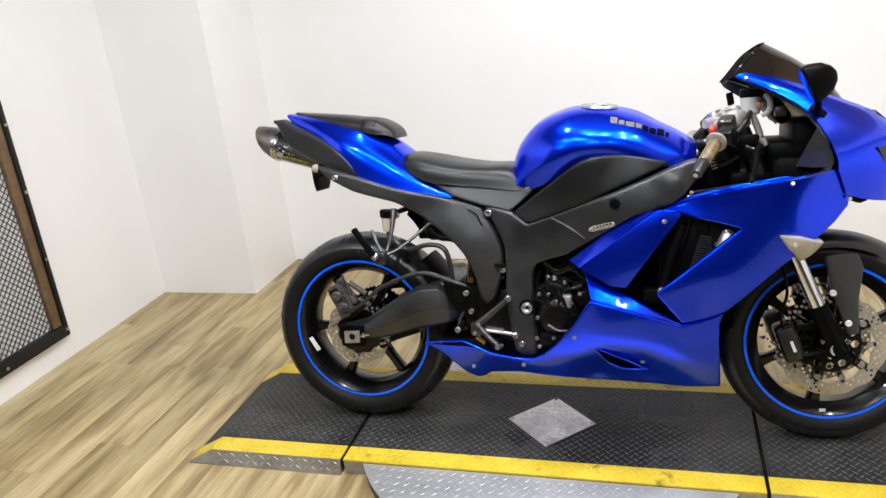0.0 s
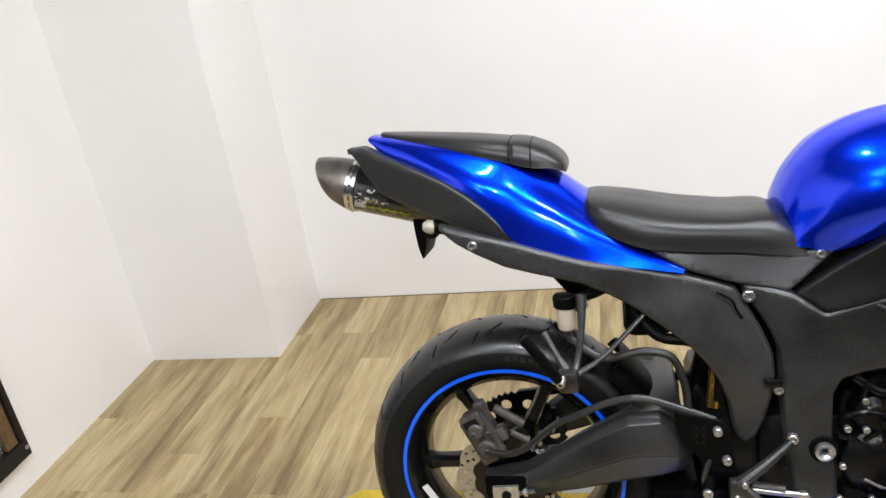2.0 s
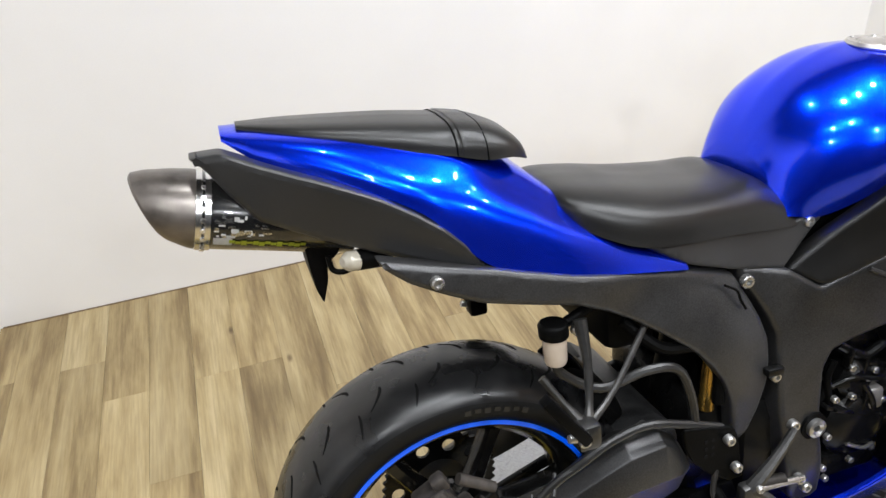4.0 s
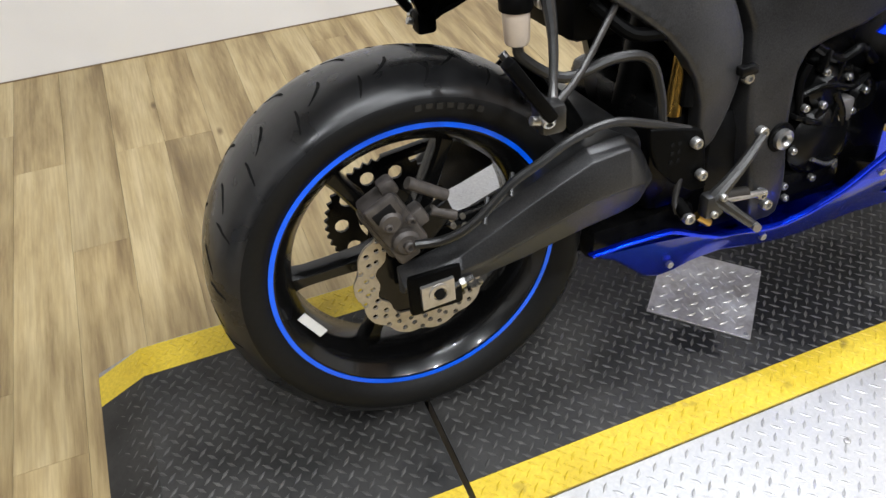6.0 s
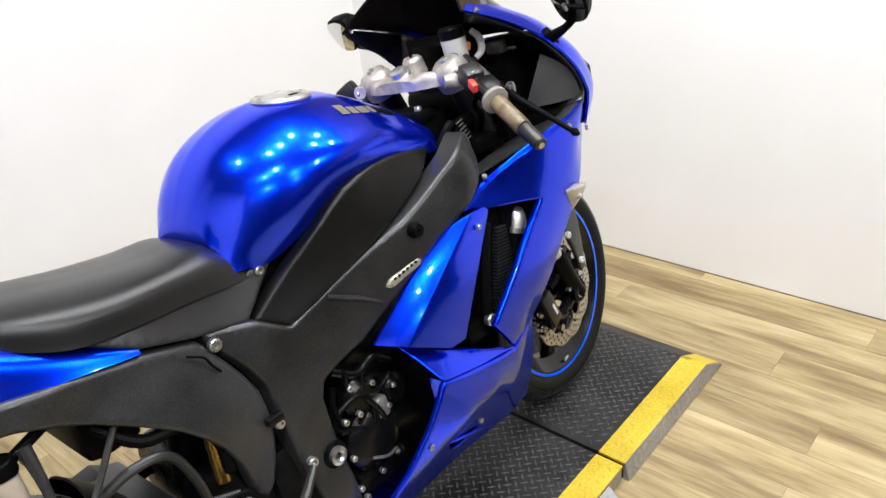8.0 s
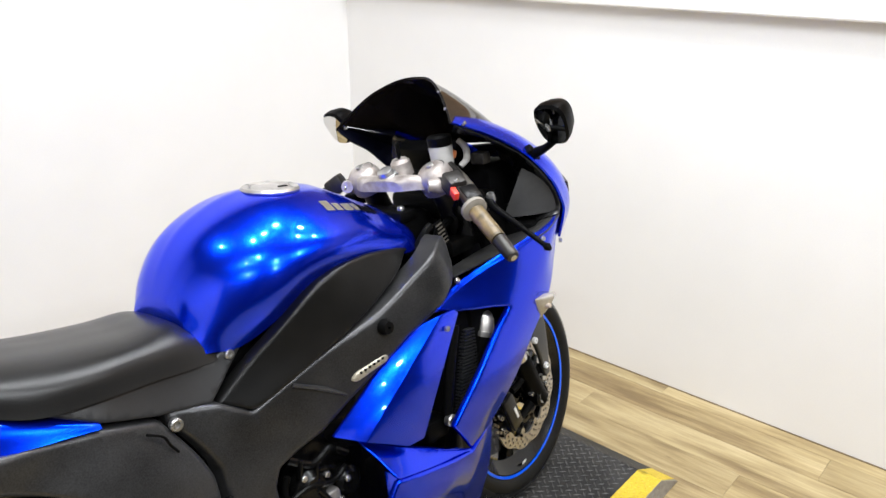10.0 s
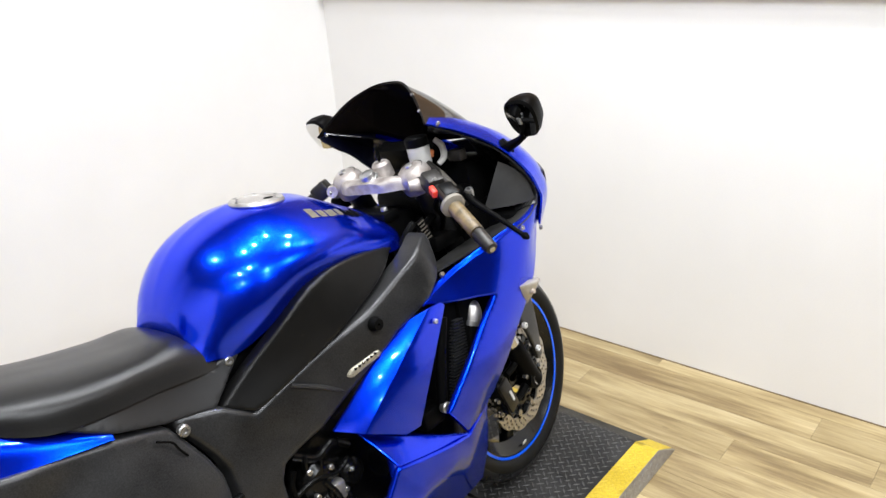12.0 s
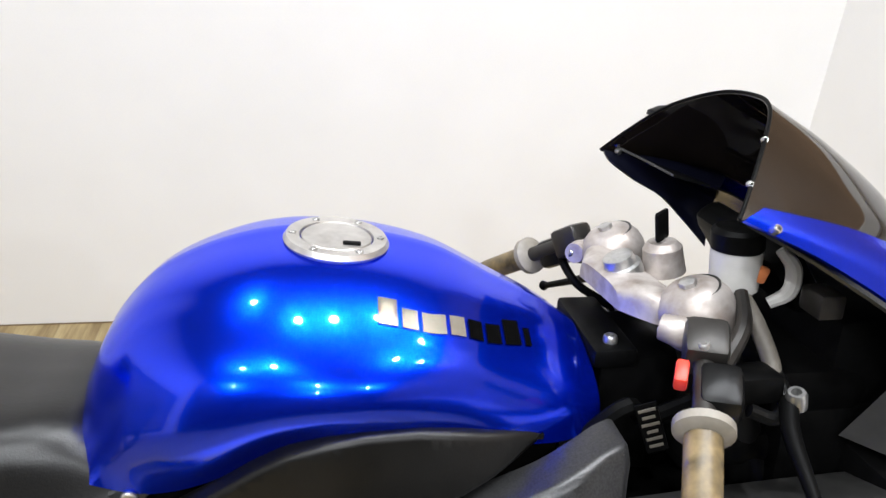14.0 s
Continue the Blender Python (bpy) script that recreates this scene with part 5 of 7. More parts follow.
part("undertail", bent(loft([(-0.20, [(0, 0.97), (0.05, 0.965), (0.07, 0.94), (0.06, 0.915)]), (-0.08, [(0, 0.94), (0.06, 0.93), (0.10, 0.88), (0.09, 0.845)]), (0.05, [(0, 0.88), (0.08, 0.87), (0.125, 0.83), (0.115, 0.80)]), (0.24, [(0, 0.80), (0.09, 0.79), (0.13, 0.76), (0.12, 0.735)])], 4, 4)), BLACK, bike)

# muffler under the tail
mm = Matrix.Translation((-0.345, 0.040, 0.926)) @ Matrix.Rotation(radians(15), 4, "Y")


def oval(prof, m, sy=0.065, sz=0.053, seg=40):
    bm = bmesh.new()
    rows = grid_faces(bm, [[(x, f * sy * math.cos(a), f * sz * math.sin(a)) for a in np.linspace(0, 2 * math.pi, seg, endpoint=False)] for x, f in prof], True)
    bm.faces.new(rows[0])
    bm.faces.new(rows[-1])
    bm.transform(m)
    return fix(bm)


muf = part("muffler", oval([(0.05, 0.98), (0.052, 1.0), (0.26, 1.0), (0.262, 0.9)], mm), CARBON, bike, "carbon-look oval muffler under the tail")
def slashed(bm, x1=0.046, slope=0.62):
    """Leans the rear end of a muffler part, so that its top reaches further back than its bottom."""
    back = mm.inverted()
    for v in bm.verts:
        q = back @ v.co
        if q.x < x1:
            q.x -= slope * q.z * min(1.0, (x1 - q.x) / 0.05)
            v.co = mm @ q
    return bm


part("end_cap", slashed(oval([(-0.008, 0.52), (-0.013, 0.56), (-0.0135, 0.74), (-0.009, 0.82), (0.004, 0.90), (0.026, 0.975), (0.040, 1.0), (0.049, 1.0), (0.0485, 0.6)], mm)), CAPSTEEL, muf, "dark slash-cut muffler end cap")
# dark disc closes the pipe, its inner shade painted on
part("outlet", slashed(oval([(-0.0125, 0.44), (-0.014, 0.54), (0.02, 0.54), (0.02, 0.44)], mm)), RECESS_SHADE, muf)
for x0, x1 in ((0.046, 0.0555), (0.0575, 0.067)):
    part("strap", oval([(x0, 1.0), (x0 + 0.001, 1.032), (x1 - 0.001, 1.032), (x1, 1.0)], mm), CHROME, muf, "polished steel strap")
for k in range(9):
    a = radians(130 + k * 15)
    q = mm @ Vector((0.0565, 1.03 * 0.065 * math.cos(a), 1.03 * 0.053 * math.sin(a)))
    part("rivet", bolt(tuple(q), 0.0034, 0.002, tuple(mm.to_3x3() @ Vector((0, math.cos(a), math.sin(a))))), CHROME, muf)


def oval_plate(x0, x1, a0, a1, m=mm, lift=1.012):
    bm = bmesh.new()
    grid_faces(bm, [[(x, lift * 0.065 * math.cos(radians(a)), lift * 0.053 * math.sin(radians(a))) for a in np.linspace(a0, a1, 5)] for x in (x0, x1)])
    bmesh.ops.solidify(bm, geom=bm.faces[:], thickness=0.0006)
    bm.transform(m)
    return fix(bm)


rng = random.Random(5)
for k in range(44):
    x = 0.070 + rng.random() * 0.062
    a = 166 + rng.random() * 34 - (x - 0.07) * 90
    part("sticker_fleck", oval_plate(x, x + 0.003 + rng.random() * 0.009, a, a + 1.5 + rng.random() * 4.5, lift=1.010 + 0.0003 * k), CHROME if k % 3 else WHITE, muf)
for k in range(13):
    x = 0.090 + k * 0.0078
    part("sticker_bar", oval_plate(x, x + 0.0073, 205 + (k % 2) * 2.0, 211 + (k % 3) * 2.2, lift=1.022 + 0.0002 * k), LIME, muf, "lime green sticker bar")
part("sticker_patch", oval_plate(0.070, 0.094, 202, 216, lift=1.016), WHITE, muf)

# rear lamps and plate bracket
tl = part("plate_bracket", bent(panel([(-0.170, 0.862), (-0.108, 0.858), (-0.126, 0.830), (-0.142, 0.818), (-0.145, 0.792), (-0.156, 0.757), (-0.164, 0.782), (-0.168, 0.825)], [(-0.2, 0.86, -0.050), (-0.12, 0.86, -0.050), (-0.17, 0.78, -0.050), (-0.15, 0.82, -0.052)], 0.003, 0.012, 0.1)), BLACK, bike, "black pointed licence plate bracket")
part("tail_lamp", bent(block((-0.262, -0.045, 0.895), (-0.205, 0.045, 0.925), 0.008)), RED, bike)
for s in (-1, 1):
    bl_ = part("rear_turn_signal", bent(tube([(-0.062, s * 0.092, 0.832), (-0.078, s * 0.098, 0.834), (-0.112, s * 0.110, 0.841)], [0.006, 0.0135, 0.0145], 4, 16)), BLACK, bike, "small black rear turn signal with a clear lens")
    part("signal_lens", bent(tube([(-0.110, s * 0.110, 0.8405), (-0.122, s * 0.114, 0.8425), (-0.130, s * 0.117, 0.844)], [0.0140, 0.0135, 0.007], 5, 16)), LENS, bl_)
    part("signal_stem", bent(rod((-0.075, s * 0.06, 0.836), (-0.085, s * 0.10, 0.837), 0.008)), BLACK, bl_)
part("cable_loop", bent(tube([(-0.10, -0.07, 0.832), (-0.118, -0.075, 0.814), (-0.138, -0.072, 0.816), (-0.142, -0.07, 0.838)], 0.0042, 5, 8)), BLACK, tl)

# passenger foot pegs on their brackets, both flanks
peg = [tube([(0.168, -0.158, 0.712), (0.166, -0.180, 0.655), (0.156, -0.200, 0.600), (0.146, -0.214, 0.576)], [0.010, 0.0065, 0.0055, 0.010], 4, 10), tube([(0.098, -0.176, 0.648), (0.120, -0.195, 0.612), (0.142, -0.212, 0.578)], [0.006, 0.005, 0.009], 4, 10),
       tube([(0.285, -0.140, 0.672), (0.205, -0.186, 0.606), (0.150, -0.212, 0.578)], [0.005, 0.0045, 0.006], 3, 8), block((0.122, -0.236, 0.552), (0.158, -0.200, 0.592), 0.008)]
web_ = panel([(0.098, 0.650), (0.130, 0.690), (0.168, 0.706), (0.205, 0.690), (0.285, 0.676), (0.205, 0.610), (0.156, 0.572), (0.134, 0.572)], [(0.10, 0.65, -0.176), (0.168, 0.70, -0.160), (0.285, 0.674, -0.145), (0.145, 0.575, -0.214), (0.16, 0.64, -0.186)], 0.003, 0.016, 0.006)
bm = join(*[b.copy() for b in peg])
bl = mirrored(join(*peg, web_))
for s, b in ((1, bm), (-1, bl)):
    pb = part("peg_bracket", b, FORGED if s > 0 else BLACK, bike, "forged passenger peg bracket" if s > 0 else "")
    pm = block((-0.05, -0.010, -0.008), (0.05, 0.010, 0.008), 0.004, Matrix.Translation((0.098, -0.250 * s, 0.626)) @ Euler((0, radians(55), 0)).to_matrix().to_4x4())
    part("foot_peg", pm, BLACK, pb)
    part("peg_bolt", bolt((0.128, -0.236 * s, 0.580), 0.009, 0.012, (-0.2, -s, -0.5)), BOLT, pb)
    part("peg_spring", rod((0.112, -0.225 * s, 0.575), (0.145, -0.225 * s, 0.565), 0.006), BOLT, pb)

# rear brake fluid cup
cup = part("fluid_cup", tube([(0.138, -0.138, 0.640), (0.138, -0.138, 0.645), (0.137, -0.138, 0.682), (0.137, -0.138, 0.684)], [0.013, 0.0165, 0.018, 0.017], 2, 20), CUP, bike, "tan translucent brake fluid cup with a black lid")
part("cup_lid", tube([(0.137, -0.138, 0.683), (0.137, -0.138, 0.686), (0.136, -0.138, 0.703), (0.136, -0.138, 0.706)], [0.019, 0.0215, 0.0215, 0.018], 2, 22), BLACK, cup)
part("cup_bracket", rod((0.15, -0.13, 0.692), (0.225, -0.12, 0.715), 0.008), BLACK, cup)
part("cup_nut", bolt((0.170, -0.145, 0.690), 0.010, 0.006), BOLT, cup)
part("cup_hose", tube([(0.138, -0.138, 0.642), (0.145, -0.14, 0.62), (0.20, -0.15, 0.585), (0.27, -0.16, 0.60), (0.32, -0.165, 0.59), (0.34, -0.17, 0.54), (0.345, -0.175, 0.49)], 0.0075, 5, 10), HOSE, cup)

# heel guard, pedal, rider's peg, master cylinder
hp = part("heel_plate", panel([(0.318, 0.494), (0.36, 0.487), (0.404, 0.476), (0.412, 0.455), (0.420, 0.40), (0.426, 0.374), (0.40, 0.372), (0.365, 0.395), (0.335, 0.428), (0.322, 0.46)], [(0.32, 0.48, -0.186), (0.41, 0.46, -0.192), (0.41, 0.38, -0.190), (0.35, 0.42, -0.188)], 0.003, 0.014, 0.006), BLACK, bike, "black drilled heel guard")
bolts([(0.391, -0.196, 0.460), (0.405, -0.198, 0.405)], hp, 0.0085, 0.008)
for k in range(9):
    # holes are dark discs, with their shade in the colour
    part("guard_hole", ring([(-0.0012, 0.0), (-0.0012, 0.0032), (0.002, 0.0032), (0.002, 0.0)], 8, (0.356 + 0.012 * (k % 3), -0.1885, 0.462 - 0.014 * (k // 3))), RECESS_SHADE, hp)
ped = part("brake_pedal", join(tube([(0.512, -0.198, 0.441), (0.47, -0.208, 0.405), (0.43, -0.212, 0.372), (0.412, -0.21, 0.36)], [0.007, 0.009, 0.012, 0.010], 4, 10), tube([(0.425, -0.214, 0.366), (0.46, -0.226, 0.335), (0.492, -0.232, 0.308)], [0.010, 0.008, 0.007], 3, 10), block((0.405, -0.222, 0.335), (0.440, -0.198, 0.375), 0.007)), FORGED, bike, "forged brake pedal and foot control")
part("pedal_tip", rod((0.488, -0.244, 0.310), (0.495, -0.215, 0.306), 0.007), BOLT, ped)
part("control_rod", rod((0.43, -0.204, 0.352), (0.535, -0.20, 0.338), 0.0055), BOLT, ped)
part("master_cylinder", rod((0.445, -0.195, 0.352), (0.50, -0.195, 0.344), 0.011), TITAN, ped)
bolts([(0.430, -0.224, 0.372), (0.418, -0.222, 0.345), (0.445, -0.222, 0.348)], ped, 0.006, 0.006)
part("rider_peg", rod((0.375, -0.19, 0.362), (0.368, -0.225, 0.356), 0.010), BLACK, bike)
part("peg_end", bolt((0.368, -0.226, 0.356), 0.009, 0.008), BOLT, bike)
part("return_spring", rod((0.415, -0.19, 0.325), (0.44, -0.19, 0.305), 0.007), GOLD, bike)
part("link_rod", tube([(0.378, -0.185, 0.40), (0.366, -0.195, 0.37), (0.366, -0.205, 0.352)], 0.005, 4, 8), TITAN, bike)
part("exhaust_collector", block((0.27, -0.125, 0.225), (0.62, 0.130, 0.302), 0.03), ENGINE, bike)

# shock, inner fender, linkage behind the covers
part("shock_body", rod((0.385, -0.04, 0.46), (0.43, -0.04, 0.68), 0.032, 16), BLACK, bike)
part("shock_reservoir", rod((0.392, -0.135, 0.48), (0.405, -0.135, 0.61), 0.013, 14), GOLD, bike, "gold shock reservoir")
hug = [[(RC[0] + r * math.cos(a), y, RC[2] + r * math.sin(a)) for y, r in ((-0.092, 0.300), (-0.080, 0.325), (-0.03, 0.338), (0.03, 0.338), (0.080, 0.325), (0.092, 0.300))] for a in np.radians(np.linspace(8, 46, 9))]
part("inner_fender", patch(hug, 2, 3, 0.004), BLACK, bike)
part("harness", tube([(0.255, -0.12, 0.668), (0.30, -0.15, 0.625), (0.36, -0.155, 0.612), (0.40, -0.15, 0.56), (0.40, -0.155, 0.50)], 0.010, 5, 10), BLACK, bike)
part("inner_bracket", block((0.24, -0.10, 0.60), (0.33, 0.10, 0.73), 0.02), BLACK, bike)
part("linkage", block((0.36, -0.13, 0.30), (0.48, 0.13, 0.50), 0.03), ENGINE, bike)

# engine
eng = part("engine", block((0.46, -0.145, 0.235), (0.86, 0.145, 0.47), 0.04), ENGINE, bike, "black engine between the frame rails")
part("cylinder_block", block((0.62, -0.14, 0.43), (0.88, 0.14, 0.66), 0.03, Matrix.Translation((0.7, 0, 0.45)) @ Matrix.Rotation(radians(18), 4, "Y") @ Matrix.Translation((-0.7, 0, -0.45))), ENGINE, eng)
part("air_box", block((0.46, -0.10, 0.48), (1.02, 0.10, 0.80), 0.04), BLACK, eng)
part("clutch_cover", ring([(-0.185, 0.0), (-0.187, 0.030), (-0.180, 0.052), (-0.168, 0.062), (-0.12, 0.064), (-0.12, 0.0)], 40, (0.660, 0, 0.385)), ENGINE, eng, "glossy black clutch cover")
part("starter_cover", ring([(-0.178, 0.0), (-0.179, 0.022), (-0.168, 0.036), (-0.12, 0.038), (-0.12, 0.0)], 32, (0.655, 0, 0.475)), ENGINE, eng)
part("pump_cover", ring([(-0.172, 0.0), (-0.173, 0.020), (-0.164, 0.030), (-0.12, 0.032), (-0.12, 0.0)], 32, (0.735, 0, 0.44)), ENGINE, eng)
part("lower_cover", block((0.60, -0.172, 0.285), (0.72, -0.12, 0.335), 0.012), ENGINE, eng)
bolts([(0.633, -0.178, 0.507), (0.681, -0.178, 0.490), (0.606, -0.178, 0.455), (0.634, -0.184, 0.456), (0.599, -0.178, 0.383), (0.595, -0.178, 0.320), (0.602, -0.178, 0.296), (0.724, -0.178, 0.458), (0.70, -0.182, 0.43), (0.645, -0.184, 0.325), (0.69, -0.18, 0.335)], eng, 0.006, 0.005)
for pts, r, mt in (([(0.62, -0.16, 0.545), (0.66, -0.172, 0.52), (0.70, -0.172, 0.53), (0.74, -0.165, 0.50)], 0.008, ENGINE), ([(0.60, -0.165, 0.47), (0.64, -0.176, 0.485), (0.69, -0.176, 0.47), (0.73, -0.17, 0.478)], 0.006, ENGINE),
                   ([(0.66, -0.178, 0.47), (0.675, -0.184, 0.44), (0.685, -0.182, 0.41)], 0.006, ENGINE), ([(0.61, -0.165, 0.52), (0.60, -0.165, 0.49), (0.605, -0.17, 0.44)], 0.006, BLACK), ([(0.63, -0.188, 0.365), (0.66, -0.192, 0.350), (0.685, -0.188, 0.348)], 0.0035, BOLT)):
    part("engine_hose", tube(pts, r, 5, 10), mt, eng)
part("cover_plate", block((0.672, -0.186, 0.415), (0.700, -0.16, 0.455), 0.006, None), ALU, eng, "bare metal cover")
rngE = random.Random(11)
for k in range(14):
    x, z = 0.605 + rngE.random() * 0.13, 0.30 + rngE.random() * 0.24
    part("engine_rib", block((-0.018, -0.004, -0.0035), (0.018, 0.012, 0.0035), 0.0015, pose(x, -0.174 - 0.008 * rngE.random(), z, 0, rngE.choice((20, -35, 70, 100)), 0)), ENGINE, eng)

# radiator and hoses inside the flank opening
rad = part("radiator", block((0.985, -0.20, 0.38), (1.03, 0.20, 0.68), 0.01, Matrix.Translation((1.0, 0, 0.5)) @ Matrix.Rotation(radians(14), 4, "Y") @ Matrix.Translation((-1.0, 0, -0.5))), BLACK, bike, "black radiator behind the fairing")
for k in range(26):
    z = 0.455 + k * 0.0068
    part("fin", block((-0.024, -0.008, -0.0018), (0.024, 0.008, 0.0018), 0, pose(1.022 + (z - 0.455) * 0.30, -0.206, z, 0, 8, 0)), PLASTIC, rad)
part("radiator_hose", tube([(1.115, -0.17, 0.655), (1.118, -0.205, 0.628), (1.105, -0.212, 0.598)], [0.02, 0.022, 0.020], 5, 14), ALU, bike, "silver coolant hose end")
part("lower_hose", tube([(1.105, -0.212, 0.600), (1.085, -0.205, 0.53), (1.05, -0.19, 0.44)], [0.019, 0.018, 0.018], 5, 14), BLACK, bike)
part("hose_clamp", tube([(1.108, -0.213, 0.607), (1.104, -0.2125, 0.597)], 0.0225, 1, 16), BOLT, bike)
part("pressure_tube", tube([(1.005, -0.225, 0.660), (0.975, -0.228, 0.58), (0.952, -0.228, 0.49)], 0.011, 5, 12), BLACK, bike)
bolts([(0.950, -0.234, 0.481)], bike, 0.0125, 0.010)
part("brace", block((0.90, -0.22, 0.44), (0.965, -0.17, 0.485), 0.01), BLACK, bike)


# ---- fairing ----
def both(name, bm, material, label=""):
    """A flank panel and its mirror image."""
    bl = mirrored(bm)
    ob = part(name, bm, material, bike, label)
    part(name, bl, material, bike)
    return ob


BLADE = [(0.697, -0.195, 0.560), (0.745, -0.202, 0.594), (0.791, -0.209, 0.631), (0.838, -0.216, 0.663), (0.897, -0.225, 0.694), (0.944, -0.252, 0.707), (0.836, -0.2485, 0.628), (0.729, -0.245, 0.548),
         (0.990, -0.247, 0.703), (1.000, -0.247, 0.692), (0.928, -0.252, 0.594), (0.856, -0.256, 0.495), (0.815, -0.257, 0.499)]
bl = both("side_blade", faceted(BLADE, [(0, 1, 2, 6, 7), (2, 3, 4, 5, 6), (5, 8, 9, 10, 6), (6, 10, 11, 12, 7)], 0.006, 0.0022), BLUE, "glossy blue side duct blade")
bolts([(0.957, -0.254, 0.676)], bl, 0.0055, 0.003)

OUTER = [(0.952, 0.706), (1.000, 0.724), (1.053, 0.742), (1.115, 0.758), (1.18, 0.772), (1.24, 0.781), (1.289, 0.788), (1.33, 0.795), (1.362, 0.802), (1.385, 0.775), (1.40, 0.74), (1.405, 0.705), (1.375, 0.665), (1.33, 0.623), (1.285, 0.583), (1.242, 0.544), (1.20, 0.503), (1.158, 0.463), (1.118, 0.424), (1.07, 0.406), (1.002, 0.391),
         (0.968, 0.436), (0.934, 0.480), (0.985, 0.522), (1.038, 0.566), (1.09, 0.609), (1.146, 0.655), (1.120, 0.662), (1.094, 0.669), (1.055, 0.677), (1.019, 0.685), (0.985, 0.697)]
outer_ctrl = [(0.955, 0.705, -0.226), (1.024, 0.735, -0.226), (1.10, 0.71, -0.248), (1.142, 0.656, -0.259), (1.18, 0.768, -0.266), (1.231, 0.785, -0.270), (1.33, 0.79, -0.264), (1.28, 0.70, -0.258), (1.385, 0.72, -0.215), (1.33, 0.63, -0.232),
              (1.20, 0.60, -0.254), (1.242, 0.548, -0.236), (1.12, 0.50, -0.252), (1.12, 0.43, -0.226), (1.00, 0.392, -0.238), (0.935, 0.481, -0.262), (1.04, 0.566, -0.262), (1.05, 0.46, -0.250)]
side = both("side_fairing", panel(OUTER, outer_ctrl, 0.006, 0.011, 0.006), BLUE, "glossy blue upper side fairing")
bolts([(1.026, -0.231, 0.748), (1.263, -0.273, 0.770)], side, 0.0055, 0.003, axis=(0, -0.8, 0.6))

FACET = [(0.737, 0.538), (0.765, 0.521), (0.792, 0.505), (0.86, 0.468), (0.922, 0.432), (0.965, 0.409), (1.001, 0.389), (0.93, 0.412), (0.86, 0.434), (0.80, 0.453), (0.763, 0.464), (0.752, 0.50)]
facet_ctrl = [(0.737, 0.538, -0.205), (0.79, 0.505, -0.228), (0.86, 0.468, -0.236), (0.93, 0.430, -0.240), (1.0, 0.389, -0.240), (0.765, 0.464, -0.274), (0.86, 0.435, -0.266), (0.93, 0.412, -0.252)]
both("fairing_facet", panel(FACET, facet_ctrl, 0.003, 0.010, 0.006), BLUE)

LOWER = [(0.760, 0.463), (0.80, 0.452), (0.86, 0.433), (0.93, 0.411), (1.002, 0.388), (1.06, 0.402), (1.112, 0.420), (1.100, 0.385), (1.100, 0.330), (1.104, 0.27), (1.108, 0.182), (1.02, 0.180), (0.918, 0.184), (0.84, 0.186), (0.764, 0.190), (0.69, 0.196), (0.619, 0.203), (0.55, 0.210), (0.486, 0.214), (0.448, 0.200), (0.424, 0.182), (0.398, 0.175),
         (0.364, 0.190), (0.328, 0.226), (0.290, 0.262), (0.238, 0.292), (0.300, 0.304), (0.372, 0.312), (0.41, 0.296), (0.46, 0.276), (0.525, 0.266), (0.585, 0.266), (0.62, 0.285), (0.66, 0.325), (0.71, 0.385)]
lower_ctrl = [(0.76, 0.46, -0.277), (0.86, 0.433, -0.268), (1.0, 0.388, -0.240), (0.713, 0.36, -0.254), (0.80, 0.36, -0.266), (0.90, 0.34, -0.248), (0.896, 0.268, -0.200), (1.0, 0.30, -0.222), (1.105, 0.40, -0.214), (1.10, 0.22, -0.165), (1.10, 0.185, -0.150), (0.92, 0.215, -0.165), (0.92, 0.188, -0.152), (0.77, 0.218, -0.165), (0.77, 0.192, -0.154),
              (0.70, 0.30, -0.232), (0.62, 0.27, -0.212), (0.555, 0.245, -0.193), (0.50, 0.232, -0.172), (0.47, 0.268, -0.196), (0.39, 0.290, -0.188), (0.30, 0.295, -0.178), (0.24, 0.29, -0.170), (0.38, 0.21, -0.150)]
SLOT = [(0.772, 0.312), (0.80, 0.302), (0.857, 0.275), (0.905, 0.243), (0.87, 0.238), (0.832, 0.242), (0.80, 0.262)]
lw = both("lower_fairing", panel(LOWER, lower_ctrl, 0.006, 0.011, 0.006, SLOT), BLUE, "glossy blue lower fairing and belly pan")
# black sheet added behind the slot, giving its shade by colour
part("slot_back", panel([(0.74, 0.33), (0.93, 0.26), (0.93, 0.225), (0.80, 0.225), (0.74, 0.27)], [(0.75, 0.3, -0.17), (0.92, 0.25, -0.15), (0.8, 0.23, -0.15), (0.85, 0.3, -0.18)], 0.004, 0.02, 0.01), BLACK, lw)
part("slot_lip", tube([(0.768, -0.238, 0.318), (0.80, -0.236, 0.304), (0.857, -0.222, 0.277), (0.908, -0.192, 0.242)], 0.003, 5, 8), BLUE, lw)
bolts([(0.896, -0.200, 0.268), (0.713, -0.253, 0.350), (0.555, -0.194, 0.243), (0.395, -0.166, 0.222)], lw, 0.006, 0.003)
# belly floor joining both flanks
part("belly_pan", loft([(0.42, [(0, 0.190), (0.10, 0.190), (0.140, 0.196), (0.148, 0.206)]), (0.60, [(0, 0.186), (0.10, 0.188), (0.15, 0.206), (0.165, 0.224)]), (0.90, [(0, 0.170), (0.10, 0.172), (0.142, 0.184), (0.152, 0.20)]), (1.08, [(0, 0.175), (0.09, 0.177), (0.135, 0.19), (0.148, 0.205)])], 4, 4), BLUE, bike)
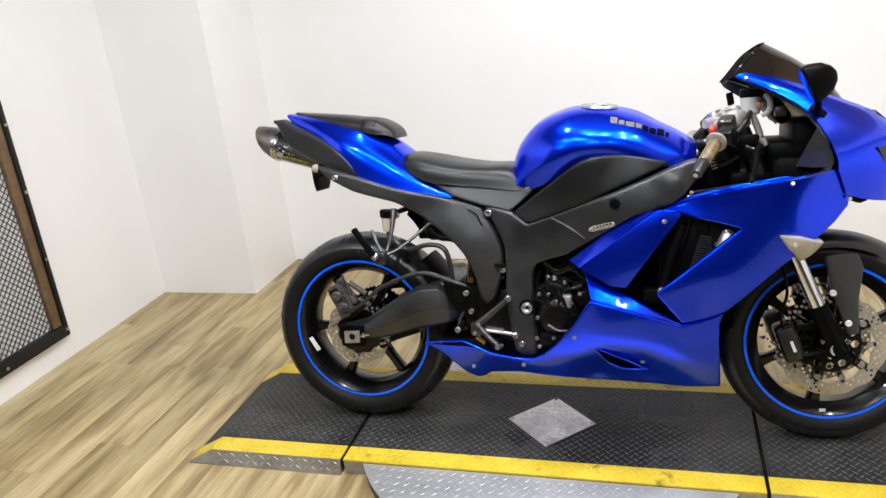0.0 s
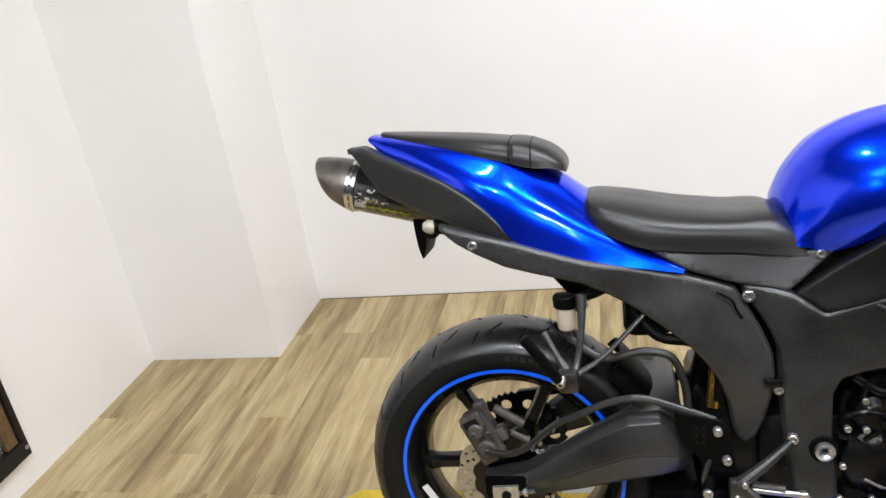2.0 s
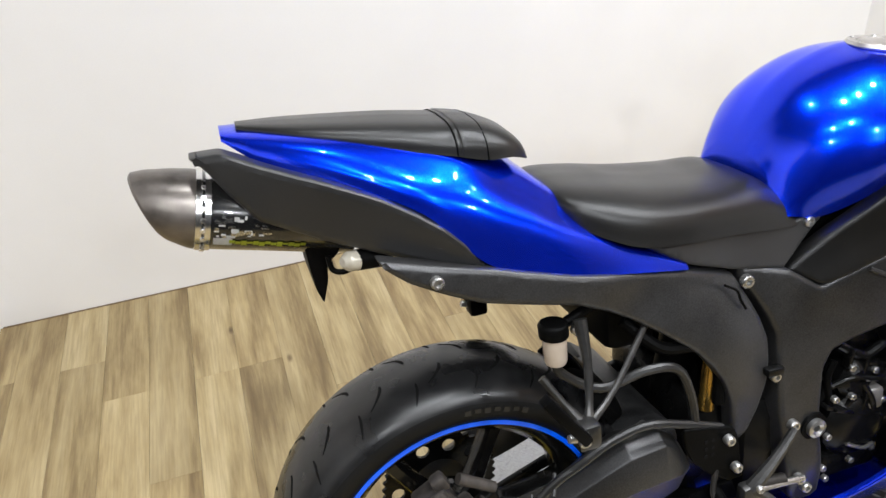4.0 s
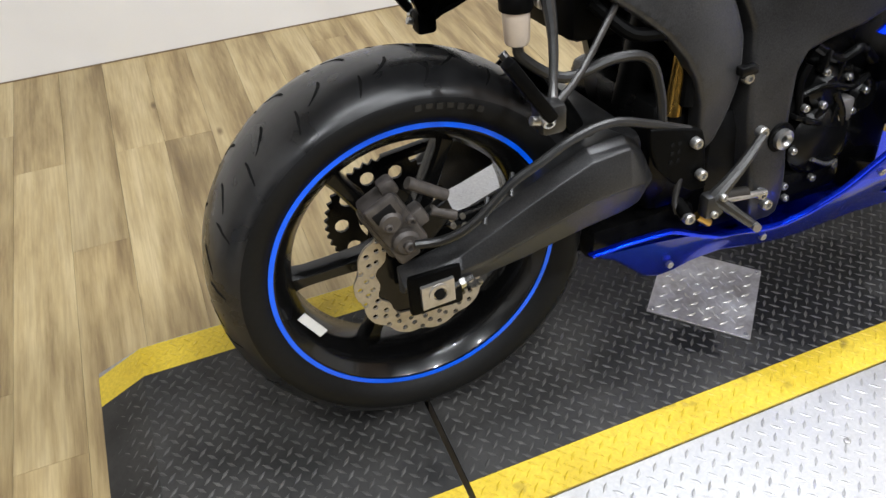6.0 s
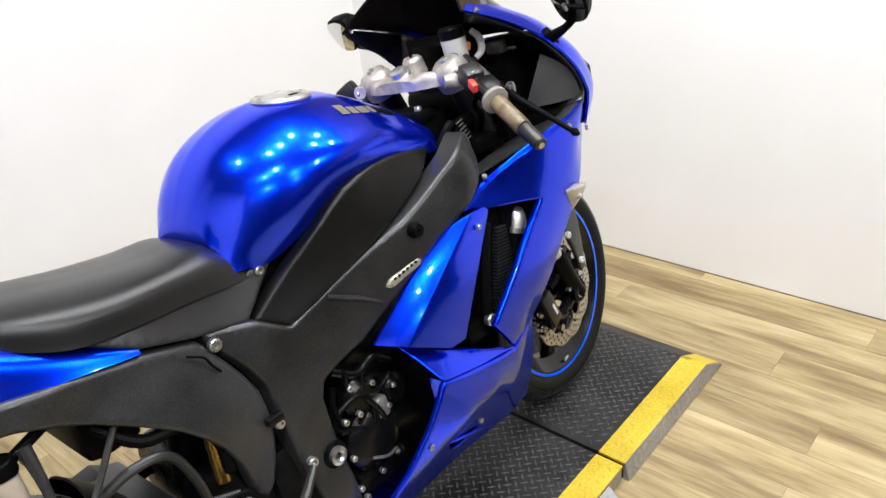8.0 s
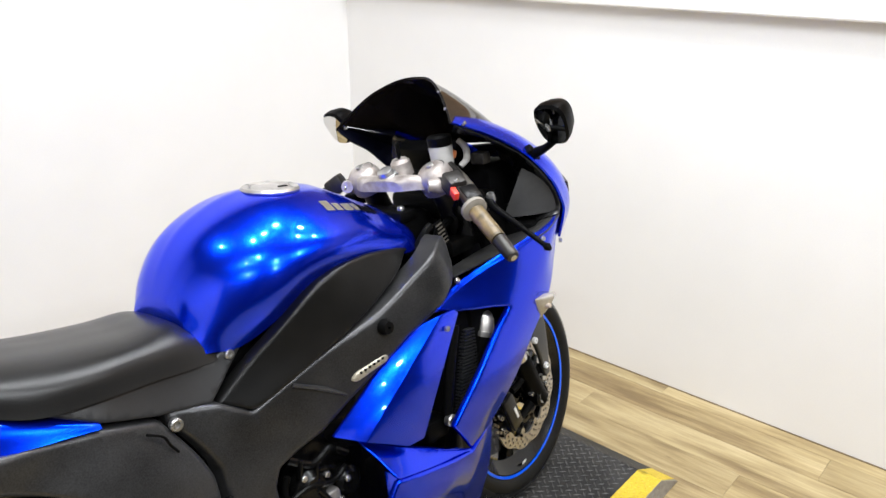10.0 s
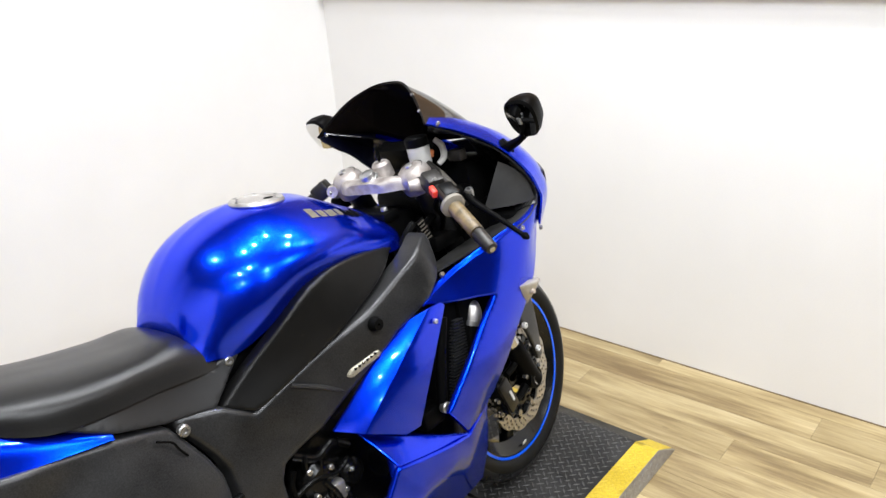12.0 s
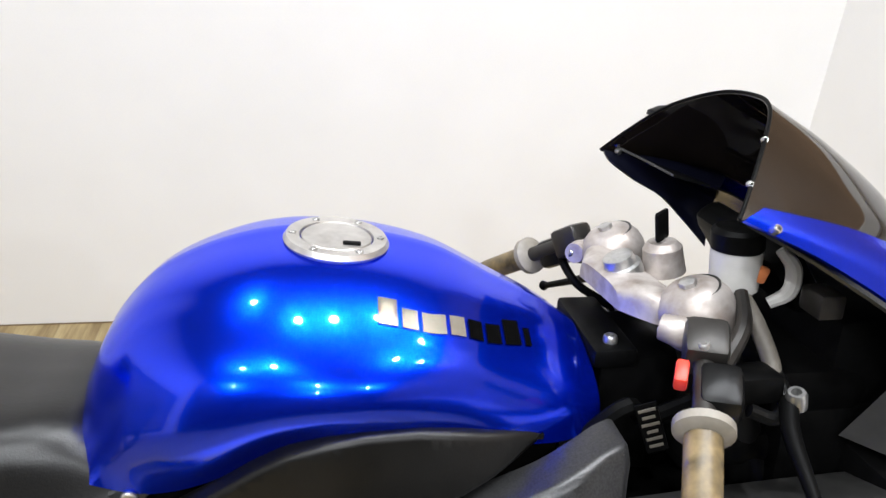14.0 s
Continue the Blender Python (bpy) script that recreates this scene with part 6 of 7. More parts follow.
# black body added inside the fairing to keep its openings dark
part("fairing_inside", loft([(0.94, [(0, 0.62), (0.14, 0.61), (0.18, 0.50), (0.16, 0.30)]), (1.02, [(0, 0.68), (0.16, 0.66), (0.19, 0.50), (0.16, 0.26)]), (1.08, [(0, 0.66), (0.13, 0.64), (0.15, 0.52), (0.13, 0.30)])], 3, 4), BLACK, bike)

# upper cowl round the cockpit
rows = [[(1.134, -0.169, 1.040), (1.140, -0.167, 1.043), (1.148, -0.164, 1.046), (1.156, -0.160, 1.049)],
        [(1.215, -0.193, 1.002), (1.228, -0.186, 1.012), (1.242, -0.172, 1.019), (1.256, -0.156, 1.024)],
        [(1.296, -0.223, 0.948), (1.318, -0.205, 0.966), (1.342, -0.178, 0.977), (1.364, -0.142, 0.980)],
        [(1.342, -0.256, 0.880), (1.398, -0.220, 0.904), (1.458, -0.150, 0.918), (1.488, -0.085, 0.926)],
        [(1.364, -0.264, 0.826), (1.446, -0.222, 0.838), (1.530, -0.145, 0.846), (1.572, -0.060, 0.850)],
        [(1.368, -0.262, 0.798), (1.456, -0.216, 0.786), (1.542, -0.140, 0.778), (1.586, -0.055, 0.774)],
        [(1.395, -0.226, 0.732), (1.455, -0.184, 0.714), (1.515, -0.120, 0.702), (1.556, -0.048, 0.696)]]
cowl_bm = patch(rows, 6, 6, 0.005)
cl = both("upper_cowl", cowl_bm, BLUE, "glossy blue nose cowl round the cockpit")
bolts([(1.402, -0.222, 0.722)], cl, 0.0055, 0.003, axis=(0.4, -0.9, 0))
bolts([(1.160, -0.178, 1.034), (1.300, -0.166, 0.990)], cl, 0.0045, 0.004, axis=(0.2, -0.8, 0.6))
nose = [[(1.488, -0.088, 0.928), (1.500, 0, 0.932), (1.488, 0.088, 0.928)], [(1.572, -0.062, 0.850), (1.582, 0, 0.852), (1.572, 0.062, 0.850)], [(1.586, -0.057, 0.774), (1.594, 0, 0.774), (1.586, 0.057, 0.774)], [(1.556, -0.05, 0.696), (1.562, 0, 0.694), (1.556, 0.05, 0.696)]]
part("nose_duct", patch(nose, 4, 4, 0.005), BLACK, bike)
for s in (-1, 1):
    part("headlight", patch([[(1.462, s * 0.214, 0.848), (1.535, s * 0.142, 0.852), (1.572, s * 0.068, 0.848)], [(1.476, s * 0.206, 0.822), (1.550, s * 0.136, 0.820), (1.588, s * 0.064, 0.814)], [(1.478, s * 0.203, 0.80), (1.552, s * 0.132, 0.794), (1.590, s * 0.062, 0.788)]], 3, 4, 0.004), SCREEN, bike, "dark headlight lens")

# screen
arch = [[(1.131, -0.166, 1.040), (1.205, -0.170, 1.024), (1.290, -0.152, 1.000), (1.372, -0.130, 0.958)],
        [(1.148, -0.146, 1.062), (1.222, -0.148, 1.036), (1.302, -0.136, 1.000), (1.388, -0.112, 0.952)],
        [(1.182, -0.100, 1.098), (1.258, -0.111, 1.056), (1.340, -0.108, 1.004), (1.410, -0.086, 0.948)],
        [(1.212, -0.048, 1.122), (1.290, -0.056, 1.074), (1.370, -0.057, 1.013), (1.428, -0.046, 0.946)],
        [(1.218, 0, 1.127), (1.298, 0, 1.081), (1.380, 0, 1.017), (1.434, 0, 0.946)],
        [(1.204, 0.048, 1.122), (1.288, 0.056, 1.074), (1.370, 0.057, 1.013), (1.428, 0.046, 0.946)],
        [(1.172, 0.102, 1.098), (1.256, 0.111, 1.056), (1.340, 0.108, 1.004), (1.410, 0.086, 0.948)],
        [(1.142, 0.152, 1.058), (1.220, 0.148, 1.036), (1.302, 0.136, 1.000), (1.388, 0.112, 0.952)],
        [(1.120, 0.176, 1.030), (1.203, 0.170, 1.022), (1.290, 0.152, 1.000), (1.372, 0.130, 0.958)]]
scr = part("windscreen", patch(arch, 6, 6, 0.003), SCREEN, bike, "dark smoked windscreen")
part("screen_edge", tube([r[0] for r in arch], 0.0020, 6, 8), BLACK, scr)
bolts([(1.150, -0.142, 1.066), (1.182, -0.100, 1.098)], scr, 0.0030, 0.003, axis=(-0.2, -0.9, 0.3))
bolts([(1.140, 0.166, 1.030)], scr, 0.0035, 0.003, axis=(-0.4, 0.9, 0.3))

# inner return of the far cowl edge under the screen's lip
lip = [[(1.121, 0.175, 1.032), (1.128, 0.172, 1.019), (1.136, 0.169, 1.011)], [(1.165, 0.175, 1.029), (1.167, 0.178, 1.004), (1.170, 0.177, 0.988)],
       [(1.212, 0.171, 1.022), (1.212, 0.182, 0.988), (1.212, 0.182, 0.964)], [(1.255, 0.166, 1.010), (1.253, 0.192, 0.952), (1.250, 0.180, 0.928)], [(1.290, 0.158, 1.000), (1.286, 0.180, 0.945), (1.280, 0.170, 0.895)]]
part("cowl_return", patch(lip, 5, 4, 0.003), NAVY, bike)

# cockpit inner skins and dash
inner = [[(1.141, -0.166, 1.036), (1.165, -0.142, 1.026), (1.195, -0.110, 1.012)],
         [(1.214, -0.190, 0.996), (1.255, -0.164, 0.988), (1.30, -0.125, 0.975)],
         [(1.293, -0.219, 0.942), (1.335, -0.180, 0.922), (1.380, -0.095, 0.900)],
         [(1.337, -0.251, 0.876), (1.375, -0.195, 0.862), (1.415, -0.085, 0.842)],
         [(1.356, -0.259, 0.826), (1.378, -0.200, 0.818), (1.415, -0.085, 0.798)],
         [(1.350, -0.259, 0.800), (1.330, -0.225, 0.790), (1.340, -0.150, 0.755)],
         [(1.270, -0.274, 0.780), (1.255, -0.230, 0.757), (1.255, -0.160, 0.715)],
         [(1.160, -0.260, 0.762), (1.150, -0.222, 0.732), (1.150, -0.165, 0.695)],
         [(1.050, -0.228, 0.738), (1.052, -0.200, 0.712), (1.055, -0.160, 0.690)]]
both("cockpit_panel", patch(inner[:6], 5, 5, 0.003), SATIN, "satin black cockpit inner panel")
wing = [[(1.289, -0.150, 0.800), (1.310, -0.165, 0.850), (1.335, -0.180, 0.905)],
        [(1.322, -0.200, 0.801), (1.335, -0.202, 0.848), (1.346, -0.206, 0.888)],
        [(1.356, -0.250, 0.806), (1.356, -0.244, 0.838), (1.354, -0.233, 0.866)]]
both("cockpit_wing", patch(wing, 6, 6, 0.003), WING, "smooth grey inner fairing panel")
shelf = [inner[5],
         [(1.270, -0.272, 0.781), (1.262, -0.226, 0.774), (1.262, -0.160, 0.760)],
         [(1.160, -0.250, 0.772), (1.150, -0.212, 0.767), (1.150, -0.162, 0.755)],
         [(1.030, -0.210, 0.750), (1.036, -0.186, 0.746), (1.046, -0.152, 0.738)]]
both("cockpit_ledge", patch(shelf, 5, 5, 0.003), WING, "matte dark grey cockpit ledge")
flange = [[(0.958, -0.226, 0.708), (0.959, -0.222, 0.712), (0.960, -0.219, 0.714)],
          [(1.053, -0.243, 0.743), (1.049, -0.239, 0.746), (1.044, -0.234, 0.747)],
          [(1.150, -0.259, 0.766), (1.145, -0.256, 0.769), (1.140, -0.252, 0.770)],
          [(1.262, -0.2735, 0.785), (1.255, -0.271, 0.787), (1.248, -0.268, 0.788)]]
both("fairing_flange", patch(flange, 6, 4, 0.003), BLUE)
part("instrument_dash", block((1.235, -0.095, 0.905), (1.275, 0.095, 0.985), 0.015, Matrix.Translation((1.25, 0, 0.94)) @ Matrix.Rotation(radians(-35), 4, "Y") @ Matrix.Translation((-1.25, 0, -0.94))), BLACK, bike, "black instrument cluster")
# two black blocks added to close see-through gaps and keep them dark
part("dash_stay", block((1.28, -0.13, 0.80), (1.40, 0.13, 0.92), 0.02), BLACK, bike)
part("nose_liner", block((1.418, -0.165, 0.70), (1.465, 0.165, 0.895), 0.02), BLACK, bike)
part("tie_down", block((1.235, -0.155, 0.932), (1.262, -0.118, 0.958), 0.004), TITAN, bike)

# ---- front end ----
for s in (-1, 1):
    y = s * 0.103
    top, axl = Vector((1.125, y, 0.945)), Vector((1.402, y, 0.292))
    at = lambda t: tuple(top.lerp(axl, t))
    fk = part("fork_leg", steered(tube([at(0.0), at(0.55)], 0.0265, 1, 24)), GLOSSBLK, bike, "upside-down fork leg")
    part("fork_collar", steered(tube([at(0.52), at(0.525), at(0.585), at(0.59)], [0.026, 0.0305, 0.0305, 0.026], 1, 24)), CHROME, fk)
    part("fork_seal", steered(tube([at(0.59), at(0.60)], 0.029, 1, 24)), BLACK, fk)
    part("fork_tube", steered(tube([at(0.585), at(0.86)], 0.0205, 1, 24)), CHROME, fk, "polished inner fork tube")
    part("fork_foot", steered(tube([at(0.82), at(0.85), at(0.97), at(1.02)], [0.023, 0.027, 0.027, 0.030], 2, 18)), BLACK, fk)
    part("axle_clamp", steered(ring([(y - 0.022, 0.014), (y - 0.022, 0.028), (y + 0.022, 0.028), (y + 0.022, 0.014)], 24, (FC[0] + 0.002, 0, FC[2]))), BLACK, fk)
    part("axle_end", steered(ring([(s * 0.127, 0.009), (s * 0.129, 0.0165), (s * 0.105, 0.0165), (s * 0.105, 0.009)], 20, (FC[0], 0, FC[2]))), BOLT, fk, "silver hollow axle end")
    for dx in (-0.032, 0.034):
        part("pinch_bolt", steered(bolt((FC[0] + dx, s * 0.112, FC[2] + 0.026 - abs(dx) * 0.2), 0.006, 0.008, (0, s, 0))), BOLT, fk)
    # caliper behind the leg
    cp = part("front_caliper", steered(block((-0.026, -0.020, -0.056), (0.030, 0.046, 0.056), 0.012, pose(1.285, s * 0.072 - 0.013, 0.298, 0, -20, 0))), ENGINE, bike, "dark radial front brake caliper")
    part("caliper_face", steered(block((-0.020, -0.006, -0.048), (0.022, 0.006, 0.048), 0.005, pose(1.282, s * 0.108, 0.298, 0, -20, 0))), TITAN, cp)
    part("caliper_mark", steered(block((-0.004, -0.001, -0.016), (0.004, 0.001, 0.016), 0.0, pose(1.290, s * 0.1152, 0.295, 0, -20, 0))), WHITE, cp)
    part("caliper_arm", steered(tube([(1.30, s * 0.10, 0.262), (1.34, s * 0.10, 0.265), (1.385, s * 0.10, 0.278)], [0.012, 0.010, 0.014], 4, 10)), BLACK, cp)
    part("caliper_arm", steered(tube([(1.30, s * 0.10, 0.345), (1.335, s * 0.10, 0.35), (1.365, s * 0.10, 0.365)], [0.010, 0.010, 0.012], 4, 10)), BLACK, cp)
    for x, z in ((1.252, 0.262), (1.262, 0.335), (1.246, 0.30)):
        part("caliper_bolt", steered(bolt((x, s * 0.098, z), 0.006, 0.010, (-0.6, s, 0))), BOLT, cp)
    part("brake_line", steered(tube([(1.265, s * 0.10, 0.345), (1.255, s * 0.115, 0.39), (1.27, s * 0.12, 0.45), (1.25, s * 0.11, 0.55), (1.22, s * 0.08, 0.65)], 0.0045, 5, 8)), BLACK, cp)

arc = [[(FC[0] + r * math.cos(a), y, FC[2] + r * math.sin(a)) for y, r in ((-0.078, 0.276), (-0.072, 0.296), (-0.04, 0.310), (0, 0.314), (0.04, 0.310), (0.072, 0.296), (0.078, 0.276))] for a in np.radians(np.linspace(62, 134, 11))]
fen = part("front_fender", steered(patch(arc, 2, 3, 0.003)), PLASTIC, bike, "dark grey front fender")
for s in (-1, 1):
    fp = panel([(1.372, 0.552), (1.41, 0.560), (1.455, 0.556), (1.470, 0.52), (1.458, 0.44), (1.462, 0.338), (1.436, 0.334), (1.415, 0.39), (1.388, 0.46)], [(1.38, 0.55, -0.112), (1.46, 0.55, -0.098), (1.392, 0.455, -0.126), (1.45, 0.36, -0.118), (1.43, 0.44, -0.124)], 0.005, 0.012, 0.006)
    if s > 0:
        fp = mirrored(fp)
    part("fender_stay", fp, PLASTIC, fen)
    for p in ((1.392, 0.127 * s, 0.455), (1.433, 0.124 * s, 0.370)):
        part("fender_bolt", bolt(p, 0.0085, 0.006, (0, s, 0)), WHITE, fen)

# front turn signals, clear triangular
for s in (-1, 1):
    tri = panel([(1.234, 0.638), (1.285, 0.634), (1.348, 0.614), (1.322, 0.578), (1.294, 0.558), (1.264, 0.594)], [(1.24, 0.63, -0.256), (1.345, 0.61, -0.234), (1.295, 0.562, -0.218), (1.285, 0.612, -0.262)], 0.008, 0.007, 0.03)
    if s > 0:
        tri = mirrored(tri)
    ts = part("front_turn_signal", tri, LENS, bike, "clear triangular front turn signal")
    part("bulb", tube([(1.274, s * 0.258, 0.612), (1.274, s * 0.2685, 0.612)], [0.007, 0.0045], 1, 12), CUP, ts, "tan bulb behind the lens")

# top clamp, ignition, key
def dome(c, prof, axis, seg=28):
    """A turned boss along an axis: profile of (height, radius)."""
    d = Vector(axis).normalized()
    return tube([tuple(Vector(c) + d * h) for h, r in prof], [r for h, r in prof], 1, seg)


bosses = [dome((1.138, s * 0.103, 0.905), [(-0.012, 0.030), (-0.010, 0.036), (0.010, 0.0395), (0.020, 0.0395), (0.030, 0.037), (0.038, 0.032), (0.044, 0.025), (0.047, 0.017)], AXIS) for s in (-1, 1)]
webs = [loft([(1.068, [(0, 0.928), (0.03, 0.927), (0.050, 0.922), (0.055, 0.905)]), (1.090, [(0, 0.934), (0.04, 0.934), (0.085, 0.930), (0.093, 0.904)]), (1.118, [(0, 0.930), (0.04, 0.930), (0.100, 0.926), (0.110, 0.900)]), (1.140, [(0, 0.915), (0.04, 0.915), (0.085, 0.912), (0.095, 0.892)])], 5, 4)]
lugs = [tube([(1.085, s * 0.118, 0.912), (1.100, s * 0.130, 0.910), (1.125, s * 0.138, 0.902)], [0.013, 0.016, 0.014], 4, 14) for s in (-1, 1)]
bm = join(*bosses, *webs, *lugs)
tc = part("top_clamp", steered(bm), CAST, bike, "scratched bare aluminium top fork clamp")
for s in (-1, 1):
    part("cap_hex", steered(dome((1.138, s * 0.103, 0.905), [(0.044, 0.009), (0.052, 0.009), (0.053, 0.007)], AXIS, 6)), BOLT, tc)
    part("clamp_bolt", steered(bolt((1.088, s * 0.126, 0.910), 0.007, 0.008, (-0.9, 0, 0.2))), BOLT, tc)
part("stem_nut", steered(dome((1.098, 0, 0.925), [(0.0, 0.024), (0.012, 0.023), (0.014, 0.019), (0.024, 0.017), (0.026, 0.013)], AXIS, 20)), BOLT, tc)
part("lower_clamp", steered(block((1.12, -0.13, 0.745), (1.23, 0.13, 0.785), 0.012, None)), BLACK, bike)
ig = part("ignition_switch", steered(tube([(1.148, 0, 0.925), (1.142, 0, 0.955), (1.141, 0, 0.962)], [0.024, 0.022, 0.016], 1, 24)), CAST, bike, "ignition switch with a key in it")
part("key", steered(block((-0.011, -0.003, -0.002), (0.011, 0.003, 0.034), 0.003, Matrix.Translation((1.139, -0.003, 0.966)) @ Euler((0, radians(-12), radians(30))).to_matrix().to_4x4())), BLACK, ig, "black-headed key")
part("key_blade", steered(block((-0.004, -0.001, -0.012), (0.004, 0.001, 0.003), 0.0, pose(1.139, -0.003, 0.964))), BOLT, ig)

# handlebars, both sides
gi, be = Vector(U((1.086, -0.240, 0.880))), Vector(U((1.031, -0.370, 0.809)))
way = (be - gi).normalized()
root_ = Vector(U((1.120, -0.125, 0.922)))


def along(d):
    return tuple(gi + way * d)


length = (be - gi).length
sets = [("handlebar", [tube([tuple(root_), along(-0.06), along(length - 0.01)], 0.0105, 1, 14)], TITAN, ""),
        ("grip", [tube([along(0.012), along(0.014), along(0.10), along(0.103)], [0.0150, 0.0165, 0.0158, 0.0145], 1, 18)], GRIP, "worn brown-black rubber grip"),
        ("grip_flange", [tube([along(-0.004), along(0.0), along(0.008), along(0.013)], [0.020, 0.0265, 0.0265, 0.018], 1, 22)], FLANGE, ""),
        ("bar_end", [tube([along(0.104), along(0.107), along(length - 0.006), along(length)], [0.0125, 0.0148, 0.0135, 0.0115], 1, 18)], TITAN, "scuffed bar end weight"),
        ("bar_end_screw", [tube([along(length - 0.002), along(length + 0.003)], 0.0062, 1, 10)], BOLT, ""),
        ("switch_box", [block((-0.018, -0.022, -0.021), (0.020, 0.024, 0.019), 0.008, Matrix.Translation(Vector(along(-0.034)) + Vector((0.016, 0, -0.002))) @ way.to_track_quat("Y", "Z").to_matrix().to_4x4())], ENGINE, "black switch housing"),
        ("bar_clamp", [block((-0.020, -0.022, -0.02), (0.02, 0.022, 0.02), 0.007, Matrix.Translation(along(-0.085)) @ way.to_track_quat("Y", "Z").to_matrix().to_4x4())], TITAN, ""),
        ("lever", [tube([U((1.200, -0.185, 0.866)), U((1.186, -0.217, 0.850)), U((1.176, -0.28, 0.822)), U((1.160, -0.350, 0.792))], [0.009, 0.0085, 0.006, 0.005], 6, 12)], BLACK, "black brake lever"),
        ("lever_ball", [tube([U((1.160, -0.348, 0.794)), U((1.159, -0.356, 0.790)), U((1.158, -0.364, 0.786))], [0.005, 0.0085, 0.004], 4, 12)], BLACK, ""),
        ("lever_perch", [block((-0.02, -0.018, -0.016), (0.030, 0.022, 0.014), 0.007, Matrix.Translation(U((1.165, -0.168, 0.876))))], BLACK, ""),
        ("lever_screw", [bolt(U((1.204, -0.190, 0.866)), 0.010, 0.014, (-0.3, -0.2, 1))], BOLT, ""),
        ("throttle_cable", [tube([along(-0.05), U((1.12, -0.16, 0.86)), U((1.17, -0.13, 0.82)), U((1.18, -0.08, 0.74))], 0.006, 5, 8)], BLACK, "")]
hb = {}
for s in (1, -1):
    for name, bms, mt, lab in sets:
        bm = bms[0].copy() if s > 0 else mirrored(bms[0])
        owner = bike if name in ("handlebar", "lever") else hb[s, "lever" if name.startswith("lever") else "handlebar"]
        hb[s, name] = part(name, steered(bm), mt, owner, lab if s > 0 or name != "lever" else "black clutch lever")
for name, bms, mt, lab in sets:
    bms[0].free()
part("stop_switch", block((-0.006, -0.012, -0.009), (0.006, 0.012, 0.009), 0.003, Matrix.Translation((1.079, -0.202, 0.908)) @ (be - gi).normalized().to_track_quat("Y", "Z").to_matrix().to_4x4()), RED, hb[1, "handlebar"], "red engine stop switch")
part("switch_bolt", bolt((1.105, -0.187, 0.925), 0.006, 0.006, (-0.2, 0, 1)), BOLT, hb[1, "handlebar"])

# front brake fluid cup
fc_ = part("front_fluid_cup", tube([(1.182, -0.086, 0.938), (1.182, -0.086, 0.942), (1.180, -0.086, 0.982), (1.180, -0.086, 0.984)], [0.020, 0.0245, 0.026, 0.025], 1, 24), CUPWHITE, bike, "whitish clear brake fluid cup with a black lid")
part("cup_lid", tube([(1.180, -0.086, 0.983), (1.180, -0.086, 0.986), (1.178, -0.086, 1.004), (1.178, -0.086, 1.007)], [0.024, 0.0265, 0.0265, 0.022], 1, 24), BLACK, fc_)
part("cup_arm", tube([(1.178, -0.110, 0.945), (1.165, -0.145, 0.925), (1.140, -0.165, 0.896)], [0.007, 0.008, 0.009], 4, 10), TITAN, fc_)
part("cup_hose", tube([(1.182, -0.096, 0.946), (1.190, -0.125, 0.919), (1.199, -0.150, 0.884), (1.190, -0.165, 0.868)], [0.0075, 0.009, 0.009, 0.008], 5, 12), OLDHOSE, fc_, "thick dusty grey hose")
part("hose_bend", tube([(1.200, -0.152, 0.882), (1.204, -0.172, 0.862), (1.186, -0.190, 0.850), (1.160, -0.186, 0.858)], 0.007, 6, 10), ENGINE, fc_)
part("cup_loop", tube([(1.214, -0.108, 0.990), (1.226, -0.116, 0.972), (1.224, -0.118, 0.948), (1.208, -0.112, 0.934)], [0.006, 0.008, 0.008, 0.006], 5, 10), CUPWHITE, fc_)
part("cup_clip", block((-0.006, -0.004, -0.009), (0.006, 0.004, 0.009), 0.003, pose(1.200, -0.104, 0.962, 0, 20)), AMBER, fc_, "small orange clip")
part("tank_bracket", block((1.045, -0.075, 0.845), (1.095, 0.075, 0.868), 0.006), BLACK, bike)
bolts([(1.069, -0.054, 0.868)], bike, 0.008, 0.008, axis=(0, 0, 1))
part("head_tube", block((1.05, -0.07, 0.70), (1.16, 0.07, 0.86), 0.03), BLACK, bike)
# added black blocks that stand in for shade behind cockpit and duct
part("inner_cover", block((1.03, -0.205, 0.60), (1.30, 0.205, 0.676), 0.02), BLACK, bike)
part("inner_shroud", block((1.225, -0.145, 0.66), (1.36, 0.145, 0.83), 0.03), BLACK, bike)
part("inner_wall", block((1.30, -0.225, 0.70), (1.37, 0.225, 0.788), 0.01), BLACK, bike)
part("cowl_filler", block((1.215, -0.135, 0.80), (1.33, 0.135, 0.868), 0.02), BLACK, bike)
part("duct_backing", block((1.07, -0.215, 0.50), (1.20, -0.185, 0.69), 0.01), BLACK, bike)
lab = part("warning_label", block((-0.011, -0.0012, -0.028), (0.011, 0.0012, 0.028), 0.0008, pose(1.082, -0.152, 0.822, 0, -20, -12)), BLACK, bike, "black label with illegible pale print")
for k in range(6):
    w = (0.017, 0.013, 0.018, 0.011, 0.016, 0.014)[k]
    part("print_bar", block((-w / 2, -0.0024, -0.0014), (w / 2, -0.0010, 0.0014), 0, pose(1.082, -0.152, 0.822, 0, -20, -12) @ Matrix.Translation((0, 0, 0.021 - k * 0.0082))), OLDHOSE, lab)
part("wiring", tube([(1.02, -0.13, 0.80), (1.06, -0.14, 0.84), (1.10, -0.10, 0.80), (1.16, -0.11, 0.83)], 0.009, 5, 8), BLACK, bike)

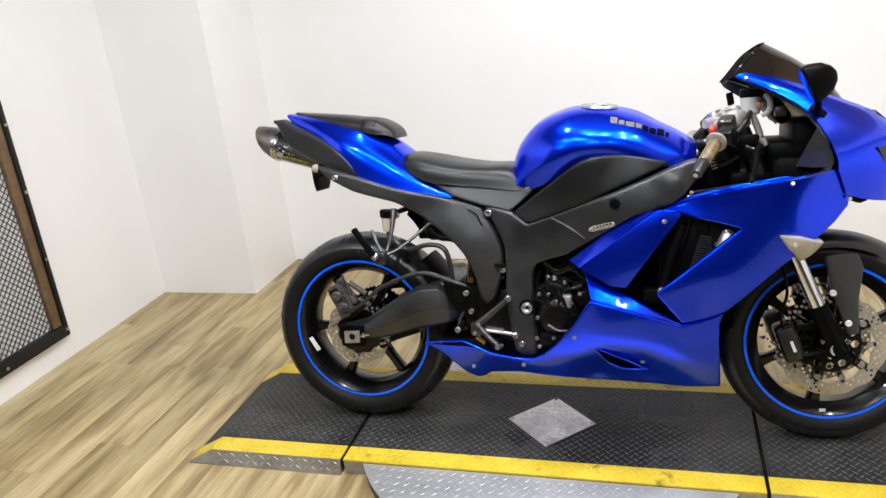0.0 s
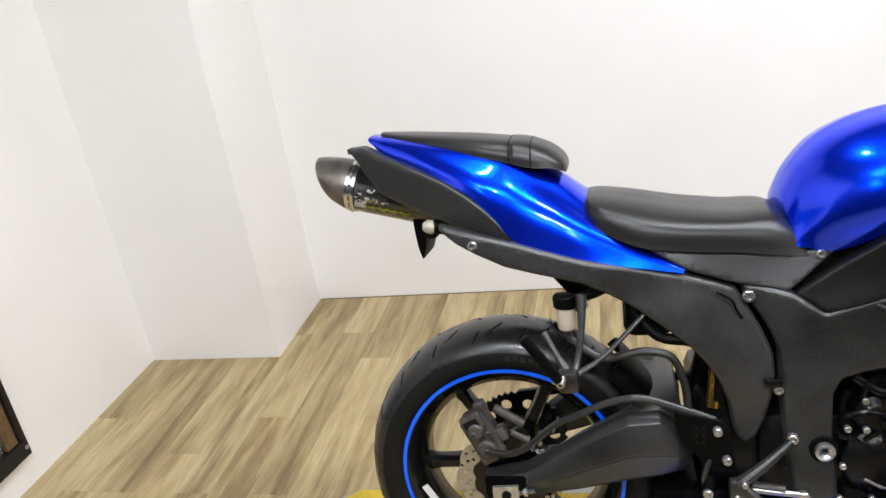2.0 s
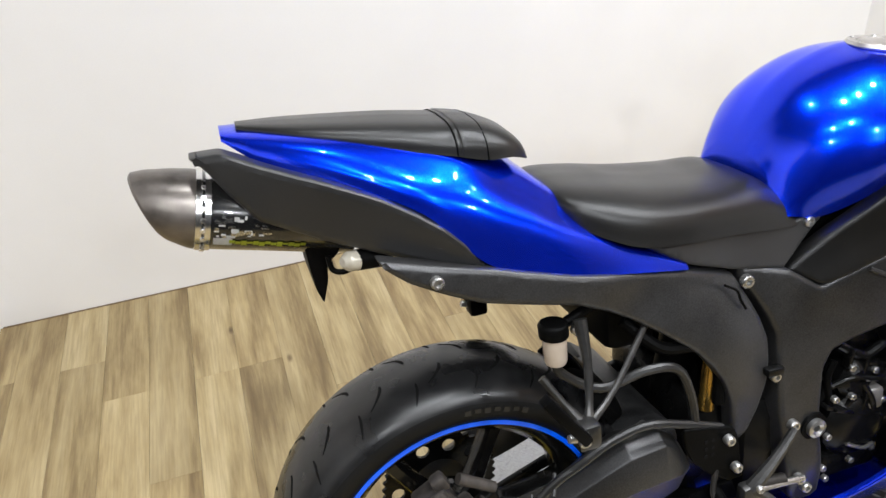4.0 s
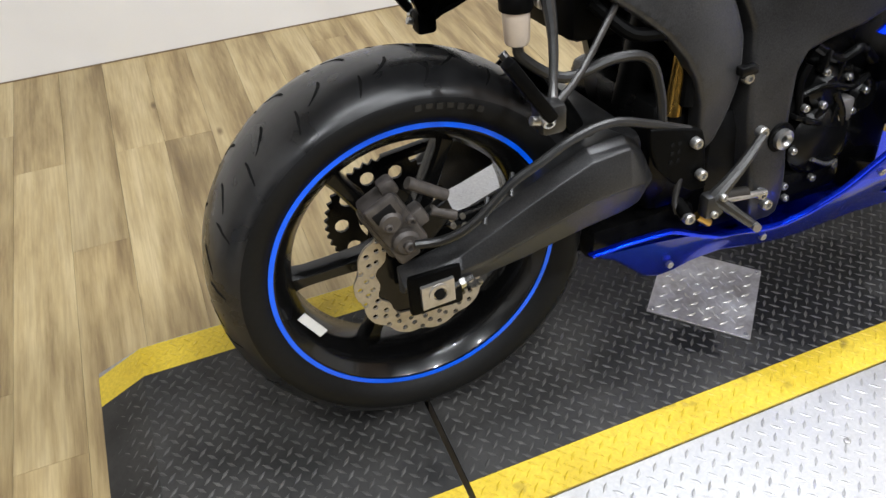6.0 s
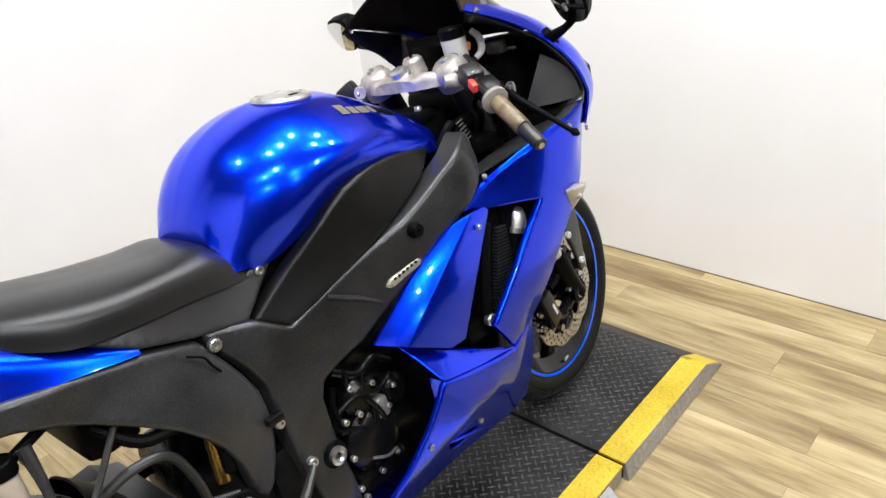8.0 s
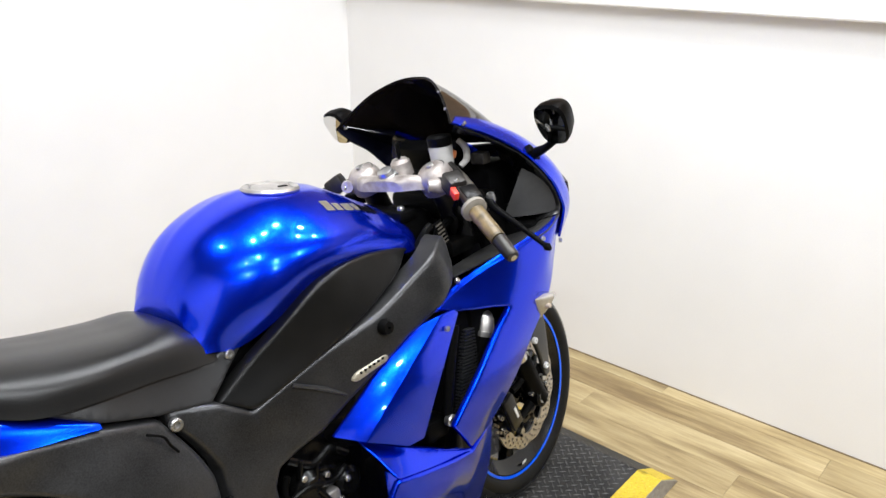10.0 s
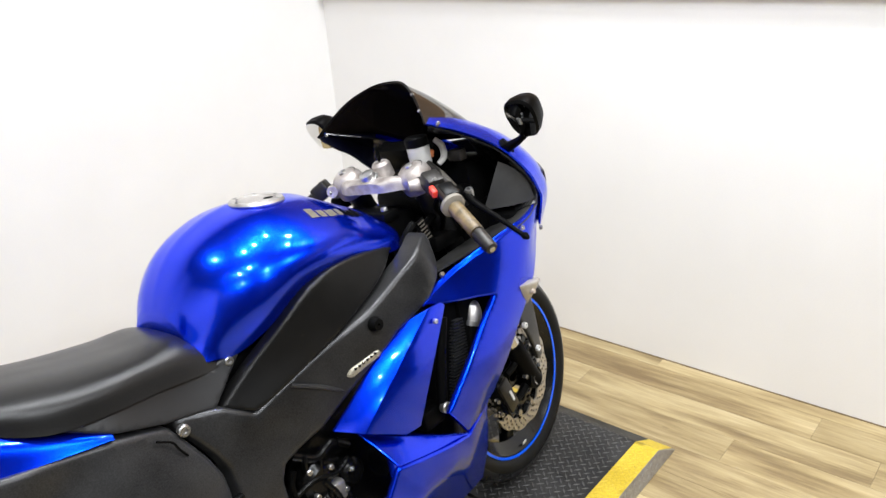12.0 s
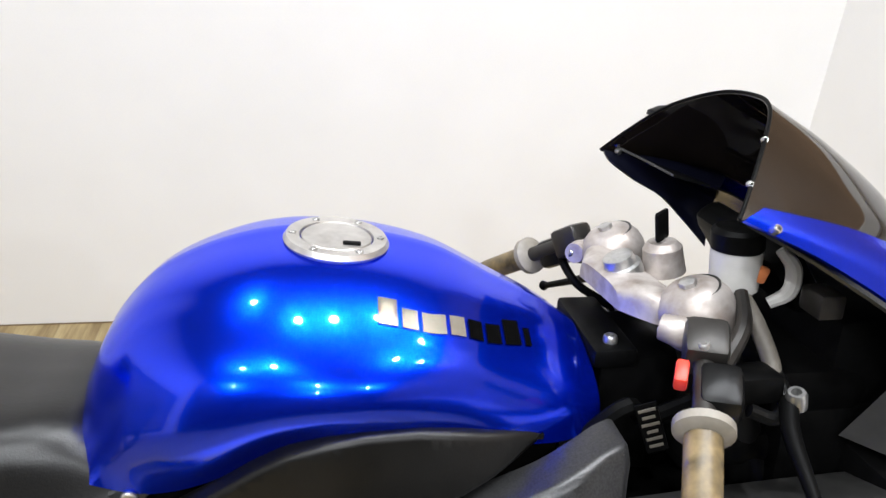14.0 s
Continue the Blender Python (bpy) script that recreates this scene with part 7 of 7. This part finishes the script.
# mirrors
for s in (-1, 1):
    m = Matrix.Translation((1.284, s * (0.303 if s < 0 else 0.372), 1.006)) @ Euler((0, radians(-25), s * radians(-1))).to_matrix().to_4x4()
    prof = [(-0.000, 0.0), (-0.001, 0.88), (0.004, 1.0), (0.020, 0.98), (0.045, 0.78), (0.062, 0.42), (0.068, 0.12)]

    def shell(f, a):
        ca, sa = math.cos(a), math.sin(a)
        k = (abs(ca) ** 2.8 + abs(sa) ** 2.8) ** (-1 / 2.8)
        return f * k * ca * (0.036 + 0.005 * sa), f * k * sa * 0.047

    bm = bmesh.new()
    g = [[(x, *shell(max(f, 0.02), a)) for a in np.linspace(0, 2 * math.pi, 36, endpoint=False)] for x, f in prof]
    rws = grid_faces(bm, g, True)
    bm.faces.new(rws[-1])
    bm.faces.new(rws[0])
    bm.transform(m)
    mir = part("mirror", fix(bm), BLACK, bike, "black rear-view mirror")
    bm = bmesh.new()
    g = [[(-0.003 - 0.0012 * (1 - (f / 0.9) ** 2), *shell(f, a)) for a in np.linspace(0, 2 * math.pi, 36, endpoint=False)] for f in (0.90, 0.72, 0.54, 0.36, 0.18, 0.03)]
    rws = grid_faces(bm, g, True)
    bm.faces.new(rws[-1])
    bm.faces.new(rws[0])
    bm.transform(m)
    part("mirror_glass", fix(bm), MIRROR, mir, "convex mirror glass")
    part("mirror_stem", tube([(1.324, s * 0.214, 0.936), (1.320, s * 0.240, 0.946), (1.316, s * 0.266, 0.957), (1.312, s * (0.292 if s < 0 else 0.350), 0.974)], [0.013, 0.011, 0.008, 0.008], 5, 12), BLACK, mir)
    part("stem_foot", block((-0.022, -0.010, -0.010), (0.022, 0.014, 0.012), 0.005, Matrix.Translation((1.322, s * 0.220, 0.940)) @ Euler((radians(-30) * -s, radians(40), 0)).to_matrix().to_4x4()), BLACK, mir)


# ---- floor planks, one object each ----
PW, PL = 0.126, 0.92
shapes = {}


def plank_mesh(w, l):
    key = (round(w, 3), round(l, 3))
    if key not in shapes:
        bm = block((0, 0, -0.0035), (key[0] - 0.0007, key[1] - 0.0007, 0.0), 0.0)
        me = bpy.data.meshes.new("plank")
        bm.to_mesh(me)
        bm.free()
        me.materials.append(PLANK)
        shapes[key] = me
    return shapes[key]


rgf = random.Random(21)
JOG = -1.055


def lay(x0, w, y0, y1):
    if w > 0.004 and y1 - y0 > 0.02:
        o = new("plank", plank_mesh(w, y1 - y0))
        o.location = (x0, y0, FLOOR_Z)
        o.parent = floor


x = -1.605
while x < 2.231:
    w = min(PW, 2.231 - x)
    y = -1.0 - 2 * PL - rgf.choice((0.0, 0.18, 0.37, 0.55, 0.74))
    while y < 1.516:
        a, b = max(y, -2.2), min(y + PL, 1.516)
        if x + w <= JOG or b <= 1.044:
            lay(x, w, a, min(b, 1.044 if x + w <= JOG else b))
        elif x >= JOG:
            lay(x, w, a, b)
        else:
            lay(x, JOG - x, a, min(b, 1.044))
            lay(JOG, x + w - JOG, a, b)
        y += PL
    x += PW
